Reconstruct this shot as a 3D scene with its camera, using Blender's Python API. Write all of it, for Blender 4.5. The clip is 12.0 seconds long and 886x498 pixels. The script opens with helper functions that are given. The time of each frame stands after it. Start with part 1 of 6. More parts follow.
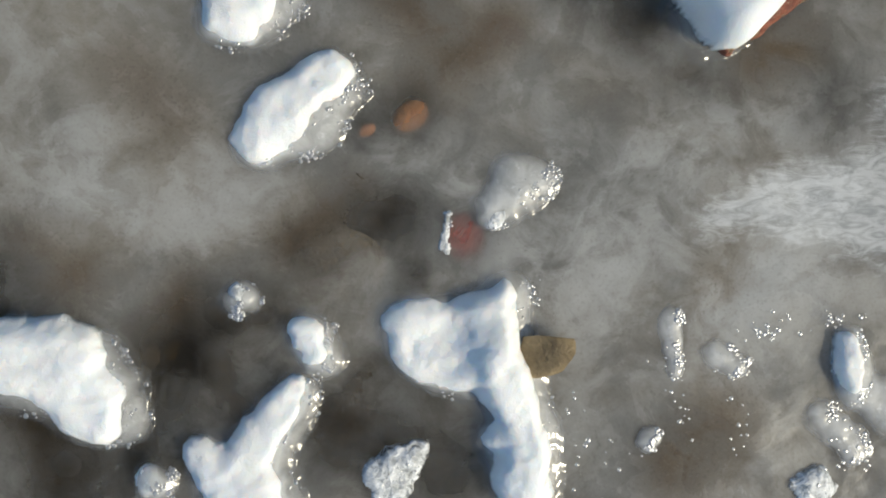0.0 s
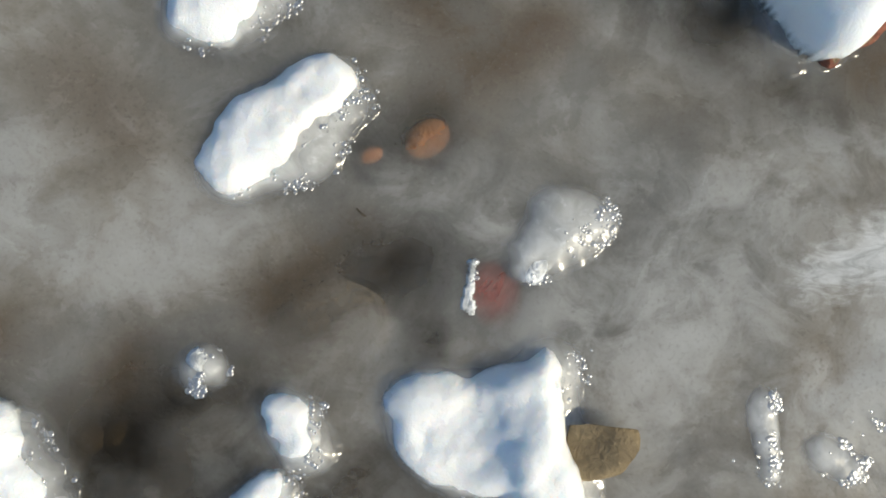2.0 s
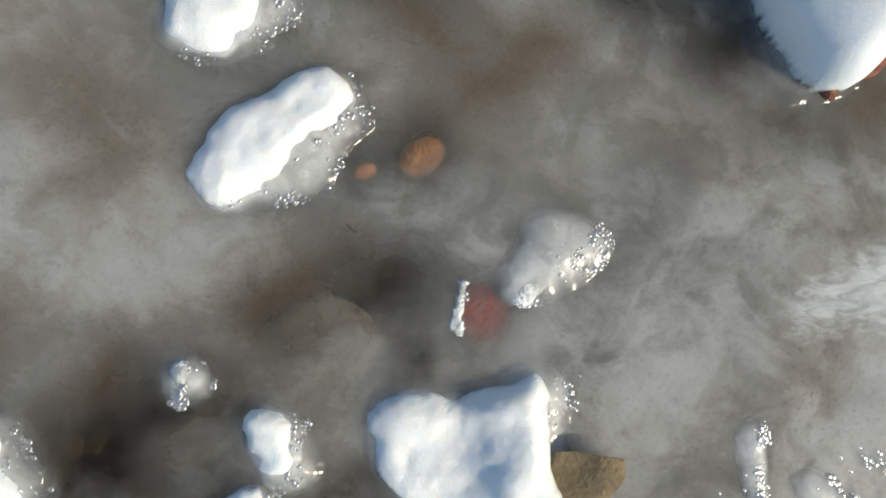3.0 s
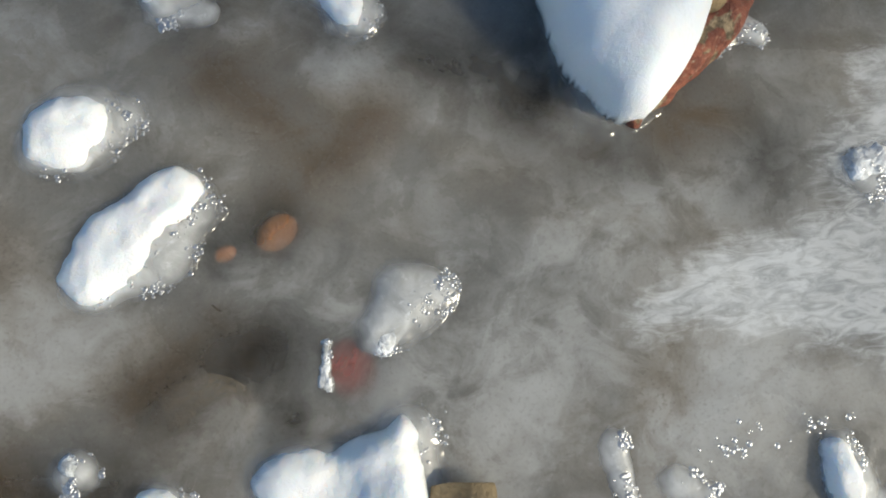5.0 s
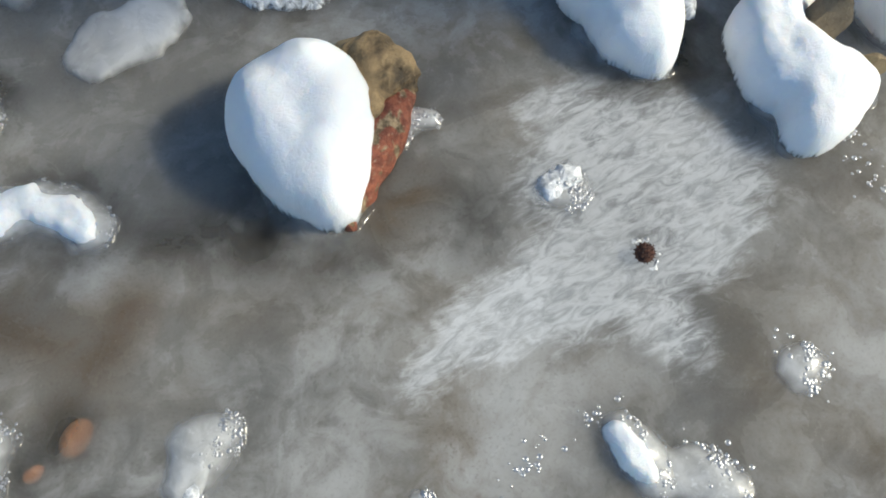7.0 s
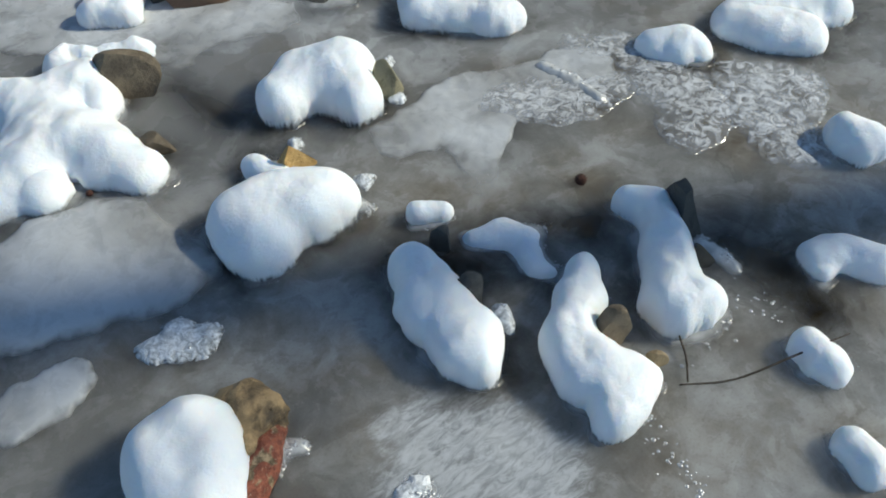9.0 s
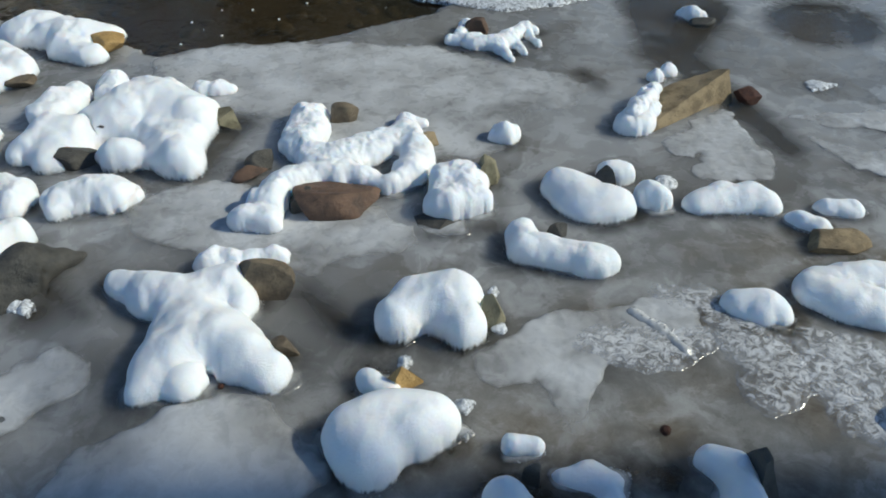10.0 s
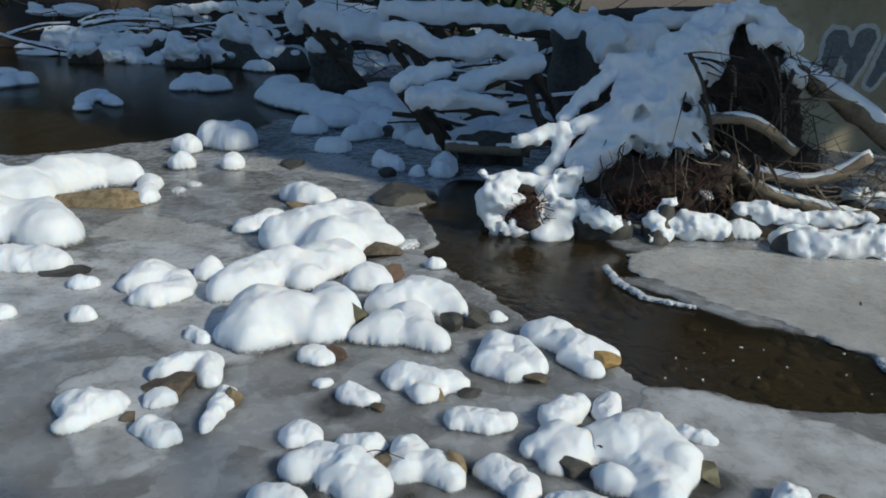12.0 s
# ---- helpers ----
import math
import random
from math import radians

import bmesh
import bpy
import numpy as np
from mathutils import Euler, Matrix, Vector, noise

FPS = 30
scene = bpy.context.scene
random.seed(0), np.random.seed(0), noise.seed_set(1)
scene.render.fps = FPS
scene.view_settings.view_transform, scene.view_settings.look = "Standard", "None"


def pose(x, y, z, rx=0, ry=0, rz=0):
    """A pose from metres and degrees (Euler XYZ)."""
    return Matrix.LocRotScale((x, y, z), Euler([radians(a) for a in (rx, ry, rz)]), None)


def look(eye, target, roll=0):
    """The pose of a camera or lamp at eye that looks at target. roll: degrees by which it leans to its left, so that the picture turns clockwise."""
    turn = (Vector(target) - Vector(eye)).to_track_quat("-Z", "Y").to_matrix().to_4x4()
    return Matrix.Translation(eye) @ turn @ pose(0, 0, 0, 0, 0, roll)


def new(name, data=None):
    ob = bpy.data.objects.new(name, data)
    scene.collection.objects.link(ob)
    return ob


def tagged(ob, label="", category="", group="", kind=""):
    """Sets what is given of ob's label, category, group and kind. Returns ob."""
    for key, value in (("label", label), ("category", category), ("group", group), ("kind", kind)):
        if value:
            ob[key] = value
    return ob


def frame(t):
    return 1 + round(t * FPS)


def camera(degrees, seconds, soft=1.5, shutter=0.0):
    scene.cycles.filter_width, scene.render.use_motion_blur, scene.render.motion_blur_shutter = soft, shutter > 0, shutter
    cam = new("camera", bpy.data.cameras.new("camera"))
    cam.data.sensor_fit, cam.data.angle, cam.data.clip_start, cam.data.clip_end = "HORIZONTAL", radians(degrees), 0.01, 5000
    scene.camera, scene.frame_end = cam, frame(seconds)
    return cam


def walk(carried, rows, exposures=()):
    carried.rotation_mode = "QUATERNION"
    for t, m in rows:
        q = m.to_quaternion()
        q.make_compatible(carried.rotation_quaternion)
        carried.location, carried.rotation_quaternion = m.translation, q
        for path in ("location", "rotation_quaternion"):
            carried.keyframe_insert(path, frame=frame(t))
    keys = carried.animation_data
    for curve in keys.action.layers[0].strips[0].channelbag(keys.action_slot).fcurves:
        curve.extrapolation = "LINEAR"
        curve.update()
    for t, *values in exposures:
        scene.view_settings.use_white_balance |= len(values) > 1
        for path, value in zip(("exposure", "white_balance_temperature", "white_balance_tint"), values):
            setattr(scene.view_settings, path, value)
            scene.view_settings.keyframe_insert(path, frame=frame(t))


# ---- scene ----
cam = camera(60.15, 12.0, soft=1.8)
PATH = [
    (0, 0.000, 0.000, 1.040, -0.24, -5.12, 0.00),
    (0.5, -0.004, -0.001, 1.031, 1.24, -4.07, -0.11),
    (1, -0.013, -0.001, 0.933, 4.55, -4.36, 1.56),
    (1.5, -0.004, 0.000, 0.848, 3.82, -3.63, 0.53),
    (2, 0.018, 0.000, 0.806, 4.01, -3.60, 0.91),
    (2.5, 0.026, 0.015, 0.799, 3.97, -3.46, 3.05),
    (4.5, 0.096, 0.003, 0.841, 8.31, -4.71, -1.16),
    (5, 0.165, -0.017, 0.879, 10.49, -4.00, -5.88),
    (5.5, 0.257, -0.055, 0.910, 13.53, -3.02, -11.82),
    (6, 0.340, -0.088, 0.930, 15.52, -1.39, -17.15),
    (6.5, 0.387, -0.129, 0.955, 18.73, -0.13, -22.25),
    (6.7, 0.403, -0.150, 0.966, 20.14, 0.65, -24.39),
    (8.3, 0.559, -0.258, 1.103, 32.30, 2.11, -33.08),
    (8.5, 0.573, -0.262, 1.140, 34.64, 2.35, -33.42),
    (9, 0.588, -0.264, 1.245, 39.21, 2.20, -34.33),
    (9.5, 0.565, -0.257, 1.360, 44.97, 1.74, -32.76),
    (10, 0.493, -0.233, 1.497, 51.58, 0.62, -26.61),
    (10.5, 0.369, -0.223, 1.607, 56.55, 0.05, -19.48),
    (11, 0.234, -0.219, 1.706, 60.80, -0.47, -11.52),
    (11.5, 0.105, -0.234, 1.789, 64.53, -1.19, -3.77),
    (12, -0.034, -0.292, 1.932, 71.33, -1.71, 4.72),
]
EXPOSURES = [(0.0, -0.05, 7000, 6), (2.5, 0.08, 7000, 6), (4.5, 0.06, 6950, 6), (5.5, 0.08, 6900, 6), (6.0, 0.2, 6850, 6), (6.5, 0.25, 6800, 6), (8.5, 0.03, 6400, 3), (9.5, -0.18, 6250, 4), (10.0, -0.3, 6200, 4), (10.5, -0.56, 6200, 4), (12.0, -0.54, 6200, 5)]
walk(cam, [(t, pose(x, y, z, rx, ry, rz)) for t, x, y, z, rx, ry, rz in PATH], EXPOSURES)

# ---- daylight ----
SUN_ELEVATION, SUN_AZIMUTH = 35.0, -26.0  # degrees; azimuth counted from +x towards +y
world = bpy.data.worlds.new("sky")
scene.world = world
world.use_nodes = True
sky = world.node_tree.nodes.new("ShaderNodeTexSky")
sky.sky_type = "NISHITA"
sky.sun_disc = False
sky.ozone_density, sky.dust_density = 3.6, 0.2
sky.sun_elevation = radians(SUN_ELEVATION)
sky.sun_rotation = radians(90 - SUN_AZIMUTH)
world.node_tree.links.new(sky.outputs[0], world.node_tree.nodes["Background"].inputs[0])
world.node_tree.nodes["Background"].inputs[1].default_value = 0.125
sun_way = Vector((math.cos(radians(SUN_ELEVATION)) * math.cos(radians(SUN_AZIMUTH)), math.cos(radians(SUN_ELEVATION)) * math.sin(radians(SUN_AZIMUTH)), math.sin(radians(SUN_ELEVATION))))
sun = new("sun", bpy.data.lights.new("sun", "SUN"))
sun.data.energy, sun.data.angle, sun.data.color = 4.1, radians(1.0), (1.0, 0.92, 0.765)
sun.matrix_world = look(sun_way * 30, (0, 0, 0))


# ---- materials ----
class Nodes:
    """A small helper round one material's node tree."""

    def __init__(self, name):
        self.material = bpy.data.materials.new(name)
        self.material.use_nodes = True
        self.tree = self.material.node_tree
        self.tree.nodes.clear()
        self.out = self.tree.nodes.new("ShaderNodeOutputMaterial")
        self.place = self.tree.nodes.new("ShaderNodeNewGeometry").outputs["Position"]

    def put(self, socket, value):
        if isinstance(value, bpy.types.NodeSocket):
            self.tree.links.new(value, socket)
        elif isinstance(value, tuple) and len(value) == 3 and socket.type == "RGBA":
            socket.default_value = (*value, 1)
        else:
            socket.default_value = value

    def noise(self, scale, detail=4, rough=0.55, warp=0.0, place=None):
        n = self.tree.nodes.new("ShaderNodeTexNoise")
        self.put(n.inputs["Vector"], place or self.place)
        for key, value in (("Scale", scale), ("Detail", detail), ("Roughness", rough), ("Distortion", warp)):
            n.inputs[key].default_value = value
        return n.outputs["Fac"]

    def stretched(self, along, across):
        n = self.tree.nodes.new("ShaderNodeMapping")
        self.put(n.inputs["Vector"], self.place)
        n.inputs["Rotation"].default_value = (0, 0, radians(-22))
        n.inputs["Scale"].default_value = (along, across, 1)
        return n.outputs[0]

    def ramp(self, fac, low, high, a=0.0, b=1.0):
        n = self.tree.nodes.new("ShaderNodeMapRange")
        n.interpolation_type = "SMOOTHSTEP"
        self.put(n.inputs[0], fac)
        for k, value in enumerate((low, high, a, b)):
            n.inputs[k + 1].default_value = value
        return n.outputs[0]

    def math(self, kind, a, b):
        n = self.tree.nodes.new("ShaderNodeMath")
        n.operation = kind
        n.use_clamp = False
        self.put(n.inputs[0], a)
        self.put(n.inputs[1], b)
        return n.outputs[0]

    def mix(self, fac, a, b):
        n = self.tree.nodes.new("ShaderNodeMix")
        n.data_type = "RGBA"
        self.put(n.inputs[0], fac)
        self.put(n.inputs[6], a)
        self.put(n.inputs[7], b)
        return n.outputs[2]

    def bump(self, height, strength, distance, normal=None):
        n = self.tree.nodes.new("ShaderNodeBump")
        n.inputs["Strength"].default_value = strength
        n.inputs["Distance"].default_value = distance
        self.put(n.inputs["Height"], height)
        if normal:
            self.put(n.inputs["Normal"], normal)
        return n.outputs[0]

    def attribute(self, name):
        n = self.tree.nodes.new("ShaderNodeAttribute")
        n.attribute_name = name
        return n.outputs["Fac"]

    def random(self):
        return self.tree.nodes.new("ShaderNodeObjectInfo").outputs["Random"]

    def surface(self, color, rough, normal=None, **more):
        n = self.tree.nodes.new("ShaderNodeBsdfPrincipled")
        self.put(n.inputs["Base Color"], color)
        self.put(n.inputs["Roughness"], rough)
        if normal:
            self.put(n.inputs["Normal"], normal)
        for key, value in more.items():
            self.put(n.inputs[key.replace("_", " ")], value)
        return n.outputs[0]

    def see_through(self, opacity, shader, tint=(1, 1, 1)):
        n = self.tree.nodes.new("ShaderNodeMixShader")
        clear = self.tree.nodes.new("ShaderNodeBsdfTransparent")
        self.put(clear.inputs[0], tint)
        self.put(n.inputs[0], opacity)
        self.put(n.inputs[1], clear.outputs[0])
        self.put(n.inputs[2], shader)
        return n.outputs[0]

    def glossed(self, shader, normal, amount, rough=0.035):
        """A clear wet skin over a shader."""
        n = self.tree.nodes.new("ShaderNodeMixShader")
        shine = self.tree.nodes.new("ShaderNodeBsdfGlossy")
        shine.inputs["Roughness"].default_value = rough
        self.put(shine.inputs["Normal"], normal)
        n.inputs[0].default_value = amount
        self.put(n.inputs[1], shader)
        self.put(n.inputs[2], shine.outputs[0])
        return n.outputs[0]

    def done(self, shader):
        self.tree.links.new(shader, self.out.inputs[0])
        return self.material


def make_snow():
    m = Nodes("snow")
    fine, grain, broad, crust = m.noise(480, 3), m.noise(130, 4, 0.65), m.noise(14, 3), m.noise(60, 5, 0.7)
    color = m.mix(m.ramp(broad, 0.3, 0.7), (0.84, 0.875, 0.92), (0.91, 0.92, 0.93))
    icy = m.ramp(m.math("SUBTRACT", m.math("MULTIPLY", crust, 0.9), m.attribute("rise")), -0.02, 0.34)
    color = m.mix(icy, color, m.mix(m.ramp(crust, 0.42, 0.6), (0.42, 0.45, 0.46), (0.80, 0.83, 0.85)))
    height = m.math("ADD", m.math("MULTIPLY", fine, 0.4), m.math("ADD", grain, m.math("MULTIPLY", m.math("MULTIPLY", crust, icy), 3.0)))
    opacity = m.ramp(m.math("ADD", m.math("MULTIPLY", crust, 0.4), m.attribute("rise")), 0.16, 0.5)
    snow = m.surface(color, m.math("SUBTRACT", 0.6, m.math("MULTIPLY", icy, 0.35)), m.bump(height, 0.6, 0.0035), Specular_IOR_Level=0.35, Subsurface_Weight=0.85, Subsurface_Radius=(0.75, 0.88, 1.0), Subsurface_Scale=0.018)
    return m.done(m.see_through(opacity, snow))


def make_frost():
    m = Nodes("frosty_ice")
    grain, cell, broad = m.noise(150, 4), m.noise(55, 5, 0.65, 0.6), m.noise(18, 4)
    color = m.mix(m.ramp(cell, 0.35, 0.65), (0.42, 0.44, 0.45), (0.86, 0.88, 0.9))
    height = m.math("ADD", m.math("MULTIPLY", grain, 0.5), cell)
    opacity = m.ramp(m.math("ADD", cell, m.math("MULTIPLY", m.attribute("rise"), 0.35)), 0.38, 0.66, 0.05, 1.0)
    return m.done(m.see_through(opacity, m.surface(color, m.ramp(broad, 0.35, 0.65, 0.12, 0.5), m.bump(height, 0.9, 0.006))))


def make_glaze(name="clear_bumpy_ice", most=0.75):
    m = Nodes(name)
    drop, cell, broad, vein = m.noise(85, 0), m.noise(38, 5, 0.6, 0.5), m.noise(14, 4), m.noise(95, 4, 0.65)
    rise = m.attribute("rise")
    color = m.mix(m.ramp(cell, 0.35, 0.68), (0.54, 0.54, 0.525), (0.74, 0.745, 0.735))
    color = m.mix(m.math("MULTIPLY", m.ramp(vein, 0.55, 0.7), m.ramp(rise, 0.35, 0.9)), color, (0.86, 0.87, 0.87))
    opacity = m.ramp(m.math("ADD", m.math("MULTIPLY", broad, 0.45), m.math("MULTIPLY", rise, 0.6)), 0.2, 0.75, 0.0, most)
    beads = m.bump(drop, 1.0, 0.0022)
    return m.done(m.glossed(m.see_through(opacity, m.surface(color, 0.35, m.bump(cell, 0.35, 0.004), Subsurface_Weight=0.8, Subsurface_Radius=(1.0, 1.0, 1.0), Subsurface_Scale=0.03)), beads, 0.035, 0.2))


def make_lace():
    m = Nodes("lacy_white_ice")
    drop, cell, net = m.noise(85, 0), m.noise(34, 6, 0.7, 1.2), m.noise(13, 4)
    color = m.mix(m.ramp(cell, 0.4, 0.6), (0.56, 0.565, 0.57), (0.84, 0.85, 0.86))
    opacity = m.ramp(m.math("ADD", m.math("MULTIPLY", cell, 0.9), m.math("MULTIPLY", m.math("ADD", net, m.attribute("rise")), 0.25)), 0.60, 0.95, 0.02, 0.75)
    beads = m.bump(drop, 1.0, 0.003)
    return m.done(m.glossed(m.see_through(opacity, m.surface(color, 0.3, m.bump(cell, 0.45, 0.004))), beads, 0.06, 0.18))


def make_ice():
    m = Nodes("creek_ice")
    cloud = m.noise(2.7, 4, 0.5, 0.25)
    wisp = m.noise(9, 6, 0.6, 0.5)
    curl = m.noise(19, 6, 0.62, 0.9)
    speck = m.noise(210, 4, 0.65)
    grit = m.noise(420, 3, 0.6)
    stain = m.noise(2.9, 4, 0.55, 0.3)
    hair = m.noise(26, 7, 0.72, 0.5, m.stretched(0.8, 1.3))
    feather = m.noise(38, 6, 0.68, 1.4, m.stretched(0.55, 1.6))
    blotch = m.noise(1.7, 4, 0.55, 0.2)
    sheet = m.noise(1.25, 5, 0.55, 0.5)
    clear, pale = m.attribute("clear"), m.attribute("pale")
    haze = m.math("MULTIPLY", m.attribute("haze"), m.ramp(curl, 0.3, 0.65, 0.35, 1.0))
    brown = m.math("MULTIPLY", m.attribute("stain"), m.ramp(m.math("ADD", wisp, m.math("MULTIPLY", curl, 0.5)), 0.55, 0.9, 0.25, 1.0))
    milky = m.math("ADD", m.math("MULTIPLY", cloud, 0.5), m.math("ADD", m.math("MULTIPLY", wisp, 0.32), m.math("MULTIPLY", curl, 0.18)))
    milky = m.math("SUBTRACT", m.math("ADD", milky, m.math("MULTIPLY", haze, 0.10)), m.math("MULTIPLY", brown, 0.09))
    frost = m.attribute("frost")
    frost = m.math("MULTIPLY", m.ramp(m.math("ADD", frost, m.math("ADD", m.math("MULTIPLY", m.math("SUBTRACT", hair, 0.5), 1.0), m.math("MULTIPLY", m.math("SUBTRACT", feather, 0.5), 0.9))), 0.30, 1.0), 0.85)
    color = m.mix(m.ramp(stain, 0.40, 0.68), (0.27, 0.266, 0.252), (0.23, 0.198, 0.152))
    color = m.mix(m.math("MULTIPLY", brown, 0.85), color, (0.165, 0.12, 0.075))
    color = m.mix(m.ramp(milky, 0.42, 0.72), color, (0.46, 0.463, 0.455))
    color = m.mix(m.ramp(blotch, 0.52, 0.78, 0.0, 0.32), color, (0.19, 0.185, 0.17))
    color = m.mix(m.math("MULTIPLY", m.ramp(speck, 0.50, 0.72), m.math("ADD", 0.26, m.math("MULTIPLY", brown, 0.45))), color, (0.12, 0.10, 0.075))
    color = m.mix(m.math("MULTIPLY", m.ramp(grit, 0.55, 0.75), 0.22), color, (0.56, 0.55, 0.53))
    # smooth milky sheets upstream in crisp-edged plates; sky sheen is painted into their paleness
    plates = m.ramp(sheet, 0.485, 0.50)
    film = m.mix(plates, m.mix(m.ramp(cloud, 0.35, 0.65), (0.225, 0.225, 0.222), (0.31, 0.316, 0.322)), m.mix(m.ramp(wisp, 0.3, 0.7), (0.38, 0.39, 0.40), (0.46, 0.472, 0.485)))
    color = m.mix(m.math("MULTIPLY", pale, 0.72), color, film)
    color = m.mix(frost, color, m.mix(m.ramp(feather, 0.36, 0.62), (0.46, 0.475, 0.485), (0.70, 0.715, 0.725)))
    opacity = m.math("MAXIMUM", m.math("MAXIMUM", m.ramp(milky, 0.36, 0.60, 0.62, 0.96), frost), m.math("MULTIPLY", pale, 0.9))
    # clear shows dark water: thin wet ice, and painted shade too
    opacity = m.math("SUBTRACT", opacity, m.math("MULTIPLY", clear, 0.72))
    rough = m.ramp(wisp, 0.35, 0.65, 0.14, 0.38)
    height = m.math("ADD", m.math("ADD", wisp, m.math("MULTIPLY", curl, 0.3)), m.math("MULTIPLY", speck, 0.06))
    return m.done(m.see_through(opacity, m.surface(color, rough, m.bump(height, 0.2, 0.012), Specular_IOR_Level=0.4, Subsurface_Weight=1.0, Subsurface_Radius=(1.0, 1.0, 1.0), Subsurface_Scale=0.3)))


def make_plate(name, dark, light, least):
    m = Nodes(name)
    cloud, wisp, speck = m.noise(3.4, 4, 0.5, 0.3), m.noise(16, 5, 0.62, 0.4), m.noise(160, 3)
    color = m.mix(m.ramp(cloud, 0.35, 0.65), dark, light)
    color = m.mix(m.math("MULTIPLY", m.ramp(wisp, 0.5, 0.72), 0.35), color, tuple(0.75 * v for v in dark))
    height = m.math("ADD", wisp, m.math("MULTIPLY", speck, 0.15))
    cover = m.math("ADD", m.math("MULTIPLY", cloud, 0.5), m.math("ADD", m.math("MULTIPLY", wisp, 0.3), m.math("MULTIPLY", m.attribute("rise"), 0.4)))
    opacity = m.ramp(cover, 0.45, 0.85, least, 0.95)
    return m.done(m.see_through(opacity, m.surface(color, m.ramp(wisp, 0.35, 0.65, 0.18, 0.45), m.bump(height, 0.3, 0.006), Specular_IOR_Level=0.4, Subsurface_Weight=1.0, Subsurface_Radius=(1.0, 1.0, 1.0), Subsurface_Scale=0.025)))


def make_water():
    m = Nodes("creek_water")
    height = m.math("ADD", m.noise(9, 3, 0.5, 0.6), m.math("MULTIPLY", m.noise(32, 2), 0.35))
    return m.done(m.see_through(0.55, m.surface((0.03, 0.024, 0.014), 0.03, m.bump(height, 0.25, 0.02), Specular_IOR_Level=0.6), (0.72, 0.66, 0.52)))


def make_bed():
    m = Nodes("creek_bed")
    broad, grit, pebble = m.noise(3, 4), m.noise(60, 5, 0.7), m.noise(26, 3)
    color = m.mix(m.ramp(broad, 0.35, 0.65), (0.13, 0.10, 0.064), (0.22, 0.165, 0.11))
    color = m.mix(m.ramp(pebble, 0.42, 0.7), color, (0.23, 0.18, 0.13))
    color = m.mix(m.ramp(grit, 0.5, 0.75, 0.0, 0.6), color, (0.05, 0.042, 0.03))
    return m.done(m.surface(color, 0.8, m.bump(m.math("ADD", pebble, grit), 0.8, 0.02)))


def make_stone(name, dark, light, wet=0.0):
    m = Nodes(name)
    shift = m.math("MULTIPLY", m.random(), 3.0)
    broad, grit, vein = m.noise(16, 5, 0.6), m.noise(130, 5, 0.7), m.noise(48, 4, 0.7, 1.0)
    color = m.mix(m.ramp(m.math("ADD", broad, m.math("MULTIPLY", shift, 0.04)), 0.38, 0.7), dark, light)
    color = m.mix(m.ramp(vein, 0.55, 0.72, 0.0, 0.55), color, tuple(0.4 * v for v in dark))
    color = m.mix(m.ramp(grit, 0.58, 0.75, 0.0, 0.5), color, tuple(min(1, 1.6 * v) for v in light))
    height = m.math("ADD", m.math("MULTIPLY", grit, 0.6), m.math("ADD", vein, broad))
    return m.done(m.surface(color, m.ramp(broad, 0.3, 0.7, 0.62 - wet, 0.85 - wet), m.bump(height, 0.8, 0.006)))


def make_brick():
    m = Nodes("broken_brick_rubble")
    patch, grit, grain = m.noise(34, 3, 0.5, 0.6), m.noise(190, 4, 0.7), m.noise(70, 4, 0.65)
    mortar = m.mix(m.ramp(grain, 0.4, 0.62), (0.12, 0.085, 0.045), (0.40, 0.29, 0.17))
    brick = m.mix(m.ramp(grain, 0.35, 0.65), (0.16, 0.045, 0.025), (0.32, 0.10, 0.055))
    color = m.mix(m.ramp(patch, 0.40, 0.47), mortar, brick)
    color = m.mix(m.ramp(grit, 0.6, 0.7, 0.0, 0.6), color, (0.55, 0.45, 0.32))
    height = m.math("ADD", grain, m.math("MULTIPLY", grit, 0.6))
    return m.done(m.surface(color, 0.6, m.bump(height, 1.0, 0.008)))


def make_wood(name, dark, light):
    m = Nodes(name)
    grain, broad, crack = m.noise(55, 5, 0.7, 2.5), m.noise(6, 4), m.noise(120, 3)
    color = m.mix(m.ramp(grain, 0.35, 0.68), dark, light)
    color = m.mix(m.ramp(broad, 0.5, 0.75, 0.0, 0.6), color, tuple(0.45 * v for v in dark))
    return m.done(m.surface(color, 0.8, m.bump(m.math("ADD", grain, crack), 0.8, 0.008)))


def make_concrete():
    m = Nodes("weathered_concrete")
    broad, grain, run = m.noise(0.9, 5, 0.6, 0.5), m.noise(40, 5, 0.7), m.noise(3.2, 5, 0.65)
    color = m.mix(m.ramp(broad, 0.35, 0.68), (0.34, 0.285, 0.18), (0.48, 0.41, 0.28))
    color = m.mix(m.ramp(run, 0.5, 0.72, 0.0, 0.5), color, (0.15, 0.125, 0.075))
    return m.done(m.surface(color, 0.9, m.bump(grain, 0.5, 0.01)))


def make_paint(name, a, b):
    m = Nodes(name)
    worn = m.noise(18, 5, 0.7)
    return m.done(m.surface(m.mix(m.ramp(worn, 0.4, 0.7), a, b), 0.75, m.bump(m.noise(60, 4), 0.3, 0.004)))


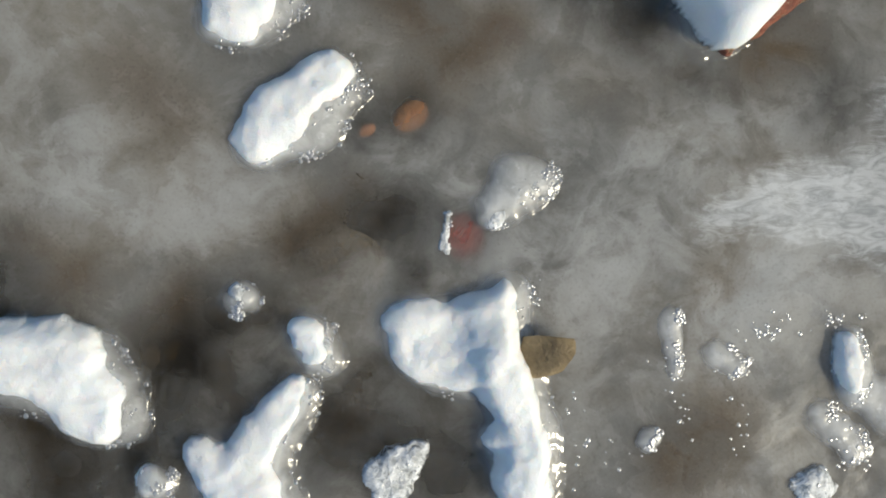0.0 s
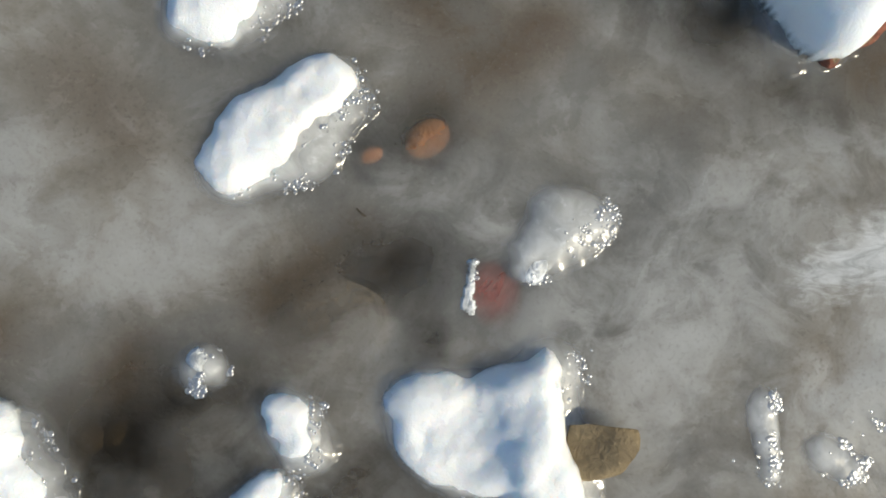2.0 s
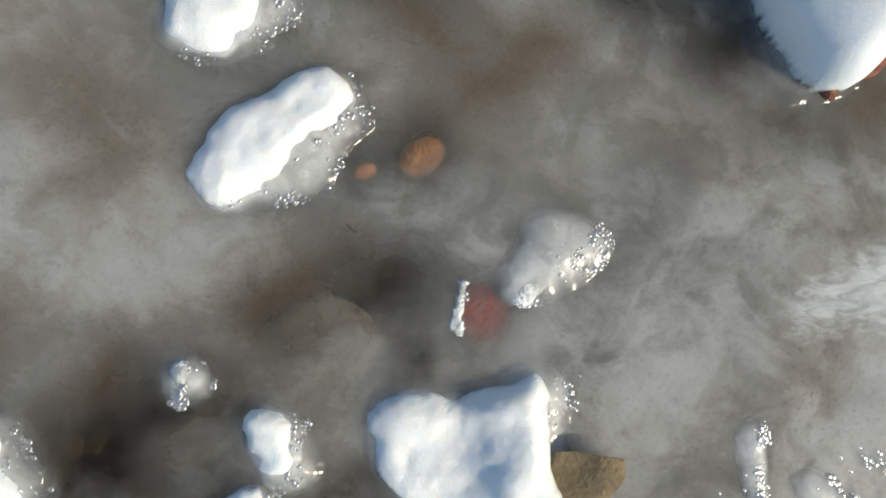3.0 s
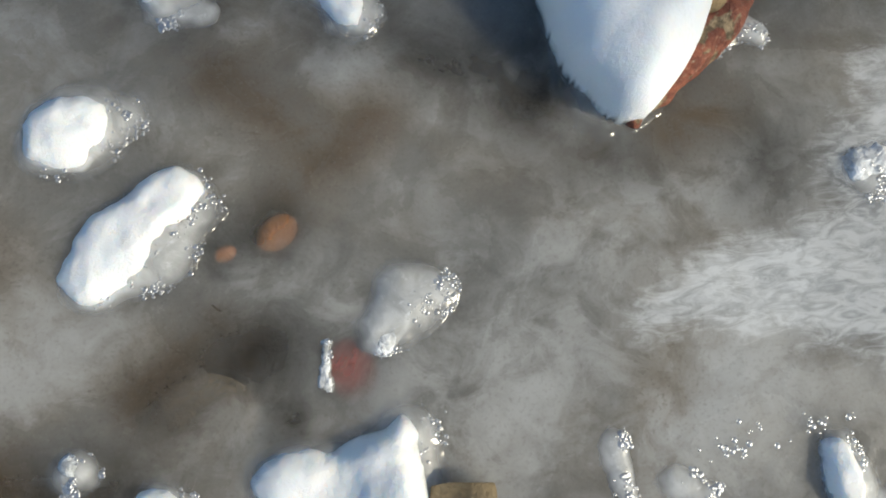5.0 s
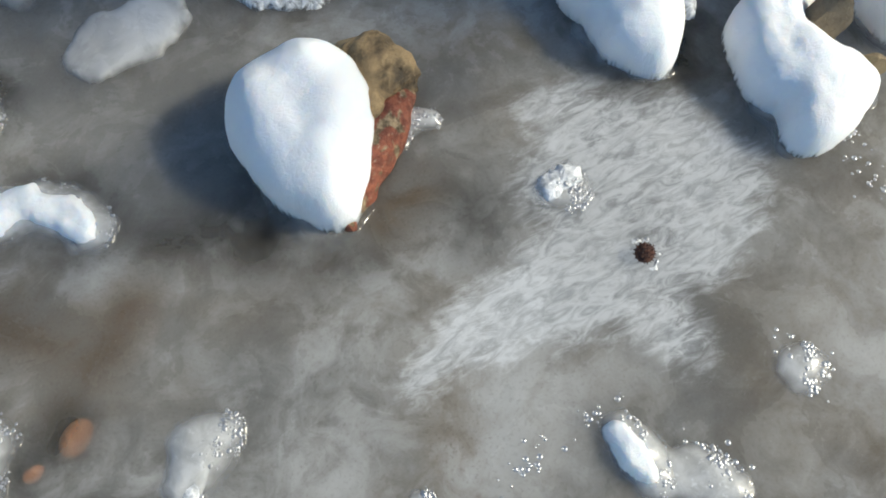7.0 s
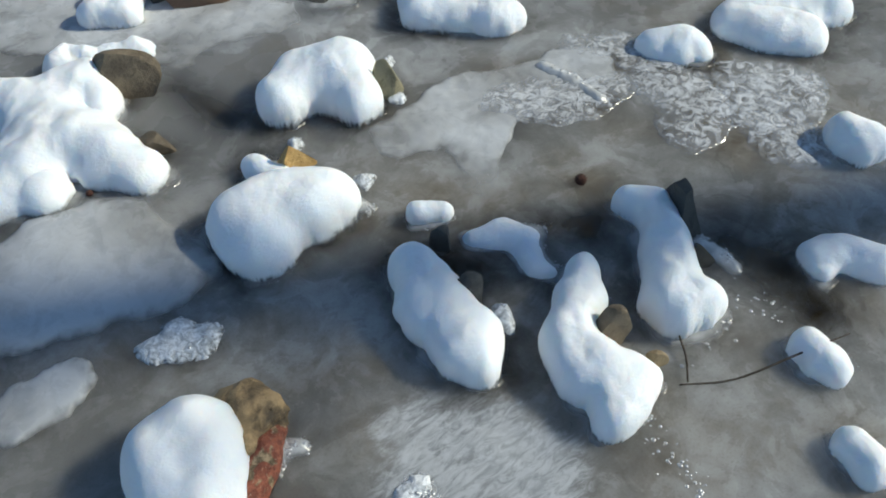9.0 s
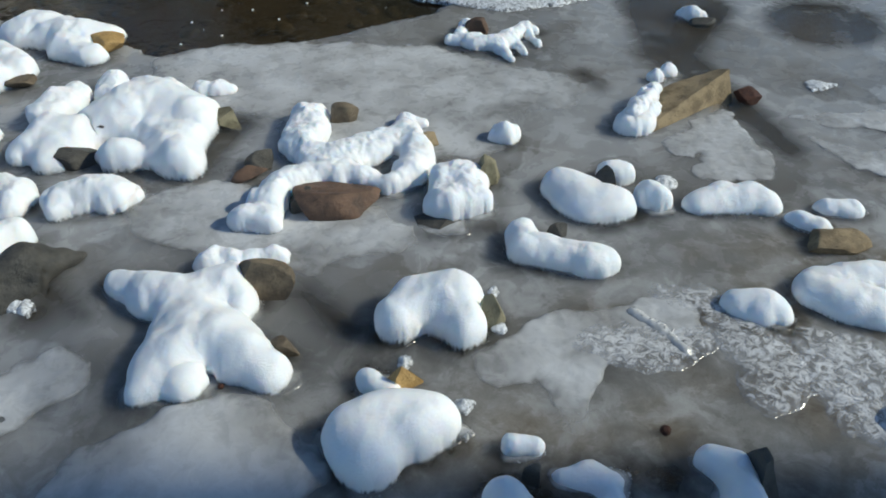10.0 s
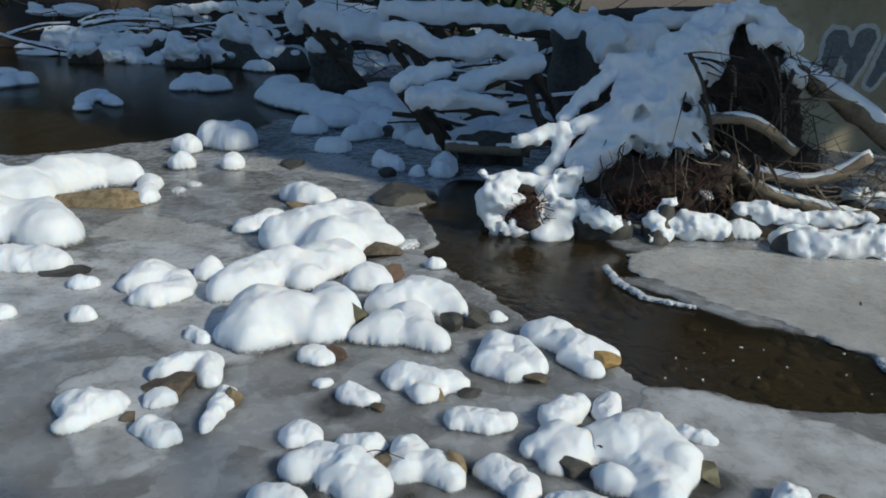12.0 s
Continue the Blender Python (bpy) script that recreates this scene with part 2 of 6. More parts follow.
RIM = make_glaze("thin_melt_ice", 0.62)
SNOW, FROST, GLAZE, LACE, ICE, PLATE, WATER, BED = make_snow(), make_frost(), make_glaze(), make_lace(), make_ice(), make_plate("pale_sheet_ice", (0.47, 0.47, 0.465), (0.62, 0.63, 0.635), 0.0), make_water(), make_bed()
SHELF = make_plate("beige_shelf_ice", (0.42, 0.408, 0.38), (0.52, 0.51, 0.485), 0.93)
STONES = {
    "dark": make_stone("dark_wet_stone", (0.035, 0.034, 0.030), (0.085, 0.080, 0.068), 0.15),
    "brown": make_stone("brown_stone", (0.085, 0.065, 0.042), (0.19, 0.15, 0.10)),
    "tan": make_stone("tan_stone", (0.16, 0.115, 0.06), (0.34, 0.26, 0.15)),
    "yel": make_stone("yellow_sandstone", (0.32, 0.19, 0.06), (0.55, 0.36, 0.14)),
    "rust": make_stone("rust_brown_stone", (0.07, 0.044, 0.03), (0.165, 0.10, 0.065)),
    "grn": make_stone("olive_grey_stone", (0.12, 0.105, 0.06), (0.26, 0.235, 0.15)),
    "brick": make_brick(),
    "orange": make_stone("orange_stone", (0.36, 0.12, 0.03), (0.58, 0.24, 0.08)),
    "red": make_stone("red_stone", (0.26, 0.05, 0.04), (0.40, 0.10, 0.08)),
    "pebble": make_stone("bed_pebbles", (0.10, 0.078, 0.05), (0.26, 0.21, 0.15)),
}
BARK, PALE_WOOD, SOIL = make_wood("dark_bark", (0.035, 0.026, 0.018), (0.11, 0.085, 0.06)), make_wood("weathered_wood", (0.17, 0.13, 0.085), (0.36, 0.29, 0.2)), make_wood("root_soil", (0.02, 0.014, 0.010), (0.075, 0.052, 0.034))
CONCRETE = make_concrete()
MORTAR = make_stone("gritty_mortar", (0.055, 0.038, 0.02), (0.44, 0.30, 0.15))
WHITE_PAINT, DARK_PAINT = make_paint("faded_white_spray_paint", (0.5, 0.5, 0.47), (0.62, 0.62, 0.58)), make_paint("dark_grey_spray_paint", (0.13, 0.14, 0.145), (0.2, 0.21, 0.215))
def make_beads():
    m = Nodes("ice_beads")
    return m.done(m.glossed(m.see_through(0.03, m.surface((0.85, 0.86, 0.87), 0.3)), m.tree.nodes.new("ShaderNodeNewGeometry").outputs["Normal"], 0.45, 0.34))


NEEDLES = make_wood("evergreen_needles", (0.012, 0.03, 0.012), (0.035, 0.07, 0.025))
HUSK = make_wood("brown_seed_husk", (0.035, 0.012, 0.008), (0.12, 0.045, 0.025))


# ---- shaping ----
def lattice(ix, iy, seed):
    v = np.sin(ix * 127.1 + iy * 311.7 + seed * 74.7) * 43758.5453
    return v - np.floor(v)


def value_noise(x, y, seed=0):
    """Smooth noise in -1 to 1 over arrays."""
    ix, iy = np.floor(x), np.floor(y)
    u, v = x - ix, y - iy
    u, v = u * u * (3 - 2 * u), v * v * (3 - 2 * v)
    a = lattice(ix, iy, seed) * (1 - u) + lattice(ix + 1, iy, seed) * u
    b = lattice(ix, iy + 1, seed) * (1 - u) + lattice(ix + 1, iy + 1, seed) * u
    return 2 * (a * (1 - v) + b * v) - 1


def fractal(x, y, seed=0, octaves=3):
    total, weight = 0.0, 1.0
    for k in range(octaves):
        total = total + weight * value_noise(x * 2**k, y * 2**k, seed + 7 * k)
        weight *= 0.5
    return total / 1.75


def spread(x, y, chains, blend=0.3):
    """Distance to a soft union of tapered strokes (negative inside), the stroke's width nearby, and its share of the full height (a fourth number, 1 if left out)."""
    gaps, widths, talls = [], [], []
    for chain in chains:
        for a, b in zip(chain, chain[1:] or chain):
            dx, dy = b[0] - a[0], b[1] - a[1]
            along = np.clip(((x - a[0]) * dx + (y - a[1]) * dy) / max(dx * dx + dy * dy, 1e-9), 0, 1)
            wide = a[2] + along * (b[2] - a[2])
            gaps.append(np.hypot(x - a[0] - along * dx, y - a[1] - along * dy) - wide)
            widths.append(wide)
            low, high = (a[3] if len(a) > 3 else 1.0), (b[3] if len(b) > 3 else 1.0)
            talls.append(low + along * (high - low))
    gaps, widths = np.array(gaps), np.array(widths)
    k = blend * widths.mean()
    low = gaps.min(0)
    pull = np.exp(-(gaps - low) / k)
    return low - k * np.log(np.minimum(pull.sum(0), 2.0)) * 0.6, (pull * widths).sum(0) / pull.sum(0), (pull * np.array(talls)).sum(0) / pull.sum(0)


def soften(values, cells):
    """A box blur over a grid, twice each way."""
    for axis in (0, 1, 0, 1):
        pads = [(cells + 1, cells) if n == axis else (0, 0) for n in (0, 1)]
        total = np.cumsum(np.pad(values, pads, mode="edge"), axis)
        size = values.shape[axis]
        values = (np.take(total, range(2 * cells + 1, 2 * cells + 1 + size), axis) - np.take(total, range(size), axis)) / (2 * cells + 1)
    return values


def grid_mesh(name, xs, ys, keep, place, material, attributes=()):
    """A mesh of the cells of a grid that keep names, with place(x, y) -> x, y, z for all of its corners."""
    gx, gy = np.meshgrid(xs, ys, indexing="ij")
    px, py, pz = place(gx, gy)
    number = np.arange(gx.size).reshape(gx.shape)
    quads = np.stack([number[:-1, :-1], number[1:, :-1], number[1:, 1:], number[:-1, 1:]], -1)[keep]
    used, quads = np.unique(quads, return_inverse=True)
    quads = quads.reshape(-1, 4)
    mesh = bpy.data.meshes.new(name)
    mesh.vertices.add(len(used))
    mesh.vertices.foreach_set("co", np.stack([px.ravel()[used], py.ravel()[used], pz.ravel()[used]], -1).ravel())
    mesh.loops.add(quads.size)
    mesh.loops.foreach_set("vertex_index", quads.ravel().astype(np.int32))
    mesh.polygons.add(len(quads))
    mesh.polygons.foreach_set("loop_start", np.arange(0, quads.size, 4, dtype=np.int32))
    mesh.polygons.foreach_set("use_smooth", np.ones(len(quads), bool))
    for key, values in attributes:
        mesh.attributes.new(key, "FLOAT", "POINT").data.foreach_set("value", values.ravel()[used].astype(np.float32))
    mesh.update(calc_edges=True)
    mesh.validate()
    mesh.materials.append(material)
    return mesh


def seed_at(x, y):
    return int(abs(x) * 7919 + abs(y) * 104729) % 9973


def main_piece(inside):
    """The largest connected piece of a mask."""
    label = np.where(inside, np.arange(1, inside.size + 1).reshape(inside.shape), 0)
    while True:
        grown = label.copy()
        for axis in (0, 1):
            for way in (1, -1):
                grown = np.maximum(grown, np.roll(grown, way, axis))
        grown = np.where(inside, grown, 0)
        if (grown == label).all():
            break
        label = grown
    names, sizes = np.unique(label[label > 0], return_counts=True)
    return label == names[sizes.argmax()]


BEADS = []


def thawing(chains, height):
    """Low heaps on the sunny, half-melted ice downstream."""
    return chains[0][0][1] < 0.56 and chains[0][0][0] < 0.75 and height < 0.05


def mound_mesh(name, height, chains, material, rough=0.17, steep=2.2, lumps=0.2, base=0.0, res=0.0, edge=0.0, beads=0, ragged=0.0):
    """A rounded heap with a soft uneven outline, sinking a little into what lies under it."""
    seed = seed_at(*chains[0][0][:2])
    points = np.array([p[:3] for chain in chains for p in chain])
    most = points[:, 2].max()
    pad = most * 0.6
    low, high = (points[:, :2] - points[:, 2:]).min(0) - pad, (points[:, :2] + points[:, 2:]).max(0) + pad
    res = res or max(0.003, most / 16)
    edge = edge or (0.66 if height > 0.05 else 0.75)
    xs, ys = np.arange(low[0], high[0], res), np.arange(low[1], high[1], res)
    gx, gy = np.meshgrid(xs, ys, indexing="ij")
    wx, wy = gx, gy
    if material == SNOW and points[:, 1].min() > 1.6:  # drifted, crooked outline
        wx = gx + 0.12 * most * value_noise(gx / most * 0.9, gy / most * 0.9, seed + 31) + 0.09 * most * value_noise(gx / most * 2.3, gy / most * 2.3, seed + 33)
        wy = gy + 0.12 * most * value_noise(gx / most * 0.9 + 7, gy / most * 0.9, seed + 32) + 0.09 * most * value_noise(gx / most * 2.3 + 5, gy / most * 2.3, seed + 34)
    gap, wide, tall = spread(wx, wy, chains, 0.4)
    cells = max(1, int(0.16 * most / res))
    gap, wide, tall = soften(gap, cells), soften(wide, cells), soften(tall, 2 * cells)
    gap = gap + rough * wide * (1.7 * fractal(gx / most * 0.75, gy / most * 0.75, seed, 3) + 0.55 * fractal(gx / most * 1.9, gy / most * 1.9, seed + 3, 2))
    if material == SNOW:
        gap = gap + (0.006 * fractal(gx / 0.035, gy / 0.035, seed + 8, 4) if points[:, 1].min() < 1.6 else 0.16 * most * fractal(gx / most * 2.4, gy / most * 2.4, seed + 8, 4))
    gap = gap + ragged * fractal(gx / 0.07, gy / 0.07, seed + 5, 4) + 0.0012 * fractal(gx / 0.018, gy / 0.018, seed + 6, 2)
    slope = np.gradient(gap, res)
    size = np.maximum(np.hypot(*slope), 0.3)
    inside = main_piece(gap < 0)
    near = thawing(chains, height)
    sunny = np.clip((slope[0] * sun_way.x + slope[1] * sun_way.y) / size, 0, 1)
    if material == SNOW and near:  # melted thin on the sunny side
        edge = edge + 0.45 * soften(sunny, 3)
    dome = material == SNOW and not near and height > 1.0 * most
    if dome:
        steep, edge = 2.0, 0.5
    keep = inside[:-1, :-1] | inside[1:, :-1] | inside[1:, 1:] | inside[:-1, 1:]
    body = 0.3 * gap + 0.7 * soften(gap, max(1, int(0.22 * most / res))) if material == SNOW and not near else gap
    u = np.clip(-body / ((0.78 if near else 0.95 if dome else 1.12) * wide if material == SNOW else 1.05 * wide), 0, 1)
    rise = (1 - (1 - u) ** steep) ** edge
    bulk = (wide / most) ** 0.5
    grain = 0.0009 if material in (GLAZE, RIM) else 0.0028 if near else 0.002
    uneven = 1 + lumps * fractal(gx / most * 0.9, gy / most * 0.9, seed + 11, 2) + 0.15 * lumps * fractal(gx / most * 3, gy / most * 3, seed + 13, 2)
    if material == SNOW and not near:
        height = (1.2 if points[:, 1].min() < 1.6 else 1.0 if dome else 1.4) * height
    if material == SNOW and points[:, 1].min() > 1.6:
        uneven = uneven + 0.12 * fractal(gx / most * 1.5 + 2, gy / most * 1.5, seed + 27, 3) + 0.05 * fractal(gx / most * 5, gy / most * 5, seed + 28, 2)
    z = base + height * tall * bulk * rise * uneven + grain * rise * fractal(gx / 0.017, gy / 0.017, seed + 17, 2) + 1.2 * grain * rise * fractal(gx / 0.05, gy / 0.05, seed + 19, 2)
    out = np.where(inside, 0.0, np.clip(gap, 0, 1.5 * res))
    shift = (0.0, 0.0)
    if material == SNOW and height > 0.03 and not near:  # the cap bulges over its foot
        lean = np.gradient(body, res)
        bulge = np.where(inside, 0.10 * np.minimum(wide, height) * 4 * rise * (1 - rise), 0.0) / np.maximum(np.hypot(*lean), 0.5) ** 2
        shift = (bulge * lean[0], bulge * lean[1])
    z = np.where(inside, z, base - 0.012)
    # beads added on sunward slopes only, for sun glints
    if beads:
        pick = np.random.default_rng(seed)
        facing = slope[0] * sun_way.x + slope[1] * sun_way.y
        chance = inside * (facing > 0.1) * (u < 0.95) * (u > 0.12) * np.clip(fractal(gx / 0.02, gy / 0.02, seed + 21, 2) + 0.1, 0, 1)
        if chance.sum() > 0:
            for k in pick.choice(chance.size, beads, p=(chance / chance.sum()).ravel()):
                BEADS.append((gx.flat[k] + pick.uniform(-res, res), gy.flat[k] + pick.uniform(-res, res), z.flat[k], 0.0010 + 0.0028 * pick.uniform() ** 2.5))
    return grid_mesh(name, xs, ys, keep, lambda x, y: (x - out * slope[0] / size**2 + shift[0], y - out * slope[1] / size**2 + shift[1], z), material, [("rise", np.clip((2.2 if material == SNOW and not near else 1.0) * rise * bulk, 0, 1))])


def ball_shape(level):
    bm = bmesh.new()
    bmesh.ops.create_icosphere(bm, subdivisions=level, radius=1)
    verts = np.array([v.co for v in bm.verts])
    faces = [[v.index for v in f.verts] for f in bm.faces]
    bm.free()
    return verts, faces


BALL = ball_shape(4)
BIG_BALL = ball_shape(5)


def stone_mesh(name, center, size, turn, tilt, material, seed, facets=10):
    """An angular broken stone: a ball cut by planes, with rough faces."""
    rng = np.random.default_rng(seed)
    verts, faces = BALL[0].copy(), BALL[1]
    ways = rng.normal(size=(facets, 3))
    ways[:, 2] *= 0.7
    ways /= np.linalg.norm(ways, axis=1)[:, None]
    for way, cut in zip(ways, rng.uniform(0.36, 0.72, facets)):
        over = verts @ way - cut
        verts -= np.where(over > 0, over * 0.97, 0)[:, None] * way
    far = np.linalg.norm(verts, axis=1)
    bumps = 0.035 * fractal(verts[:, 0] * 3 + verts[:, 2] * 2, verts[:, 1] * 3 - verts[:, 2] * 2, seed) + 0.015 * fractal(verts[:, 0] * 11 + verts[:, 2] * 7, verts[:, 1] * 11 + verts[:, 2] * 5, seed + 5)
    verts *= (1 + bumps / np.maximum(far, 0.3))[:, None] * 1.45
    m = np.array(pose(0, 0, 0, tilt, 0, turn).to_3x3())
    verts = (verts * np.array(size)) @ m.T + np.array(center)
    mesh = bpy.data.meshes.new(name)
    mesh.from_pydata(verts.tolist(), [], faces)
    mesh.polygons.foreach_set("use_smooth", np.ones(len(faces), bool))
    mesh.materials.append(material)
    mesh.set_sharp_from_angle(angle=radians(32))
    return mesh


def noise3(x, y, z, seed=0):
    """Smooth noise in -1 to 1 over arrays of places in space."""
    iz = np.floor(z)
    w = z - iz
    w = w * w * (3 - 2 * w)
    return value_noise(x + 17.37 * iz, y + 9.13 * iz, seed) * (1 - w) + value_noise(x + 17.37 * (iz + 1), y + 9.13 * (iz + 1), seed) * w


def stroke_gap(place, chains, soft):
    """Distance to a soft union of tapered rounded strokes in space."""
    total = None
    for chain in chains:
        for a, b in zip(chain, chain[1:] or chain):
            a, b = np.array(a), np.array(b)
            way = b[:3] - a[:3]
            along = np.clip(((place - a[:3]) @ way) / max(way @ way, 1e-9), 0, 1)
            gap = np.linalg.norm(place - a[:3] - along[..., None] * way, axis=-1) - (a[3] + along * (b[3] - a[3]))
            if total is None:
                total = gap
            else:
                h = np.clip(0.5 + 0.5 * (gap - total) / soft, 0, 1)
                total = gap * (1 - h) + total * h - soft * h * (1 - h)
    return total


def blend_mesh(name, chains, material, res, bumps, soft=0.08, holes=(), seed=0):
    """A closed skin round a soft union of strokes with bumps ((size, amount), ...), and with holes bitten out."""
    points = np.array([p for chain in chains for p in chain])
    pad = 3 * res + sum(b[1] for b in bumps)
    low, high = (points[:, :3] - points[:, 3:]).min(0) - pad, (points[:, :3] + points[:, 3:]).max(0) + pad
    axes = [np.arange(low[k], high[k] + res, res) for k in range(3)]
    place = np.stack(np.meshgrid(*axes, indexing="ij"), -1)
    gap = stroke_gap(place, chains, soft)
    x, y, z = place[..., 0], place[..., 1], place[..., 2]
    for n, (size, amount) in enumerate(bumps):
        gap = gap + amount * noise3(x / size, y / size, z / size, seed + 3 * n)
    for hole in holes:
        gap = np.maximum(gap, -stroke_gap(place, [[hole]], soft) - 0.4 * hole[3] * noise3(x / 0.06, y / 0.06, z / 0.06, seed + 40))
    for k in range(3):  # closed at the ends of the grid
        for end in (0, -1):
            gap[tuple(end if n == k else slice(None) for n in range(3))] = res
    inside = gap < 0
    corners = [(i, j, k) for i in (0, 1) for j in (0, 1) for k in (0, 1)]
    cut = [tuple(slice(1, None) if o else slice(None, -1) for o in c) for c in corners]
    count = sum(inside[c].astype(int) for c in cut)
    mixed = (count > 0) & (count < 8)
    number = np.full(mixed.shape, -1)
    number[mixed] = np.arange(mixed.sum())
    values = np.stack([gap[c][mixed] for c in cut], -1)
    signs = np.array(corners) * 2.0 - 1
    slope = values @ signs / (4 * res)
    move = values.mean(-1)[:, None] * slope / np.maximum((slope**2).sum(-1), 0.1)[:, None]
    verts = place[:-1, :-1, :-1][mixed] + res / 2 - np.clip(move, -0.6 * res, 0.6 * res)
    quads = []
    for axis in range(3):
        p, q = (axis + 1) % 3, (axis + 2) % 3
        first = [slice(1, -1)] * 3
        second = list(first)
        first[axis], second[axis] = slice(None, -1), slice(1, None)
        a, b = inside[tuple(first)], inside[tuple(second)]
        ring = []
        for dp, dq in ((0, 0), (1, 0), (1, 1), (0, 1)):
            pick = [slice(None)] * 3
            pick[p] = slice(1, None) if dp else slice(None, -1)
            pick[q] = slice(1, None) if dq else slice(None, -1)
            ring.append(number[tuple(pick)])
        ring = np.stack(ring, -1)
        quads += [ring[a & ~b], ring[b & ~a][:, ::-1]]
    faces = np.concatenate(quads)
    mesh = bpy.data.meshes.new(name)
    mesh.from_pydata(verts.tolist(), [], faces.tolist())
    mesh.attributes.new("rise", "FLOAT", "POINT").data.foreach_set("value", np.ones(len(verts), np.float32))
    mesh.polygons.foreach_set("use_smooth", np.ones(len(faces), bool))
    mesh.materials.append(material)
    return mesh


def tube_mesh(name, points, radii, material, sides=9, gnarl=0.12, seed=0):
    """A knotty tapered limb along a smooth line through the points."""
    rng = np.random.default_rng(seed)
    points, radii = np.array(points, float), np.array(radii, float)
    t = np.linspace(0, len(points) - 1, max(6 * (len(points) - 1), 5) + 1)
    padded = np.vstack([2 * points[0] - points[1], points, 2 * points[-1] - points[-2]])
    k = np.minimum(t.astype(int), len(points) - 2)
    u = (t - k)[:, None]
    p0, p1, p2, p3 = padded[k], padded[k + 1], padded[k + 2], padded[k + 3]
    line = 0.5 * (2 * p1 + (p2 - p0) * u + (2 * p0 - 5 * p1 + 4 * p2 - p3) * u**2 + (3 * p1 - p0 - 3 * p2 + p3) * u**3)
    r = np.interp(t, np.arange(len(points)), radii)
    line = line + rng.normal(size=line.shape) * (gnarl * 0.35 * r)[:, None]
    ahead = np.gradient(line, axis=0)
    ahead /= np.linalg.norm(ahead, axis=1)[:, None] + 1e-9
    side = np.cross(ahead, (0.13, 0.21, 0.97))
    side /= np.linalg.norm(side, axis=1)[:, None] + 1e-9
    up = np.cross(side, ahead)
    angle = np.linspace(0, 2 * np.pi, sides, endpoint=False)
    ring = r[:, None] * (1 + gnarl * rng.normal(size=(len(r), sides)))
    verts = line[:, None] + ring[..., None] * (np.cos(angle)[None, :, None] * side[:, None] + np.sin(angle)[None, :, None] * up[:, None])
    n = len(r)
    faces = [[i * sides + j, i * sides + (j + 1) % sides, (i + 1) * sides + (j + 1) % sides, (i + 1) * sides + j] for i in range(n - 1) for j in range(sides)]
    faces += [list(range(sides))[::-1], list(range((n - 1) * sides, n * sides))]
    mesh = bpy.data.meshes.new(name)
    mesh.from_pydata(verts.reshape(-1, 3).tolist(), [], faces)
    mesh.polygons.foreach_set("use_smooth", np.ones(len(faces), bool))
    mesh.materials.append(material)
    return mesh


def child(name, mesh, parent, label=""):
    ob = new(name, mesh)
    ob.parent = parent
    ob.matrix_parent_inverse = parent.matrix_world.inverted()
    return tagged(ob, label)


# ---- ice, water and ground ----
POOL = [[(-0.25, 5.35, 0.32), (0.25, 4.95, 0.45), (0.75, 4.35, 0.55), (1.2, 3.85, 0.55), (1.75, 3.72, 0.47), (2.08, 3.55, 0.27)], [(0.95, 5.35, 0.3), (0.5, 5.7, 0.4), (0.3, 6.2, 0.45)], [(0.5, 5.2, 0.33), (-0.2, 5.8, 0.3), (-0.45, 6.6, 0.28), (-0.3, 7.6, 0.3)]]
UPSTREAM = [[(-6.3, 9.4, 1.5), (-5.6, 11.2, 1.9), (-6.5, 14.5, 3.2), (-9.0, 18.5, 4.5), (-18.0, 23.0, 7.0)], [(-3.6, 13.0, 1.6), (-1.5, 15.5, 2.5)]]
FROST_AREAS = [[(0.46, 0.035, 0.02), (0.58, 0.06, 0.05), (0.72, 0.06, 0.08), (0.88, 0.10, 0.12), (0.92, 0.19, 0.11)], [(0.80, -0.03, 0.05), (0.80, -0.09, 0.02)], [(0.76, 0.20, 0.05), (0.86, 0.25, 0.07)], [(0.911, 0.025, 0.06), (0.989, 0.099, 0.07), (0.979, 0.207, 0.045)], [(0.815, -0.084, 0.032)], [(0.811, 0.315, 0.032), (0.895, 0.32, 0.024)]]
MILKY_AREAS = [[(0.13, 0.08, 0.05), (0.26, -0.03, 0.09), (0.36, 0.03, 0.06)]]
CLEAR_SPOTS = [[(0.05, 0.18, 0.03), (-0.01, 0.16, 0.02)], [(0.125, 0.012, 0.03)]]
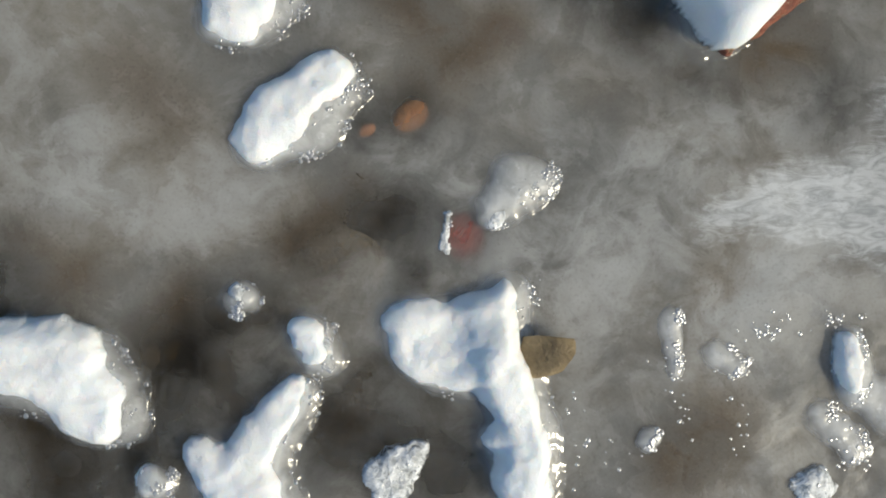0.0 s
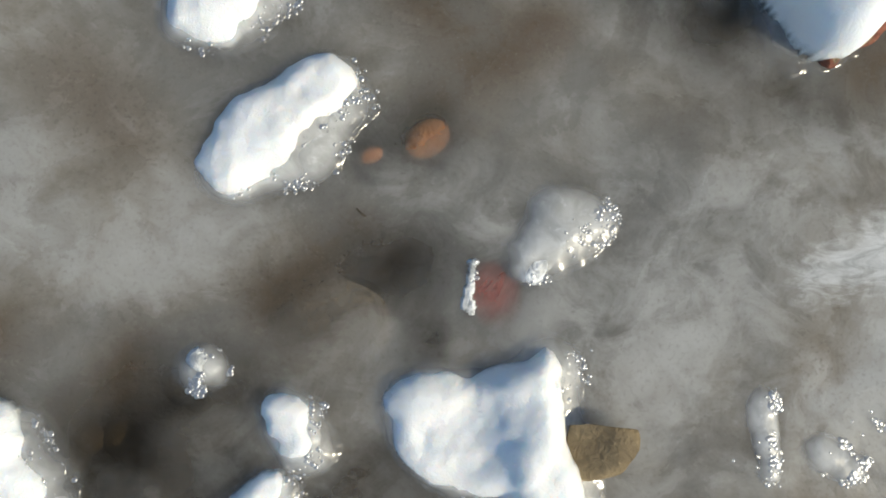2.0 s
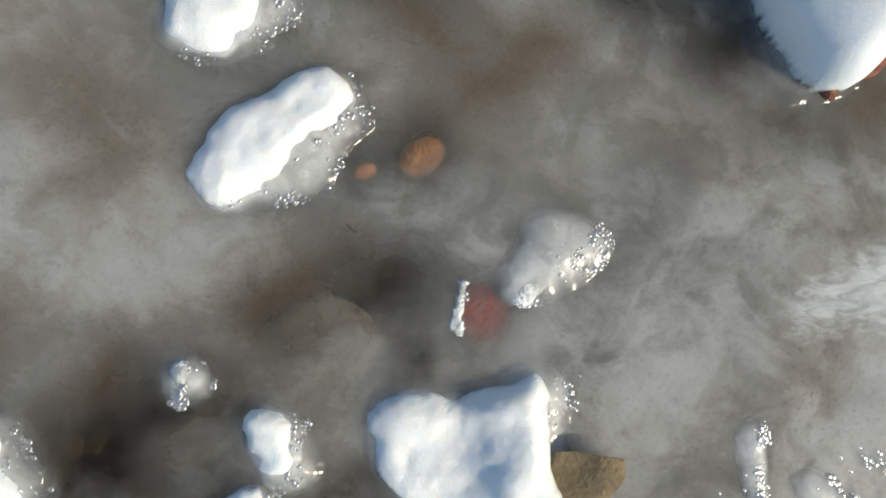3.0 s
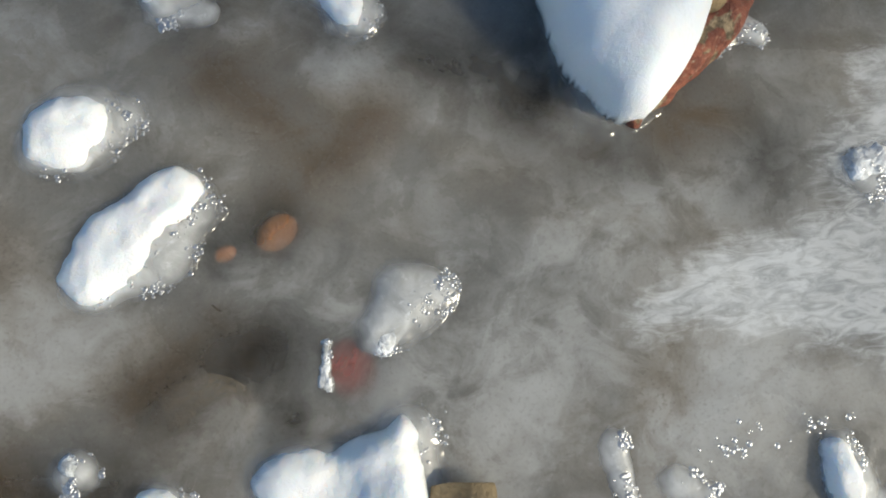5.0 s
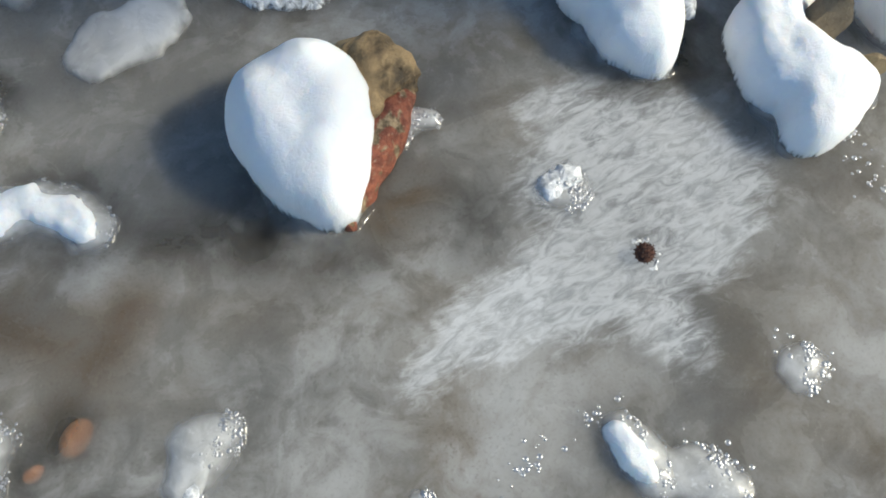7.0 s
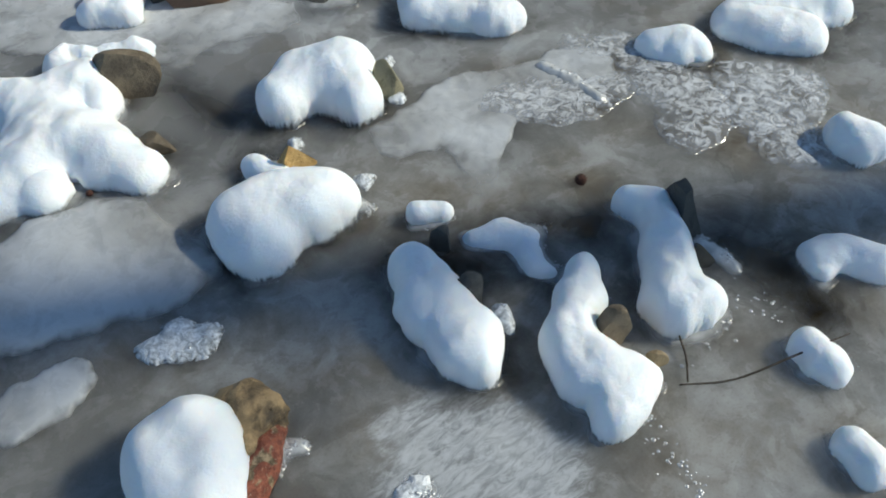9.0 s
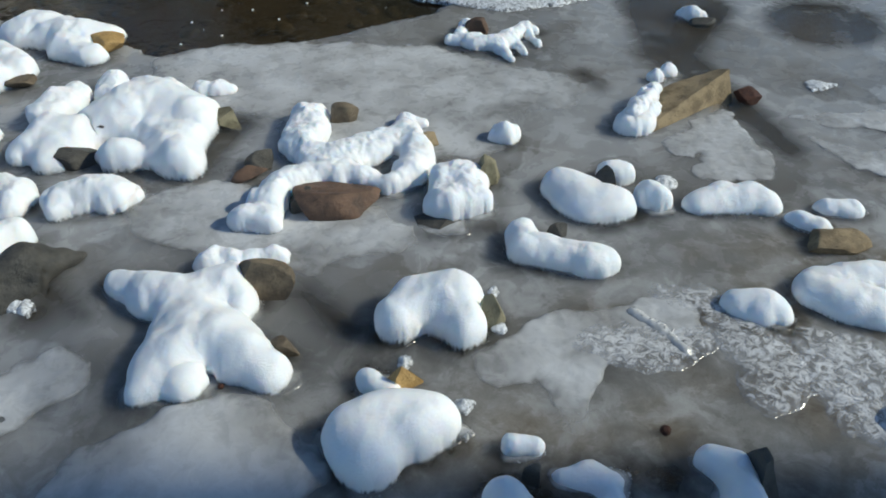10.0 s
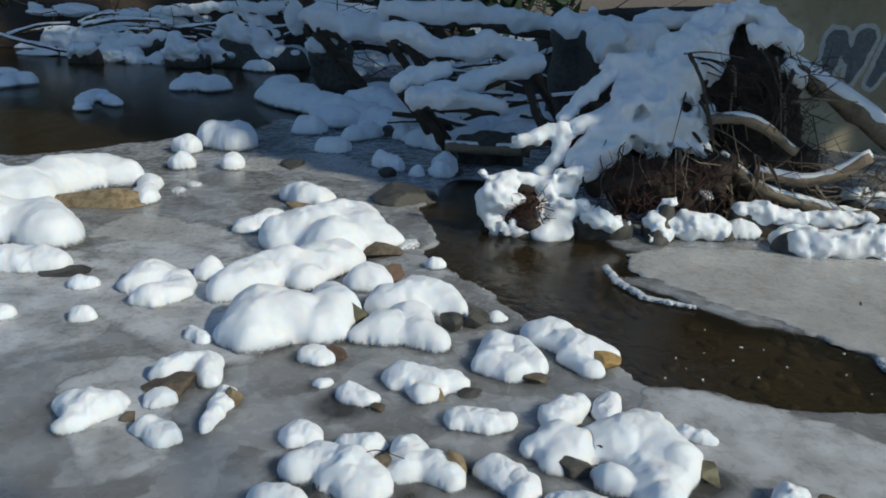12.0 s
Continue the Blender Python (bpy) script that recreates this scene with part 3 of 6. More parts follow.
# dark wet ice, plus cast shade painted in beside the brickwork and upper-right
DARK_AND_SHADED_SPOTS = [[(0.869, 1.46, 0.05), (0.928, 1.244, 0.04)], [(0.157, 1.884, 0.07), (0.277, 1.656, 0.03)], [(-0.737, 2.161, 0.08), (-0.497, 1.877, 0.08), (-0.631, 1.722, 0.07)], [(-0.31, 1.786, 0.05), (-0.032, 1.901, 0.06)], [(-0.453, 2.02, 0.08), (-0.325, 2.292, 0.07)], [(1.313, 1.537, 0.04), (1.536, 1.489, 0.04)], [(1.61, 0.27, 0.07), (1.63, 0.16, 0.07), (1.61, 0.04, 0.07)], [(1.33, 0.53, 0.05), (1.41, 0.47, 0.05)], [(-0.72, 2.4, 0.07)], [(-0.43, 2.26, 0.07)], [(-0.1, 2.21, 0.07)], [(-0.47, 1.69, 0.07)], [(0.15, 1.73, 0.07)], [(0.92, 2.21, 0.07)], [(-0.83, 2.38, 0.12), (-0.69, 2.03, 0.12), (-0.64, 1.75, 0.12), (-0.49, 1.82, 0.12), (-0.55, 2.16, 0.12)], [(-0.25, -0.16, 0.05), (-0.31, -0.28, 0.06), (-0.32, -0.33, 0.05)], [(-0.07, -0.24, 0.05), (0.02, -0.26, 0.08), (0.11, -0.29, 0.07)], [(-0.25, -0.16, 0.07), (-0.21, -0.11, 0.05), (-0.13, -0.10, 0.03)], [(-0.05, -0.02, 0.05), (0.03, 0.05, 0.04)], [(-0.5, -0.02, 0.04), (-0.4, -0.29, 0.09)], [(0.224, 0.384, 0.02), (0.333, 0.349, 0.03), (0.41, 0.247, 0.025), (0.507, 0.207, 0.015)], [(0.36, 0.30, 0.06), (0.44, 0.37, 0.05)], [(0.66, 0.23, 0.03), (0.62, 0.18, 0.03)], [(1.05, 0.62, 0.05), (1.15, 0.52, 0.05)], [(-0.3, 2.55, 0.12), (0.15, 2.35, 0.1)], [(-0.75, 2.95, 0.15)], [(0.75, 2.3, 0.08), (0.95, 2.55, 0.1)], [(3.3, 2.7, 0.3), (2.9, 2.3, 0.15), (2.75, 1.4, 0.08)], [(3.8, 2.2, 0.3)], [(1.577, 2.714, 0.06), (1.677, 2.693, 0.03)], [(1.527, 2.528, 0.03)], [(2.428, 2.295, 0.04), (2.424, 2.143, 0.03)], [(2.25, 2.62, 0.06), (2.05, 2.75, 0.05)], [(5.2, 4.3, 0.6), (4.7, 3.6, 0.25), (4.1, 3.05, 0.12), (3.3, 2.82, 0.06)]]
STAINS = [[(0.063, 0.222, 0.027), (0.117, 0.261, 0.034), (0.172, 0.301, 0.034)], [(-0.267, 0.169, 0.041), (-0.327, 0.227, 0.041)], [(-0.087, 0.019, 0.029), (-0.03, 0.068, 0.024)], [(0.018, 0.039, 0.024)], [(-0.008, 0.376, 0.041), (0.106, 0.275, 0.037)], [(0.548, 0.262, 0.042), (0.61, 0.286, 0.028)], [(-0.106, 0.006, 0.037), (-0.056, 0.038, 0.025)], [(-0.399, -0.033, 0.037), (-0.442, 0.011, 0.029)], [(0.491, -0.243, 0.048), (0.425, -0.305, 0.048)], [(0.49, -0.058, 0.028)], [(-0.27, -0.123, 0.03), (-0.248, -0.048, 0.019)]]
HAZES = [[(-0.17, 0.065, 0.015), (-0.283, 0.033, 0.015)], [(-0.028, -0.021, 0.021), (-0.017, 0.009, 0.018)], [(-0.442, 0.129, 0.029), (-0.392, 0.078, 0.037)], [(0.345, 0.011, 0.039), (0.296, -0.074, 0.038)], [(0.456, 0.127, 0.034), (0.318, 0.113, 0.033)], [(0.242, 0.073, 0.035)], [(0.473, 0.161, 0.03), (0.59, 0.19, 0.023)], [(0.466, -0.099, 0.04), (0.574, -0.052, 0.04)], [(0.017, 0.111, 0.015), (0.053, 0.094, 0.015)]]
PITS = [[(0.028, -0.226, 0.084), (-0.017, -0.248, 0.069)], [(-0.182, -0.184, 0.06), (-0.241, -0.123, 0.037)], [(0.043, -0.043, 0.03)], [(-0.428, -0.291, 0.037)], [(0.094, 0.739, 0.033)]]


HEAPS = []


def wet_shaded_margins(xs, ys):
    """How thin and dark the ice is round the stones upstream, their shade painted in."""
    wet = np.zeros((len(xs), len(ys)))
    for chains in HEAPS:
        points = np.array([p[:3] for chain in chains for p in chain])
        reach = 0.13 + 0.5 * points[:, 2].max()
        low, high = (points[:, :2] - points[:, 2:]).min(0) - reach, (points[:, :2] + points[:, 2:]).max(0) + reach
        a, b = np.searchsorted(xs, (low[0], high[0]))
        c, d = np.searchsorted(ys, (low[1], high[1]))
        if b - a < 2 or d - c < 2:
            continue
        gx, gy = np.meshgrid(xs[a:b], ys[c:d], indexing="ij")
        gap = spread(gx, gy, chains)[0] + 0.05 * fractal(gx * 6, gy * 6, 41)
        wet[a:b, c:d] = np.maximum(wet[a:b, c:d], np.clip(1 - gap / (0.4 * reach), 0, 1))
    return 0.85 * wet * np.clip(0.8 + fractal(*np.meshgrid(xs * 1.3, ys * 1.3, indexing="ij"), 43), 0, 1)


def ice_sheet():
    xs = np.concatenate([np.arange(-62, -14, 3.0), np.arange(-14, -6, 0.12), np.arange(-6, -1.2, 0.06), np.arange(-1.2, 3.4, 0.016), np.arange(3.4, 6, 0.06), np.arange(6, 61, 3.0)])
    ys = np.concatenate([np.arange(-60, -1, 3.0), np.arange(-1, 4.6, 0.016), np.arange(4.6, 8, 0.04), np.arange(8, 23, 0.12), np.arange(23, 72, 3.0)])
    gx, gy = np.meshgrid(xs, ys, indexing="ij")
    open_water = np.minimum(spread(gx, gy, POOL, 0.2)[0] + 0.05 * fractal(gx * 5, gy * 5, 3) + 0.016 * fractal(gx * 22, gy * 22, 5), spread(gx, gy, UPSTREAM, 0.2)[0] + 0.2 * fractal(gx * 2, gy * 2, 4))
    sx, sy = np.gradient(open_water, xs, ys)
    size = np.maximum(np.hypot(sx, sy), 0.4)
    dry = open_water > 0
    keep = dry[:-1, :-1] | dry[1:, :-1] | dry[1:, 1:] | dry[:-1, 1:]
    step = np.where(dry, 0.0, np.maximum(open_water, -0.04))
    frost = np.clip(0.5 - spread(gx, gy, FROST_AREAS)[0] / 0.07, 0, 1)
    clear = np.maximum(0.74 * np.clip(0.6 - spread(gx, gy, CLEAR_SPOTS)[0] / 0.05, 0, 1), np.clip(0.4 - spread(gx, gy, DARK_AND_SHADED_SPOTS)[0] / 0.10, 0, 1))
    stain = np.clip(0.55 - spread(gx, gy, STAINS)[0] / 0.06, 0, 1)
    haze = np.clip(0.55 - spread(gx, gy, HAZES + MILKY_AREAS)[0] / 0.10, 0, 1)
    clear = np.maximum(clear, 0.75 * np.clip(0.7 - spread(gx, gy, PITS)[0] / 0.03, 0, 1))
    clear = np.maximum(clear, wet_shaded_margins(xs, ys))
    pale = np.clip((gy - 0.75 + 0.25 * fractal(gx * 1.5, gy * 1.5, 31)) / 0.7, 0, 1)
    z = 0.004 * fractal(gx * 4, gy * 4, 9) + 0.0015 * fractal(gx * 17, gy * 17, 12)
    z = np.where(dry, z - 0.012 * np.exp(-np.maximum(open_water, 0) / 0.02), -0.03)
    return grid_mesh("ice_sheet", xs, ys, keep, lambda x, y: (x - step * sx / size**2, y - step * sy / size**2, z), ICE, [("frost", frost), ("clear", clear), ("stain", stain), ("haze", haze), ("pale", pale)])


flat = bpy.data.meshes.new("water")
flat.from_pydata([(-60, -60, -0.022), (60, -60, -0.022), (60, 70, -0.022), (-60, 70, -0.022)], [], [(0, 1, 2, 3)])
flat.materials.append(WATER)
tagged(new("water", flat), "clear brown creek water in an unfrozen pool", "water", kind="structure")


def bed():
    xs = np.concatenate([np.arange(-400, -10, 26.0), np.arange(-10, 8, 0.09), np.arange(8, 400, 26.0)])
    ys = np.concatenate([np.arange(-400, -2, 26.0), np.arange(-2, 18, 0.09), np.arange(18, 400, 26.0)])
    gx, gy = np.meshgrid(xs, ys, indexing="ij")
    z = -0.10 + 0.025 * fractal(gx * 1.3, gy * 1.3, 21) + 0.015 * fractal(gx * 6, gy * 6, 22)
    far = np.hypot(gx, gy - 5)
    z = z + np.clip((far - 45) / 60, 0, 1) ** 1.3 * 4.0
    return grid_mesh("ground", xs, ys, np.ones((len(xs) - 1, len(ys) - 1), bool), lambda x, y: (x, y, z), BED)


tagged(new("ground", bed()), "brown gravel and silt of the creek bed", "ground", kind="structure")


# ---- snow-covered stones and ice lumps ----
LOOKS = {"dark": "dark wet stone", "brown": "brown stone", "tan": "tan stone", "yel": "yellow sandstone block", "rust": "rust-brown stone", "grn": "olive-grey stone", "brick": "broken chunk of brick and mortar"}


def ice_rim(thing, chains, height=0.1):
    """Thin bumpy melt ice round the foot of a near heap."""
    if chains[0][0][1] < 2.6:
        near = thawing(chains, height)
        wider = [[(x + (0.007 if near else 0), y - (0.003 if near else 0), r * 1.04 + 0.012) for x, y, r, *_ in chain] for chain in chains]
        child("ice_rim", mound_mesh("ice_rim", 0.016 if near else 0.008, wider, RIM, rough=0.14 if near else 0.3, steep=2.0, lumps=0.15 if near else 0.4, edge=1.35, beads=90 if chains[0][0][1] < 1.3 else 0), thing, "thin wet rim of clear ice")


def uneven(chains):
    """How ragged a heap is: outline, steepness, lumps; fresher heaps upstream are rougher."""
    return (0.26, 1.9, 0.24) if chains[0][0][1] > 1.7 else (0.17, 2.0, 0.13)


def snow_rock(height, chains, stones=(), label=""):
    """A heap of snow on the ice, with the stones that show beside or under it."""
    if 1.6 < chains[0][0][1] < 7:
        chains = [[(x, y, 0.93 * r) for x, y, r in chain] for chain in chains]
    if chains[0][0][1] > 0.45:
        HEAPS.append(chains)
    if not stones:
        mesh = mound_mesh("snow_mound", height, chains, SNOW, *uneven(chains))
        heap = tagged(new("snow_mound", mesh), label or "rounded white snow mound frozen onto the creek ice", "snow", "snow mounds")
        ice_rim(heap, chains, height)
        return heap
    x, y = chains[0][0][:2]
    thing = new("snow_covered_rock")
    thing.matrix_world = Matrix.Translation((x, y, 0))
    child("snow_cap", mound_mesh("snow_cap", height, chains, SNOW, *uneven(chains)), thing, "thick smooth white snow cap")
    for sx, sy, r, tall, kind, turn, slim in stones:
        mesh = stone_mesh("stone", (sx, sy, tall * 0.36), (1.15 * r, 1.15 * r * slim, tall * 0.85), turn, 8, STONES[kind], seed_at(sx, sy))
        child("stone", mesh, thing, LOOKS[kind])
    ice_rim(thing, chains, height)
    return tagged(thing, label or "white snow cap on a " + LOOKS[stones[0][4]], "rock", "snow-covered creek rocks")


def bare_rock(stones, label):
    for sx, sy, r, tall, kind, turn, slim in stones:
        mesh = stone_mesh("creek_stone", (sx, sy, tall * 0.36), (1.15 * r, 1.15 * r * slim, tall * 0.85), turn, 8, STONES[kind], seed_at(sx, sy))
        tagged(new("creek_stone", mesh), label, "rock")


def glaze(height, chains, stones=(), label=""):
    mesh = mound_mesh("ice_bump", height * 0.8, chains, GLAZE, rough=0.2, steep=1.7, lumps=0.2, edge=1.25, beads=150 if chains[0][0][1] < 1.3 else 0)
    tagged(new("ice_bump", mesh), label or "clear bumpy wet ice glazed over a hidden stone", "ice", "glazed ice bumps")
    bare_rock(stones, "dark wet creek stone under clear ice")


def lace(height, chains):
    mesh = mound_mesh("lacy_ice", height, chains, LACE, rough=0.3, steep=2.5, lumps=0.4, beads=60)
    tagged(new("lacy_ice", mesh), "lacy white ice splashed over the creek", "ice", "lacy ice patches")


def frost(height, chains, stones=(), label=""):
    mesh = mound_mesh("frost_lump", height, chains, FROST, rough=0.35, steep=1.8, lumps=0.3, beads=14 if chains[0][0][1] < 1.3 else 0)
    tagged(new("frost_lump", mesh), label or "lacy crust of white frosted ice", "ice", "frosted ice lumps")


def ice_plate(height, chains, label, rough=0.25, ragged=0.03, material=None):
    mesh = mound_mesh("ice_plate", height, chains, material or PLATE, rough=rough, steep=7, lumps=0.1, res=max(0.007, chains[0][0][2] / 14), edge=0.8, ragged=ragged)
    tagged(new("ice_plate", mesh), label, "ice", "pale ice plates")


snow_rock(0.023, [[(-0.157, 0.139, 0.033), (-0.111, 0.178, 0.043), (-0.06, 0.228, 0.034)]])
glaze(0.016, [[(-0.139, 0.142, 0.039), (-0.091, 0.176, 0.054), (-0.05, 0.214, 0.045)]])
snow_rock(0.023, [[(-0.199, 0.303, 0.029), (-0.177, 0.318, 0.042), (-0.152, 0.326, 0.036)]])
glaze(0.01, [[(-0.182, 0.316, 0.046), (-0.115, 0.328, 0.039)]])
snow_rock(0.031, [[(-0.485, -0.146, 0.05), (-0.431, -0.154, 0.05), (-0.389, -0.162, 0.052), (-0.369, -0.205, 0.045), (-0.358, -0.227, 0.027)]])
glaze(0.014, [[(-0.363, -0.157, 0.044), (-0.346, -0.205, 0.046), (-0.325, -0.231, 0.031)]])
snow_rock(0.021, [[(-0.091, -0.119, 0.027), (-0.076, -0.145, 0.025)]])
snow_rock(0.026, [[(-0.102, -0.185, 0.021), (-0.124, -0.222, 0.025), (-0.153, -0.262, 0.03), (-0.178, -0.306, 0.046), (-0.164, -0.336, 0.052)], [(-0.232, -0.268, 0.018), (-0.211, -0.298, 0.029)]])
snow_rock(0.034, [[(0.043, -0.108, 0.033, 0.7), (0.095, -0.125, 0.045, 0.5), (0.150, -0.105, 0.040, 1.0), (0.180, -0.062, 0.020, 1.1)], [(0.050, -0.135, 0.034, 0.55), (0.110, -0.150, 0.045, 0.5), (0.160, -0.150, 0.045, 1.5)], [(0.165, -0.100, 0.036, 1.45), (0.165, -0.150, 0.046, 1.5), (0.178, -0.19, 0.036, 1.35), (0.198, -0.231, 0.028, 1.2), (0.200, -0.276, 0.035, 1.3), (0.206, -0.329, 0.039, 1.2)], [(0.163, -0.264, 0.02, 0.6)]], [(0.233, -0.143, 0.034, 0.022, 'tan', 0, 0.72)])
frost(0.01, [[(0.005, -0.307, 0.021), (0.043, -0.293, 0.029), (0.063, -0.278, 0.011)], [(0.028, -0.323, 0.03)]])
snow_rock(0.013, [[(-0.295, -0.31, 0.021)]])
glaze(0.013, [[(-0.176, -0.067, 0.036)]])
frost(0.015, [[(-0.18, -0.064, 0.016)]])
glaze(0.016, [[(0.158, 0.05, 0.032), (0.197, 0.081, 0.046), (0.232, 0.089, 0.032)]])
frost(0.009, [[(0.172, 0.055, 0.020), (0.162, 0.036, 0.012), (0.185, 0.062, 0.012)]])
snow_rock(0.021, [[(0.669, -0.13, 0.015), (0.676, -0.168, 0.022), (0.677, -0.2, 0.02)]])
glaze(0.011, [[(0.673, -0.163, 0.031), (0.702, -0.21, 0.032), (0.742, -0.233, 0.037), (0.757, -0.26, 0.027)]])
glaze(0.01, [[(0.926, -0.178, 0.039)]])
glaze(0.008, [[(0.414, -0.098, 0.022), (0.422, -0.177, 0.017)]])
glaze(0.01, [[(0.478, -0.154, 0.027), (0.511, -0.166, 0.022)]])
glaze(0.008, [[(0.382, -0.271, 0.02)]])
frost(0.01, [[(0.62, -0.348, 0.032)]])
glaze(0.008, [[(0.638, -0.245, 0.032), (0.68, -0.286, 0.032)]])
frost(0.013, [[(0.771, 0.196, 0.02), (0.804, 0.201, 0.026)]])
glaze(0.007, [[(0.786, 0.188, 0.048)]])
snow_rock(0.026, [[(-0.076, 0.481, 0.022), (-0.035, 0.513, 0.028), (0.03, 0.531, 0.033), (0.099, 0.521, 0.03), (0.143, 0.477, 0.029), (0.157, 0.441, 0.023)]])
snow_rock(0.031, [[(0.061, 0.711, 0.037), (0.033, 0.652, 0.044)]])
glaze(0.008, [[(0.149, 0.445, 0.04), (0.184, 0.438, 0.025)]])
glaze(0.006, [[(-0.061, 0.46, 0.035), (-0.02, 0.452, 0.026)]])
glaze(0.018, [[(0.599, 0.373, 0.028), (0.641, 0.394, 0.024), (0.671, 0.38, 0.019)]])
snow_rock(0.1, [[(0.81, 0.894, 0.081), (0.801, 0.817, 0.075)], [(0.831, 0.892, 0.087), (0.928, 0.862, 0.073), (1.001, 0.843, 0.048)]], [(0.974, 1.008, 0.037, 0.06, 'yel', -27, 0.72)])
snow_rock(0.04, [[(0.907, 1.046, 0.037), (0.938, 0.991, 0.027)]])
frost(0.025, [[(1.088, 0.872, 0.025)]])
frost(0.025, [[(1.014, 1.069, 0.024)]])
glaze(0.02, [[(1.029, 0.823, 0.044), (1.051, 0.793, 0.03)]])
snow_rock(0.077, [[(1.032, 0.581, 0.048), (1.015, 0.471, 0.061), (1.019, 0.373, 0.059), (1.012, 0.319, 0.031)]], [(1.116, 0.612, 0.024, 0.05, 'dark', -34, 0.72), (1.093, 0.468, 0.029, 0.05, 'dark', -34, 0.72)])
snow_rock(0.036, [[(1.134, 0.704, 0.029), (1.176, 0.68, 0.022)]])
frost(0.027, [[(1.119, 0.392, 0.024), (1.112, 0.356, 0.015)]])
snow_rock(0.025, [[(1.184, 0.585, 0.021), (1.241, 0.562, 0.036), (1.27, 0.522, 0.033), (1.246, 0.455, 0.023), (1.262, 0.42, 0.016)]])
snow_rock(0.072, [[(1.304, 0.378, 0.036), (1.248, 0.32, 0.041), (1.18, 0.266, 0.044), (1.167, 0.188, 0.057), (1.18, 0.129, 0.048), (1.124, 0.096, 0.025)], [(1.188, 0.152, 0.05), (1.244, 0.125, 0.028)]], [(1.255, 0.232, 0.04, 0.06, 'brown', -34, 0.72), (1.278, 0.145, 0.017, 0.03, 'tan', -34, 0.72)])
snow_rock(0.077, [[(1.5, 0.467, 0.024), (1.541, 0.417, 0.033), (1.491, 0.333, 0.041), (1.438, 0.264, 0.044), (1.393, 0.205, 0.054), (1.436, 0.174, 0.043)]], [(1.514, 0.266, 0.025, 0.05, 'dark', -34, 0.5)])
glaze(0.018, [[(1.558, 0.296, 0.026), (1.564, 0.255, 0.023), (1.569, 0.215, 0.023)]])
snow_rock(0.045, [[(1.528, 0.001, 0.037), (1.529, -0.048, 0.039)]])
snow_rock(0.045, [[(1.431, -0.165, 0.032), (1.427, -0.211, 0.039)]])
snow_rock(0.045, [[(1.712, 0.142, 0.034), (1.772, 0.108, 0.041), (1.795, 0.046, 0.047)], [(1.693, 0.097, 0.02)]])
snow_rock(0.063, [[(2.049, 0.317, 0.051), (2.056, 0.277, 0.053)]])
frost(0.016, [[(0.518, 0.726, 0.035), (0.57, 0.712, 0.041), (0.618, 0.688, 0.035)]])
snow_rock(0.085, [[(0.385, 1.746, 0.046), (0.471, 1.631, 0.069), (0.565, 1.541, 0.093), (0.674, 1.554, 0.079), (0.694, 1.475, 0.047)], [(0.55, 1.47, 0.091), (0.481, 1.36, 0.091), (0.412, 1.295, 0.064), (0.359, 1.269, 0.036)], [(0.573, 1.433, 0.082), (0.633, 1.305, 0.082), (0.688, 1.175, 0.058)], [(0.474, 1.252, 0.06)]], [(0.752, 1.534, 0.073, 0.075, 'brown', -27, 0.72), (0.751, 1.251, 0.033, 0.035, 'brown', -27, 0.72)])
snow_rock(0.05, [[(0.656, 1.701, 0.058), (0.758, 1.657, 0.044), (0.845, 1.65, 0.044)]])
snow_rock(0.1, [[(1.05, 1.205, 0.056), (1.142, 1.235, 0.07), (1.214, 1.185, 0.083), (1.207, 1.086, 0.055)]], [(1.29, 1.106, 0.035, 0.07, 'grn', -27, 0.72)])
frost(0.02, [[(1.296, 1.07, 0.022)]])
frost(0.02, [[(1.36, 1.209, 0.023)]])
snow_rock(0.06, [[(1.574, 1.395, 0.053), (1.544, 1.329, 0.052), (1.614, 1.261, 0.051), (1.675, 1.183, 0.054), (1.717, 1.155, 0.047)]], [(1.687, 1.354, 0.025, 0.03, 'dark', -27, 0.72)])
snow_rock(0.07, [[(2.023, 1.544, 0.05), (2.067, 1.521, 0.042)]])
snow_rock(0.07, [[(2.057, 1.368, 0.056), (2.071, 1.342, 0.052)]])
snow_rock(0.07, [[(1.843, 1.558, 0.082), (1.862, 1.451, 0.092), (1.936, 1.394, 0.071)]], [(1.966, 1.499, 0.043, 0.07, 'dark', -27, 0.72)])
frost(0.03, [[(2.175, 1.435, 0.043)]])
snow_rock(0.09, [[(1.499, 1.762, 0.074), (1.568, 1.746, 0.07), (1.436, 1.658, 0.071), (1.52, 1.615, 0.071)]], [(1.634, 1.735, 0.047, 0.1, 'grn', -27, 0.72)])
glaze(0.008, [[(1.4, 1.589, 0.093)]], [(1.385, 1.601, 0.067, 0.012, 'dark', -27, 0.72)])
snow_rock(0.09, [[(1.218, 2.412, 0.08), (1.125, 2.239, 0.071), (1.123, 2.105, 0.064), (1.255, 2.08, 0.069), (1.361, 2.092, 0.057), (1.498, 2.139, 0.054), (1.484, 1.96, 0.056), (1.4, 1.875, 0.059), (1.309, 1.841, 0.045)], [(0.913, 1.93, 0.072), (0.996, 2.004, 0.074), (1.125, 2.018, 0.055), (1.236, 1.919, 0.046)], [(0.785, 1.881, 0.043), (0.872, 1.825, 0.05)]], [(1.12, 1.836, 0.118, 0.065, 'rust', -19, 0.5), (1.335, 2.383, 0.049, 0.05, 'brown', -27, 0.72), (0.998, 1.893, 0.065, 0.05, 'dark', -27, 0.72)])
snow_rock(0.037, [[(1.552, 2.234, 0.052), (1.601, 2.208, 0.033)]], [(1.565, 2.058, 0.039, 0.03, 'tan', -27, 0.72)])
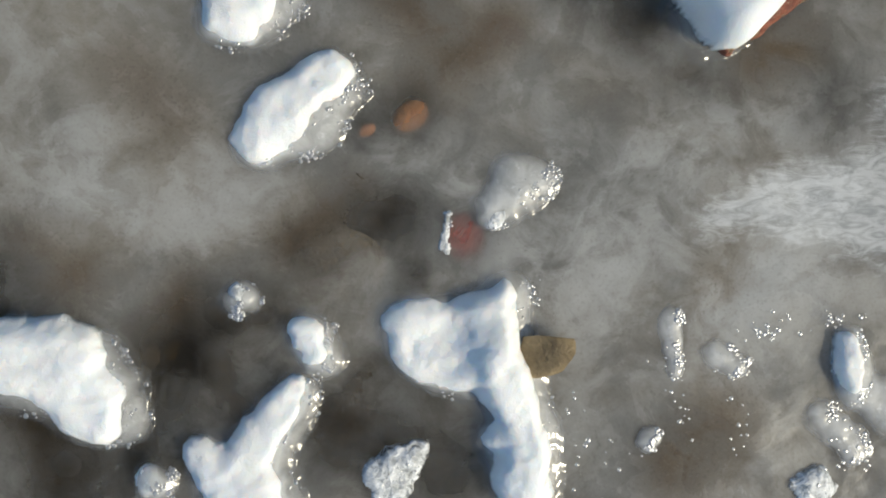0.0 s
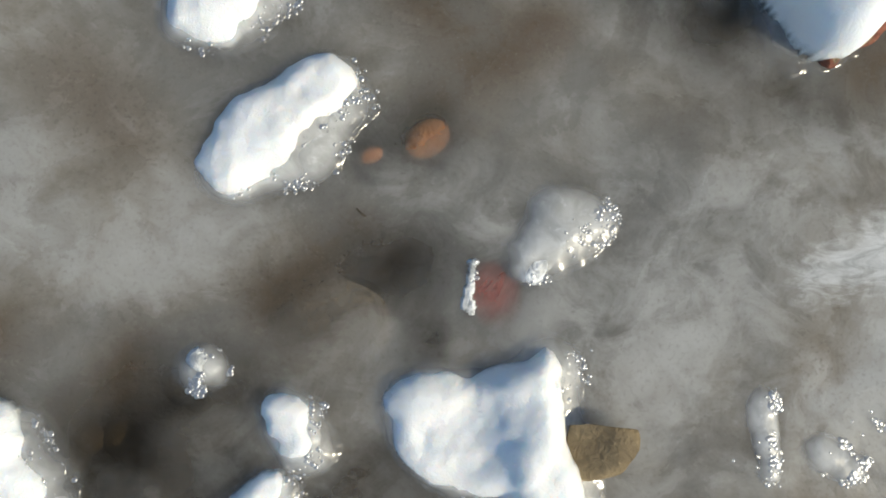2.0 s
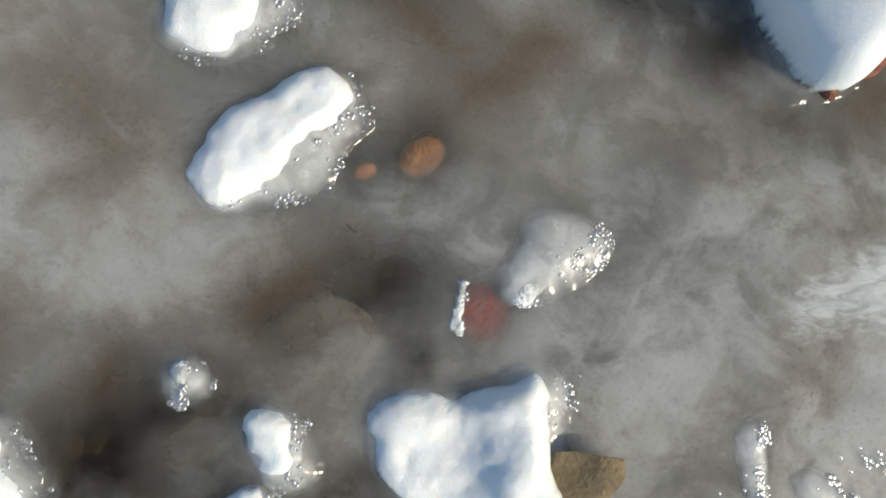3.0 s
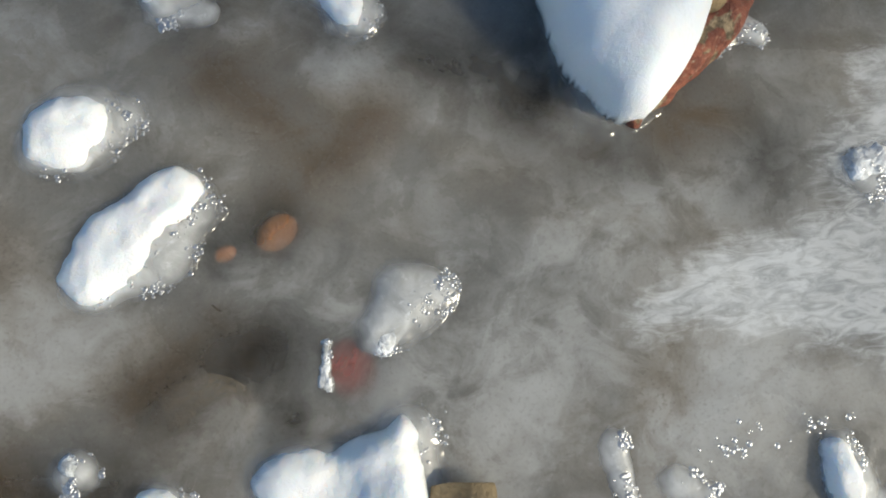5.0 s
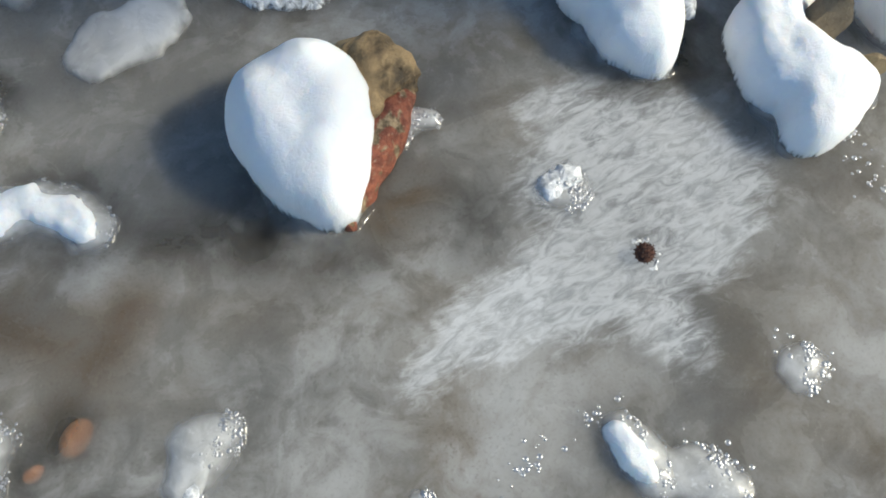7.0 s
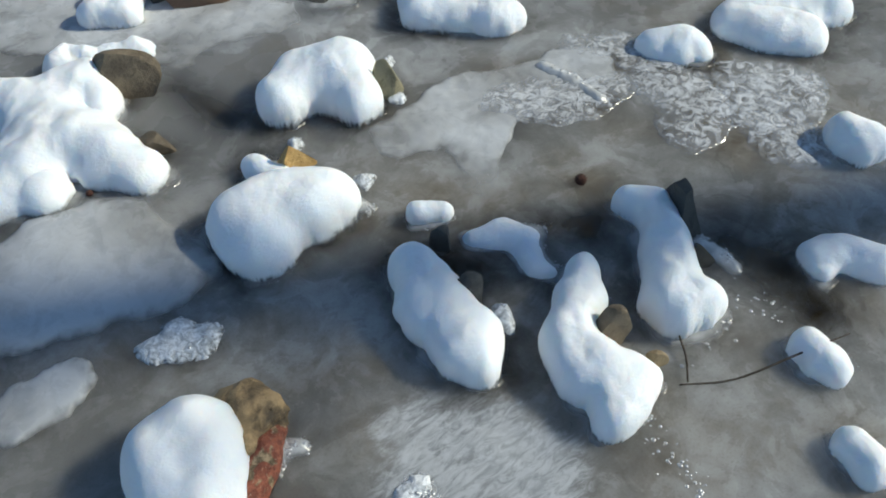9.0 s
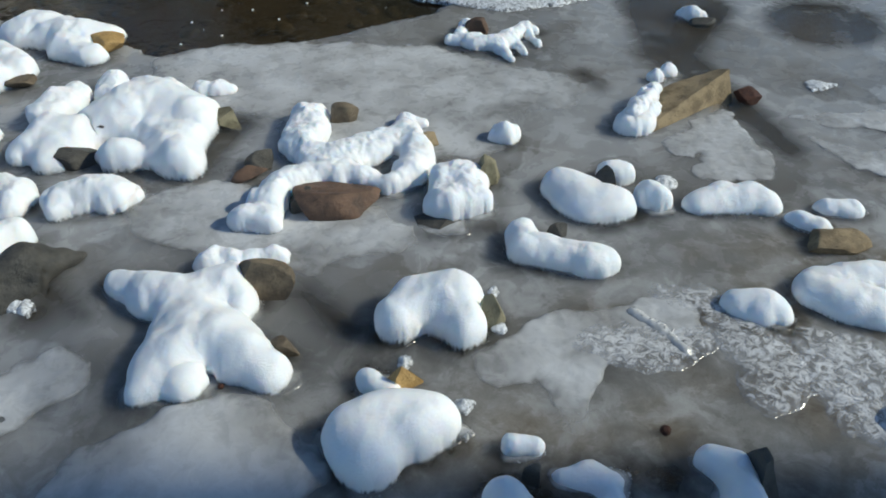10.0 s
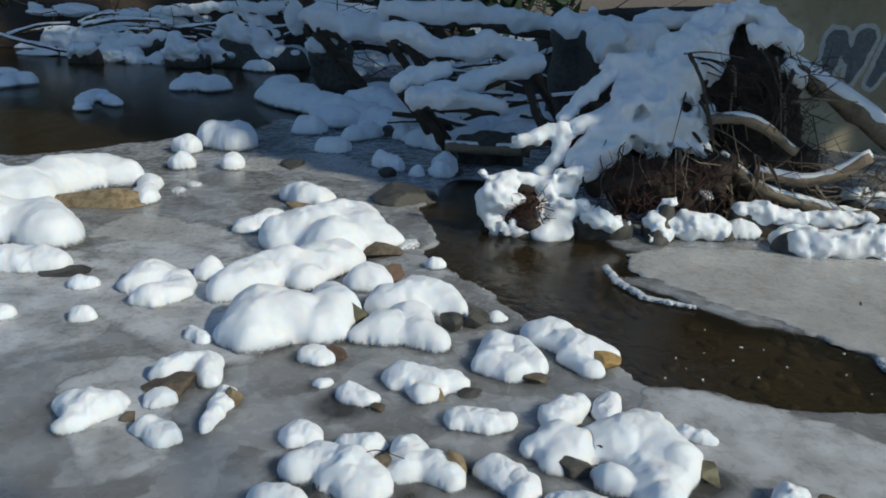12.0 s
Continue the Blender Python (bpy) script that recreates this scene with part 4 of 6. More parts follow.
snow_rock(0.05, [[(1.843, 1.969, 0.059)]])
snow_rock(0.07, [[(2.319, 1.8, 0.069), (2.44, 1.867, 0.066)]])
snow_rock(0.05, [[(2.762, 2.116, 0.047)]])
snow_rock(0.06, [[(2.072, 2.864, 0.038), (2.167, 2.776, 0.056), (2.247, 2.70, 0.046), (2.34, 2.76, 0.040), (2.457, 2.821, 0.038), (2.489, 2.764, 0.022)], [(2.112, 2.876, 0.028), (2.236, 2.983, 0.02)], [(2.237, 2.70, 0.032), (2.214, 2.54, 0.021)], [(2.33, 2.73, 0.024), (2.309, 2.575, 0.015)], [(2.44, 2.79, 0.024), (2.41, 2.62, 0.013)]], label="snow with finger-like lobes over frozen twigs")
snow_rock(0.052, [[(2.204, 2.963, 0.041)]], [(2.241, 2.899, 0.044, 0.05, 'rust', -27, 0.72)])
snow_rock(0.051, [[(3.286, 2.574, 0.072)]], [(3.273, 2.495, 0.045, 0.03, 'dark', -27, 0.72)])
frost(0.015, [[(3.244, 1.724, 0.053)]])
snow_rock(0.07, [[(0.284, 2.292, 0.069), (0.382, 2.261, 0.073), (0.467, 2.208, 0.073)]])
snow_rock(0.06, [[(0.111, 2.409, 0.07), (0.145, 2.372, 0.057)]])
snow_rock(0.05, [[(2.187, 1.278, 0.048), (2.286, 1.264, 0.068), (2.361, 1.225, 0.068), (2.387, 1.174, 0.052)]])
snow_rock(0.035, [[(2.413, 1.062, 0.035), (2.447, 0.999, 0.038)]], [(2.407, 0.918, 0.078, 0.025, 'tan', -27, 0.72)])
snow_rock(0.035, [[(2.545, 1.065, 0.039), (2.619, 1.016, 0.039)]])
snow_rock(0.05, [[(1.96, 0.841, 0.051), (2.006, 0.79, 0.06), (2.024, 0.755, 0.046)]])
snow_rock(0.06, [[(2.177, 0.778, 0.062), (2.224, 0.699, 0.067), (2.278, 0.631, 0.07)], [(2.221, 0.797, 0.052), (2.362, 0.739, 0.063), (2.428, 0.676, 0.069)]])
frost(0.02, [[(0.122, 1.765, 0.033)]])
glaze(0.02, [[(1.671, 0.953, 0.026), (1.697, 0.863, 0.025), (1.702, 0.764, 0.024)]])
lace(0.008, [[(1.496, 0.923, 0.077), (1.606, 0.819, 0.091), (1.755, 0.79, 0.077)]])
lace(0.012, [[(1.876, 0.726, 0.092), (1.881, 0.629, 0.089), (1.782, 0.55, 0.071)]])
lace(0.01, [[(2.046, 0.592, 0.091), (2.105, 0.515, 0.089), (1.974, 0.474, 0.086)]])
lace(0.008, [[(1.876, 0.881, 0.097), (1.807, 0.971, 0.082)]])
lace(0.009, [[(1.957, 0.363, 0.078), (1.976, 0.495, 0.081), (2.003, 0.608, 0.07)]])
snow_rock(0.103, [[(0.284, 2.721, 0.134), (0.21, 2.685, 0.086), (0.355, 2.683, 0.098), (0.252, 2.558, 0.061)], [(0.51, 2.755, 0.13), (0.666, 2.779, 0.156), (0.787, 2.601, 0.116)], [(0.652, 2.529, 0.107), (0.683, 2.364, 0.086), (0.712, 2.274, 0.047)], [(0.498, 2.444, 0.093), (0.563, 2.409, 0.043)]])
snow_rock(0.103, [[(0.324, 2.954, 0.105), (0.413, 3.085, 0.077)]], [(0.462, 2.666, 0.069, 0.06, 'dark', -12, 0.72), (0.366, 2.54, 0.08, 0.05, 'dark', -12, 0.72), (0.92, 2.572, 0.059, 0.04, 'grn', -12, 0.72)])
snow_rock(0.06, [[(0.549, 3.098, 0.071), (0.549, 2.978, 0.057)]])
snow_rock(0.046, [[(0.897, 2.885, 0.056), (0.984, 2.851, 0.044)]])
snow_rock(0.046, [[(0.765, 2.979, 0.07)]])
snow_rock(0.07, [[(0.29, 2.268, 0.082), (0.387, 2.258, 0.093), (0.458, 2.213, 0.077)]])
snow_rock(0.06, [[(-0.002, 2.504, 0.076), (0.054, 2.451, 0.075), (0.13, 2.374, 0.079), (0.107, 2.298, 0.051)]])
snow_rock(0.07, [[(-0.359, 2.565, 0.097), (-0.366, 2.442, 0.068), (-0.253, 2.481, 0.085), (-0.172, 2.404, 0.073)]], [(-0.152, 2.494, 0.063, 0.06, 'tan', -12, 0.72)])
snow_rock(0.08, [[(-0.806, 2.403, 0.085), (-0.716, 2.442, 0.097), (-0.589, 2.418, 0.117), (-0.475, 2.339, 0.07)], [(-0.633, 2.333, 0.084), (-0.494, 2.27, 0.088)]], [(-0.49, 2.436, 0.052, 0.075, 'brown', -12, 0.72)])
snow_rock(0.053, [[(-0.648, 2.611, 0.059), (-0.541, 2.612, 0.076)]])
snow_rock(0.053, [[(-0.881, 2.655, 0.081), (-0.826, 2.645, 0.07)]])
snow_rock(0.13, [[(-0.055, 1.737, 0.038), (-0.134, 1.752, 0.076), (-0.198, 1.891, 0.101), (-0.123, 1.999, 0.078), (0.009, 2.038, 0.075), (0.148, 2.108, 0.053)]])
frost(0.02, [[(0.108, 1.79, 0.03)]])
snow_rock(0.06, [[(-0.367, 1.528, 0.058), (-0.293, 1.558, 0.067), (-0.262, 1.496, 0.077)]], [(-0.232, 1.564, 0.03, 0.04, 'grn', -12, 0.72)])
frost(0.03, [[(-0.173, 1.618, 0.031), (-0.181, 1.527, 0.03)]])
snow_rock(0.062, [[(-0.864, 2.182, 0.093), (-0.768, 2.163, 0.07)]])
snow_rock(0.06, [[(-0.132, 2.886, 0.089), (-0.033, 2.867, 0.083), (0.066, 2.885, 0.054)]])
snow_rock(0.072, [[(-0.488, 3.251, 0.108), (-0.353, 3.196, 0.108), (-0.226, 3.232, 0.083)], [(-0.357, 3.098, 0.074)]], [(-0.3, 3.094, 0.053, 0.04, 'tan', -12, 0.72)])
snow_rock(0.052, [[(-0.708, 3.054, 0.078), (-0.629, 3.012, 0.066)]], [(-0.561, 2.945, 0.03, 0.02, 'brown', -12, 0.72)])
snow_rock(0.036, [[(-0.883, 3.138, 0.055)]])
snow_rock(0.06, [[(-1.014, 3.453, 0.091), (-0.926, 3.405, 0.071)]], [(-0.872, 3.462, 0.05, 0.05, 'rust', -12, 0.72)])
snow_rock(0.086, [[(0.023, 3.686, 0.129), (-0.031, 3.442, 0.095), (0.068, 3.39, 0.108)], [(0.128, 3.667, 0.1), (0.21, 3.432, 0.069)]])
snow_rock(0.084, [[(0.193, 3.898, 0.09), (0.348, 3.828, 0.127), (0.492, 3.68, 0.11), (0.631, 3.67, 0.073)], [(0.426, 3.614, 0.093), (0.53, 3.446, 0.063)]], [(0.586, 3.553, 0.073, 0.05, 'yel', -12, 0.72)])
snow_rock(0.047, [[(-0.014, 4.109, 0.07)]])
snow_rock(0.175, [[(-1.378, 3.805, 0.262), (-1.444, 3.592, 0.175), (-1.186, 3.792, 0.19)], [(-1.03, 4.082, 0.184), (-0.988, 3.74, 0.14)]], [(-0.851, 3.935, 0.089, 0.1, 'grn', 5, 0.72)])
snow_rock(0.102, [[(-2.373, 4.248, 0.141), (-2.351, 4.413, 0.154), (-2.181, 4.386, 0.117)], [(-2.177, 4.03, 0.126), (-2.078, 4.143, 0.103), (-2.087, 4.347, 0.08)]], [(-2.175, 4.366, 0.061, 0.05, 'dark', 5, 0.72)])
snow_rock(0.143, [[(-1.76, 4.196, 0.121), (-1.687, 4.31, 0.141), (-1.605, 4.541, 0.165), (-1.382, 4.754, 0.209), (-1.171, 4.913, 0.215)], [(-1.312, 4.478, 0.118)]])
snow_rock(0.143, [[(-2.001, 4.533, 0.12)]])
snow_rock(0.185, [[(-1.705, 5.311, 0.209), (-1.482, 5.503, 0.247), (-1.246, 5.707, 0.276), (-1.01, 5.435, 0.212)], [(-1.228, 5.179, 0.234)]], [(-0.877, 5.22, 0.121, 0.07, 'brown', 5, 0.72)])
frost(0.05, [[(-0.74, 5.451, 0.099)]])
snow_rock(0.106, [[(-2.074, 5.674, 0.145), (-1.949, 5.815, 0.159)]])
snow_rock(0.151, [[(-1.931, 6.676, 0.166), (-1.708, 6.548, 0.225)]], [(-1.833, 6.34, 0.124, 0.05, 'tan', 5, 0.72)])
snow_rock(0.11, [[(-0.866, 4.59, 0.165), (-0.989, 4.515, 0.091)]])
snow_rock(0.33, [[(-3.562, 9.02, 0.285), (-3.299, 8.89, 0.232)]])
snow_rock(0.19, [[(-3.806, 8.574, 0.177)]])
snow_rock(0.19, [[(-3.531, 7.711, 0.147)]])
snow_rock(0.18, [[(-2.988, 7.829, 0.148)]])
frost(0.04, [[(-3.14, 6.742, 0.088)]])
frost(0.04, [[(-3.085, 6.987, 0.08)]])
snow_rock(0.243, [[(-4.785, 6.149, 0.366), (-4.403, 6.227, 0.307), (-4.302, 6.71, 0.3), (-4.061, 7.016, 0.244), (-3.709, 6.962, 0.188)]], [(-3.716, 6.138, 0.307, 0.1, 'tan', 5, 0.45)])
snow_rock(0.1, [[(-3.478, 6.866, 0.133), (-3.3, 6.321, 0.136)]])
snow_rock(0.248, [[(-4.065, 5.172, 0.367), (-3.82, 5.298, 0.246), (-3.482, 5.124, 0.238), (-3.299, 5.082, 0.133)]])
snow_rock(0.112, [[(-3.531, 4.493, 0.168), (-3.32, 4.553, 0.16), (-3.105, 4.54, 0.122)]], [(-2.976, 4.45, 0.117, 0.03, 'dark', 5, 0.72)])
snow_rock(0.059, [[(-2.774, 4.234, 0.088), (-2.685, 4.248, 0.062)]])
snow_rock(0.06, [[(-2.478, 3.749, 0.088)]])
snow_rock(0.058, [[(-2.962, 3.712, 0.088)]])
snow_rock(0.05, [[(-1.752, 3.607, 0.069), (-1.663, 3.552, 0.061)]])
snow_rock(0.07, [[(-1.7, 3.11, 0.082), (-1.603, 3.239, 0.092), (-1.501, 3.253, 0.071), (-1.447, 3.072, 0.054)]], [(-1.613, 3.031, 0.097, 0.05, 'brown', 5, 0.72)])
snow_rock(0.08, [[(-1.975, 2.739, 0.094), (-1.885, 2.725, 0.112), (-1.789, 2.78, 0.07)], [(-1.909, 2.597, 0.072)]], [(-1.685, 2.694, 0.042, 0.05, 'brown', 5, 0.72)])
snow_rock(0.051, [[(-1.607, 2.865, 0.077)]])
snow_rock(0.06, [[(-1.547, 2.611, 0.084), (-1.444, 2.555, 0.077)]])
snow_rock(0.07, [[(-1.314, 2.945, 0.059), (-1.305, 2.734, 0.043), (-1.307, 2.635, 0.03)]], [(-1.264, 2.899, 0.038, 0.06, 'tan', 5, 0.72)])
snow_rock(0.124, [[(-0.631, 3.804, 0.134), (-0.78, 3.702, 0.077)], [(-0.424, 3.755, 0.132), (-0.333, 3.653, 0.076)], [(-0.688, 4.191, 0.187), (-0.485, 4.32, 0.183), (-0.292, 4.205, 0.11), (-0.196, 4.101, 0.058)], [(-0.514, 3.947, 0.162)]], [(-0.279, 3.939, 0.068, 0.06, 'dark', 5, 0.72)])
snow_rock(0.052, [[(-0.465, 5.01, 0.079)]])
glaze(0.05, [[(-1.094, 6.911, 0.221), (-0.834, 7.075, 0.192)]], [(-0.893, 6.863, 0.263, 0.09, 'dark', 5, 0.72)])
glaze(0.02, [[(-2.381, 8.127, 0.129)]], [(-2.377, 7.994, 0.14, 0.05, 'dark', 5, 0.72)])

snow_rock(0.250, [[(-4.07, 13.2, 0.372), (-3.48, 12.66, 0.354), (-2.92, 11.99, 0.333), (-2.32, 10.78, 0.298)]], label="shelf of snow over low creek stones")
snow_rock(0.186, [[(-2.42, 10.93, 0.349), (-2.08, 11.18, 0.354), (-1.54, 10.72, 0.337)]], [(-1.587, 10.218, 0.11, 0.099, 'dark', 5, 0.72)], label="shelf of snow over low creek stones")
snow_rock(0.215, [[(-2.68, 10.12, 0.233)]], label="snow-covered rock standing in the dark creek")
snow_rock(0.191, [[(-2.11, 8.97, 0.183)]], label="snow-covered rock standing in the dark creek")
snow_rock(0.158, [[(-2.01, 9.75, 0.189), (-1.86, 10.04, 0.193)]], label="snow-covered rock standing in the dark creek")
snow_rock(0.181, [[(-3.22, 13.98, 0.172)]], label="snow-covered rock standing in the dark creek")
snow_rock(0.133, [[(-3.23, 14.98, 0.132)]], label="snow-covered rock standing in the dark creek")
snow_rock(0.136, [[(-2.21, 13.38, 0.186), (-2.05, 13.43, 0.186)]], label="snow-covered rock standing in the dark creek")
snow_rock(0.143, [[(-4.71, 15.32, 0.220), (-4.45, 15.41, 0.220)]], label="snow-covered rock standing in the dark creek")
snow_rock(0.170, [[(-3.78, 16.26, 0.200), (-3.63, 16.89, 0.207), (-3.49, 17.8, 0.217)]], label="snow-covered rock standing in the dark creek")
snow_rock(0.171, [[(-6.06, 18.01, 0.227), (-5.73, 17.87, 0.224)]], label="snow-covered rock standing in the dark creek")
snow_rock(0.222, [[(-5.53, 14.17, 0.285)]], label="snow-covered rock standing in the dark creek")
snow_rock(0.155, [[(-6.17, 14.07, 0.210), (-5.96, 14.32, 0.212)]], label="snow-covered rock standing in the dark creek")
snow_rock(0.129, [[(-6.57, 15.26, 0.199), (-6.49, 15.73, 0.204)]], label="snow-covered rock standing in the dark creek")
snow_rock(0.104, [[(-6.59, 11.23, 0.123), (-7.03, 12.15, 0.132), (-7.1, 12.72, 0.137), (-6.33, 11.82, 0.127)]], label="snow-covered rock standing in the dark creek")
snow_rock(0.164, [[(-9.35, 13.46, 0.251), (-9.27, 13.95, 0.256)]], label="snow-covered rock standing in the dark creek")
snow_rock(0.104, [[(-10.59, 15.27, 0.143), (-10.41, 15.34, 0.143)]], label="snow-covered rock standing in the dark creek")
snow_rock(0.164, [[(-1.01, 9.6, 0.242), (-0.66, 9.46, 0.238), (-0.43, 9.9, 0.249)]], [(-0.508, 9.259, 0.1, 0.09, 'dark', 5, 0.72)], label="shelf of snow over low creek stones")
snow_rock(0.117, [[(-0.67, 7.93, 0.138), (-0.66, 8.49, 0.147)]], label="snow-covered rock standing in the dark creek")
snow_rock(0.081, [[(-0.92, 7.87, 0.090)]], label="snow-covered rock standing in the dark creek")
snow_rock(0.180, [[(-1.41, 8.27, 0.087), (-1.27, 8.1, 0.086), (-1.18, 8.06, 0.085)]], [(-1.257, 7.759, 0.074, 0.067, 'dark', 5, 0.72)], label="snow-covered rock standing in the dark creek")
snow_rock(0.166, [[(-1.55, 12.2, 0.256), (-1.29, 12.85, 0.269)]], label="shelf of snow over low creek stones")
snow_rock(0.226, [[(-1.96, 15.03, 0.284), (-1.85, 16.55, 0.312)]], label="shelf of snow over low creek stones")
snow_rock(0.158, [[(-1.3, 13.98, 0.263), (-0.91, 14.42, 0.272)]], [(-0.377, 11.585, 0.263, 0.237, 'dark', 5, 0.72)], label="shelf of snow over low creek stones")
snow_rock(0.088, [[(-1.14, 11.3, 0.167), (-0.87, 11.16, 0.165)]], label="shelf of snow over low creek stones")
snow_rock(0.133, [[(-0.1, 10.73, 0.225), (0.19, 10.99, 0.230)]], label="shelf of snow over low creek stones")

bare_rock([(-0.73, 4.73, 0.065, 0.06, 'rust', 20, 0.7), (-0.115, 3.14, 0.045, 0.04, 'dark', -10, 0.72), (-0.14, 4.01, 0.075, 0.07, 'dark', 10, 0.72), (0.10, 3.42, 0.05, 0.04, 'grn', 30, 0.7), (0.21, 3.34, 0.06, 0.04, 'brown', -20, 0.7), (0.967, 2.22, 0.045, 0.03, 'dark', 15, 0.72), (0.885, 2.17, 0.05, 0.025, 'rust', -25, 0.7)], "wet creek stone beside a snow cap")

# ---- snow on a lump of brickwork ----
rubble = new("snow_covered_brickwork")
rubble.matrix_world = Matrix.Translation((0.55, 0.4, 0))
CAP = [[(0.509, 0.467, 0.089), (0.491, 0.39, 0.075), (0.486, 0.306, 0.035)], [(0.477, 0.459, 0.073)]]
child("snow_cap", mound_mesh("snow_cap", 0.115, CAP, SNOW), rubble, "thick smooth white snow cap")
child("mortar", blend_mesh("mortar", [[(0.60, 0.50, 0.02, 0.04), (0.632, 0.487, 0.035, 0.036), (0.635, 0.455, 0.035, 0.036), (0.60, 0.42, 0.03, 0.036)]], MORTAR, 0.0045, ((0.05, 0.012), (0.02, 0.006), (0.009, 0.003)), 0.02, (), 3), rubble, "gritty tan mortar with bits of straw colour")
child("brick", blend_mesh("brick", [[(0.655, 0.428, 0.014, 0.016), (0.603, 0.39, 0.02, 0.03), (0.555, 0.352, 0.02, 0.03), (0.518, 0.312, 0.012, 0.022), (0.492, 0.282, 0.004, 0.012)]], STONES["brick"], 0.005, ((0.05, 0.009), (0.02, 0.004)), 0.015, (), 4), rubble, "broken red brick")
ice_rim(rubble, CAP)
tagged(rubble, "white snow cap on a broken lump of red brick and mortar", "rock", "snow-covered creek rocks")


def shard(points, top, kind, label, name="creek_stone"):
    """An upright broken wedge of rock: a ring of foot corners and a ring of top corners."""
    bm = bmesh.new()
    bmesh.ops.create_cube(bm, size=1)
    bmesh.ops.subdivide_edges(bm, edges=bm.edges[:], cuts=6, use_grid_fill=True)
    for v in bm.verts:
        u, w, h = v.co.x + 0.5, v.co.y + 0.5, v.co.z + 0.5
        low = (Vector(points[0]) * (1 - u) + Vector(points[1]) * u) * (1 - w) + (Vector(points[3]) * (1 - u) + Vector(points[2]) * u) * w
        high = (Vector(top[0]) * (1 - u) + Vector(top[1]) * u) * (1 - w) + (Vector(top[3]) * (1 - u) + Vector(top[2]) * u) * w
        place = low * (1 - h) + high * h
        v.co = place + 0.006 * Vector((noise.noise(place * 25), noise.noise(place * 25 + Vector((5, 5, 5))), noise.noise(place * 25 + Vector((9, 2, 4)))))
    mesh = bpy.data.meshes.new(name)
    bm.to_mesh(mesh)
    bm.free()
    mesh.polygons.foreach_set("use_smooth", np.ones(len(mesh.polygons), bool))
    mesh.set_sharp_from_angle(angle=radians(35))
    mesh.materials.append(STONES[kind])
    tagged(new(name, mesh), label, "rock")


shard([(1.54, 0.46, -0.03), (1.52, 0.31, -0.03), (1.58, 0.30, -0.03), (1.60, 0.44, -0.03)], [(1.565, 0.40, 0.10), (1.555, 0.36, 0.10), (1.575, 0.36, 0.105), (1.58, 0.39, 0.11)], "dark", "upright dark wedge of stone beside a snow cap")


# ---- pale plates of ice ----
ice_plate(0.006, [[(0.62, 2.08, 0.14), (0.95, 1.83, 0.2), (1.15, 1.62, 0.14)], [(0.62, 1.98, 0.12), (0.95, 1.62, 0.1)]], "pale grey sheet of thin ice with a crisp broken edge")
ice_plate(0.006, [[(0.95, 3.1, 0.3), (1.6, 2.65, 0.34), (2.2, 2.25, 0.2)], [(1.3, 2.3, 0.22), (1.75, 2.1, 0.2)]], "wide pale sheet of ice beside the open pool")
ice_plate(0.006, [[(2.373, 1.60, 0.06), (2.591, 1.63, 0.09), (2.525, 1.41, 0.113), (2.347, 1.43, 0.06)], [(2.70, 1.72, 0.05), (2.60, 1.55, 0.08)]], "pale plate of ice beside a stone slab")
ice_plate(0.006, [[(2.926, 1.587, 0.02), (3.045, 1.483, 0.055), (3.22, 1.391, 0.085), (3.5, 1.3, 0.1)]], "pale plate of ice with a broken edge")
ice_plate(0.006, [[(2.883, 1.419, 0.03), (2.901, 1.227, 0.065), (3.0, 1.162, 0.1), (3.2, 1.05, 0.12)]], "pale plate of ice with a broken edge")
ice_plate(0.005, [[(1.25, 0.95, 0.08), (1.45, 0.93, 0.12), (1.75, 0.88, 0.1)], [(1.4, 0.85, 0.1), (1.3, 0.7, 0.03)]], "pale frosted ice plate with pointed corners")
ice_plate(0.004, [[(-0.1, 1.35, 0.1), (0.15, 1.45, 0.12)]], "thin pale skin of ice")
ice_plate(0.004, [[(-1.6, 2.5, 0.25), (-1.9, 3.0, 0.3)]], "wide pale skin of ice between snowy stones")
ice_plate(0.004, [[(-2.6, 3.6, 0.4), (-3.2, 4.4, 0.5)]], "wide pale skin of ice between snowy stones")
ice_plate(0.006, [[(-2.7, 8.1, 0.4), (-2.18, 8.37, 0.45), (-1.59, 7.76, 0.3)]], "pale wet ice round small snow-capped stones", material=SHELF)
ice_plate(0.005, [[(-2.51, 5.36, 0.35), (-3.07, 5.57, 0.35)]], "pale smooth ice beside a snowy boulder", material=SHELF)
ice_plate(0.004, [[(-1.6, 3.6, 0.4), (-2.4, 4.4, 0.5), (-2.6, 5.3, 0.5)]], "pale milky sheet of ice between snowy rocks")
ice_plate(0.022, [[(0.25, 1.03, 0.17), (0.48, 1.02, 0.18), (0.62, 0.9, 0.1)]], "thick pale ice shelf with a rounded edge", rough=0.12)
ice_plate(0.012, [[(0.27, 0.73, 0.07), (0.34, 0.76, 0.07)]], "thick pale ice slab under meltwater", rough=0.15)
ice_plate(0.012, [[(1.4, 5.35, 0.36), (2.0, 5.1, 0.6), (2.9, 4.65, 0.95), (3.5, 4.7, 0.95)]], "smooth beige ice shelf along the far bank", rough=0.06, ragged=0.05, material=SHELF)
frost(0.035, [[(2.24, 3.84, 0.07), (2.32, 3.52, 0.13), (2.52, 3.3, 0.17), (2.9, 3.2, 0.2), (3.4, 3.2, 0.22), (3.85, 3.45, 0.2), (4.0, 3.8, 0.1)]], label="ridge of rough white rime along the ice edge")
frost(0.02, [[(0.8, 5.2, 0.03), (0.85, 4.9, 0.035), (1.0, 4.62, 0.03), (1.3, 4.5, 0.015)]], label="curved white rim of ice at the pool")


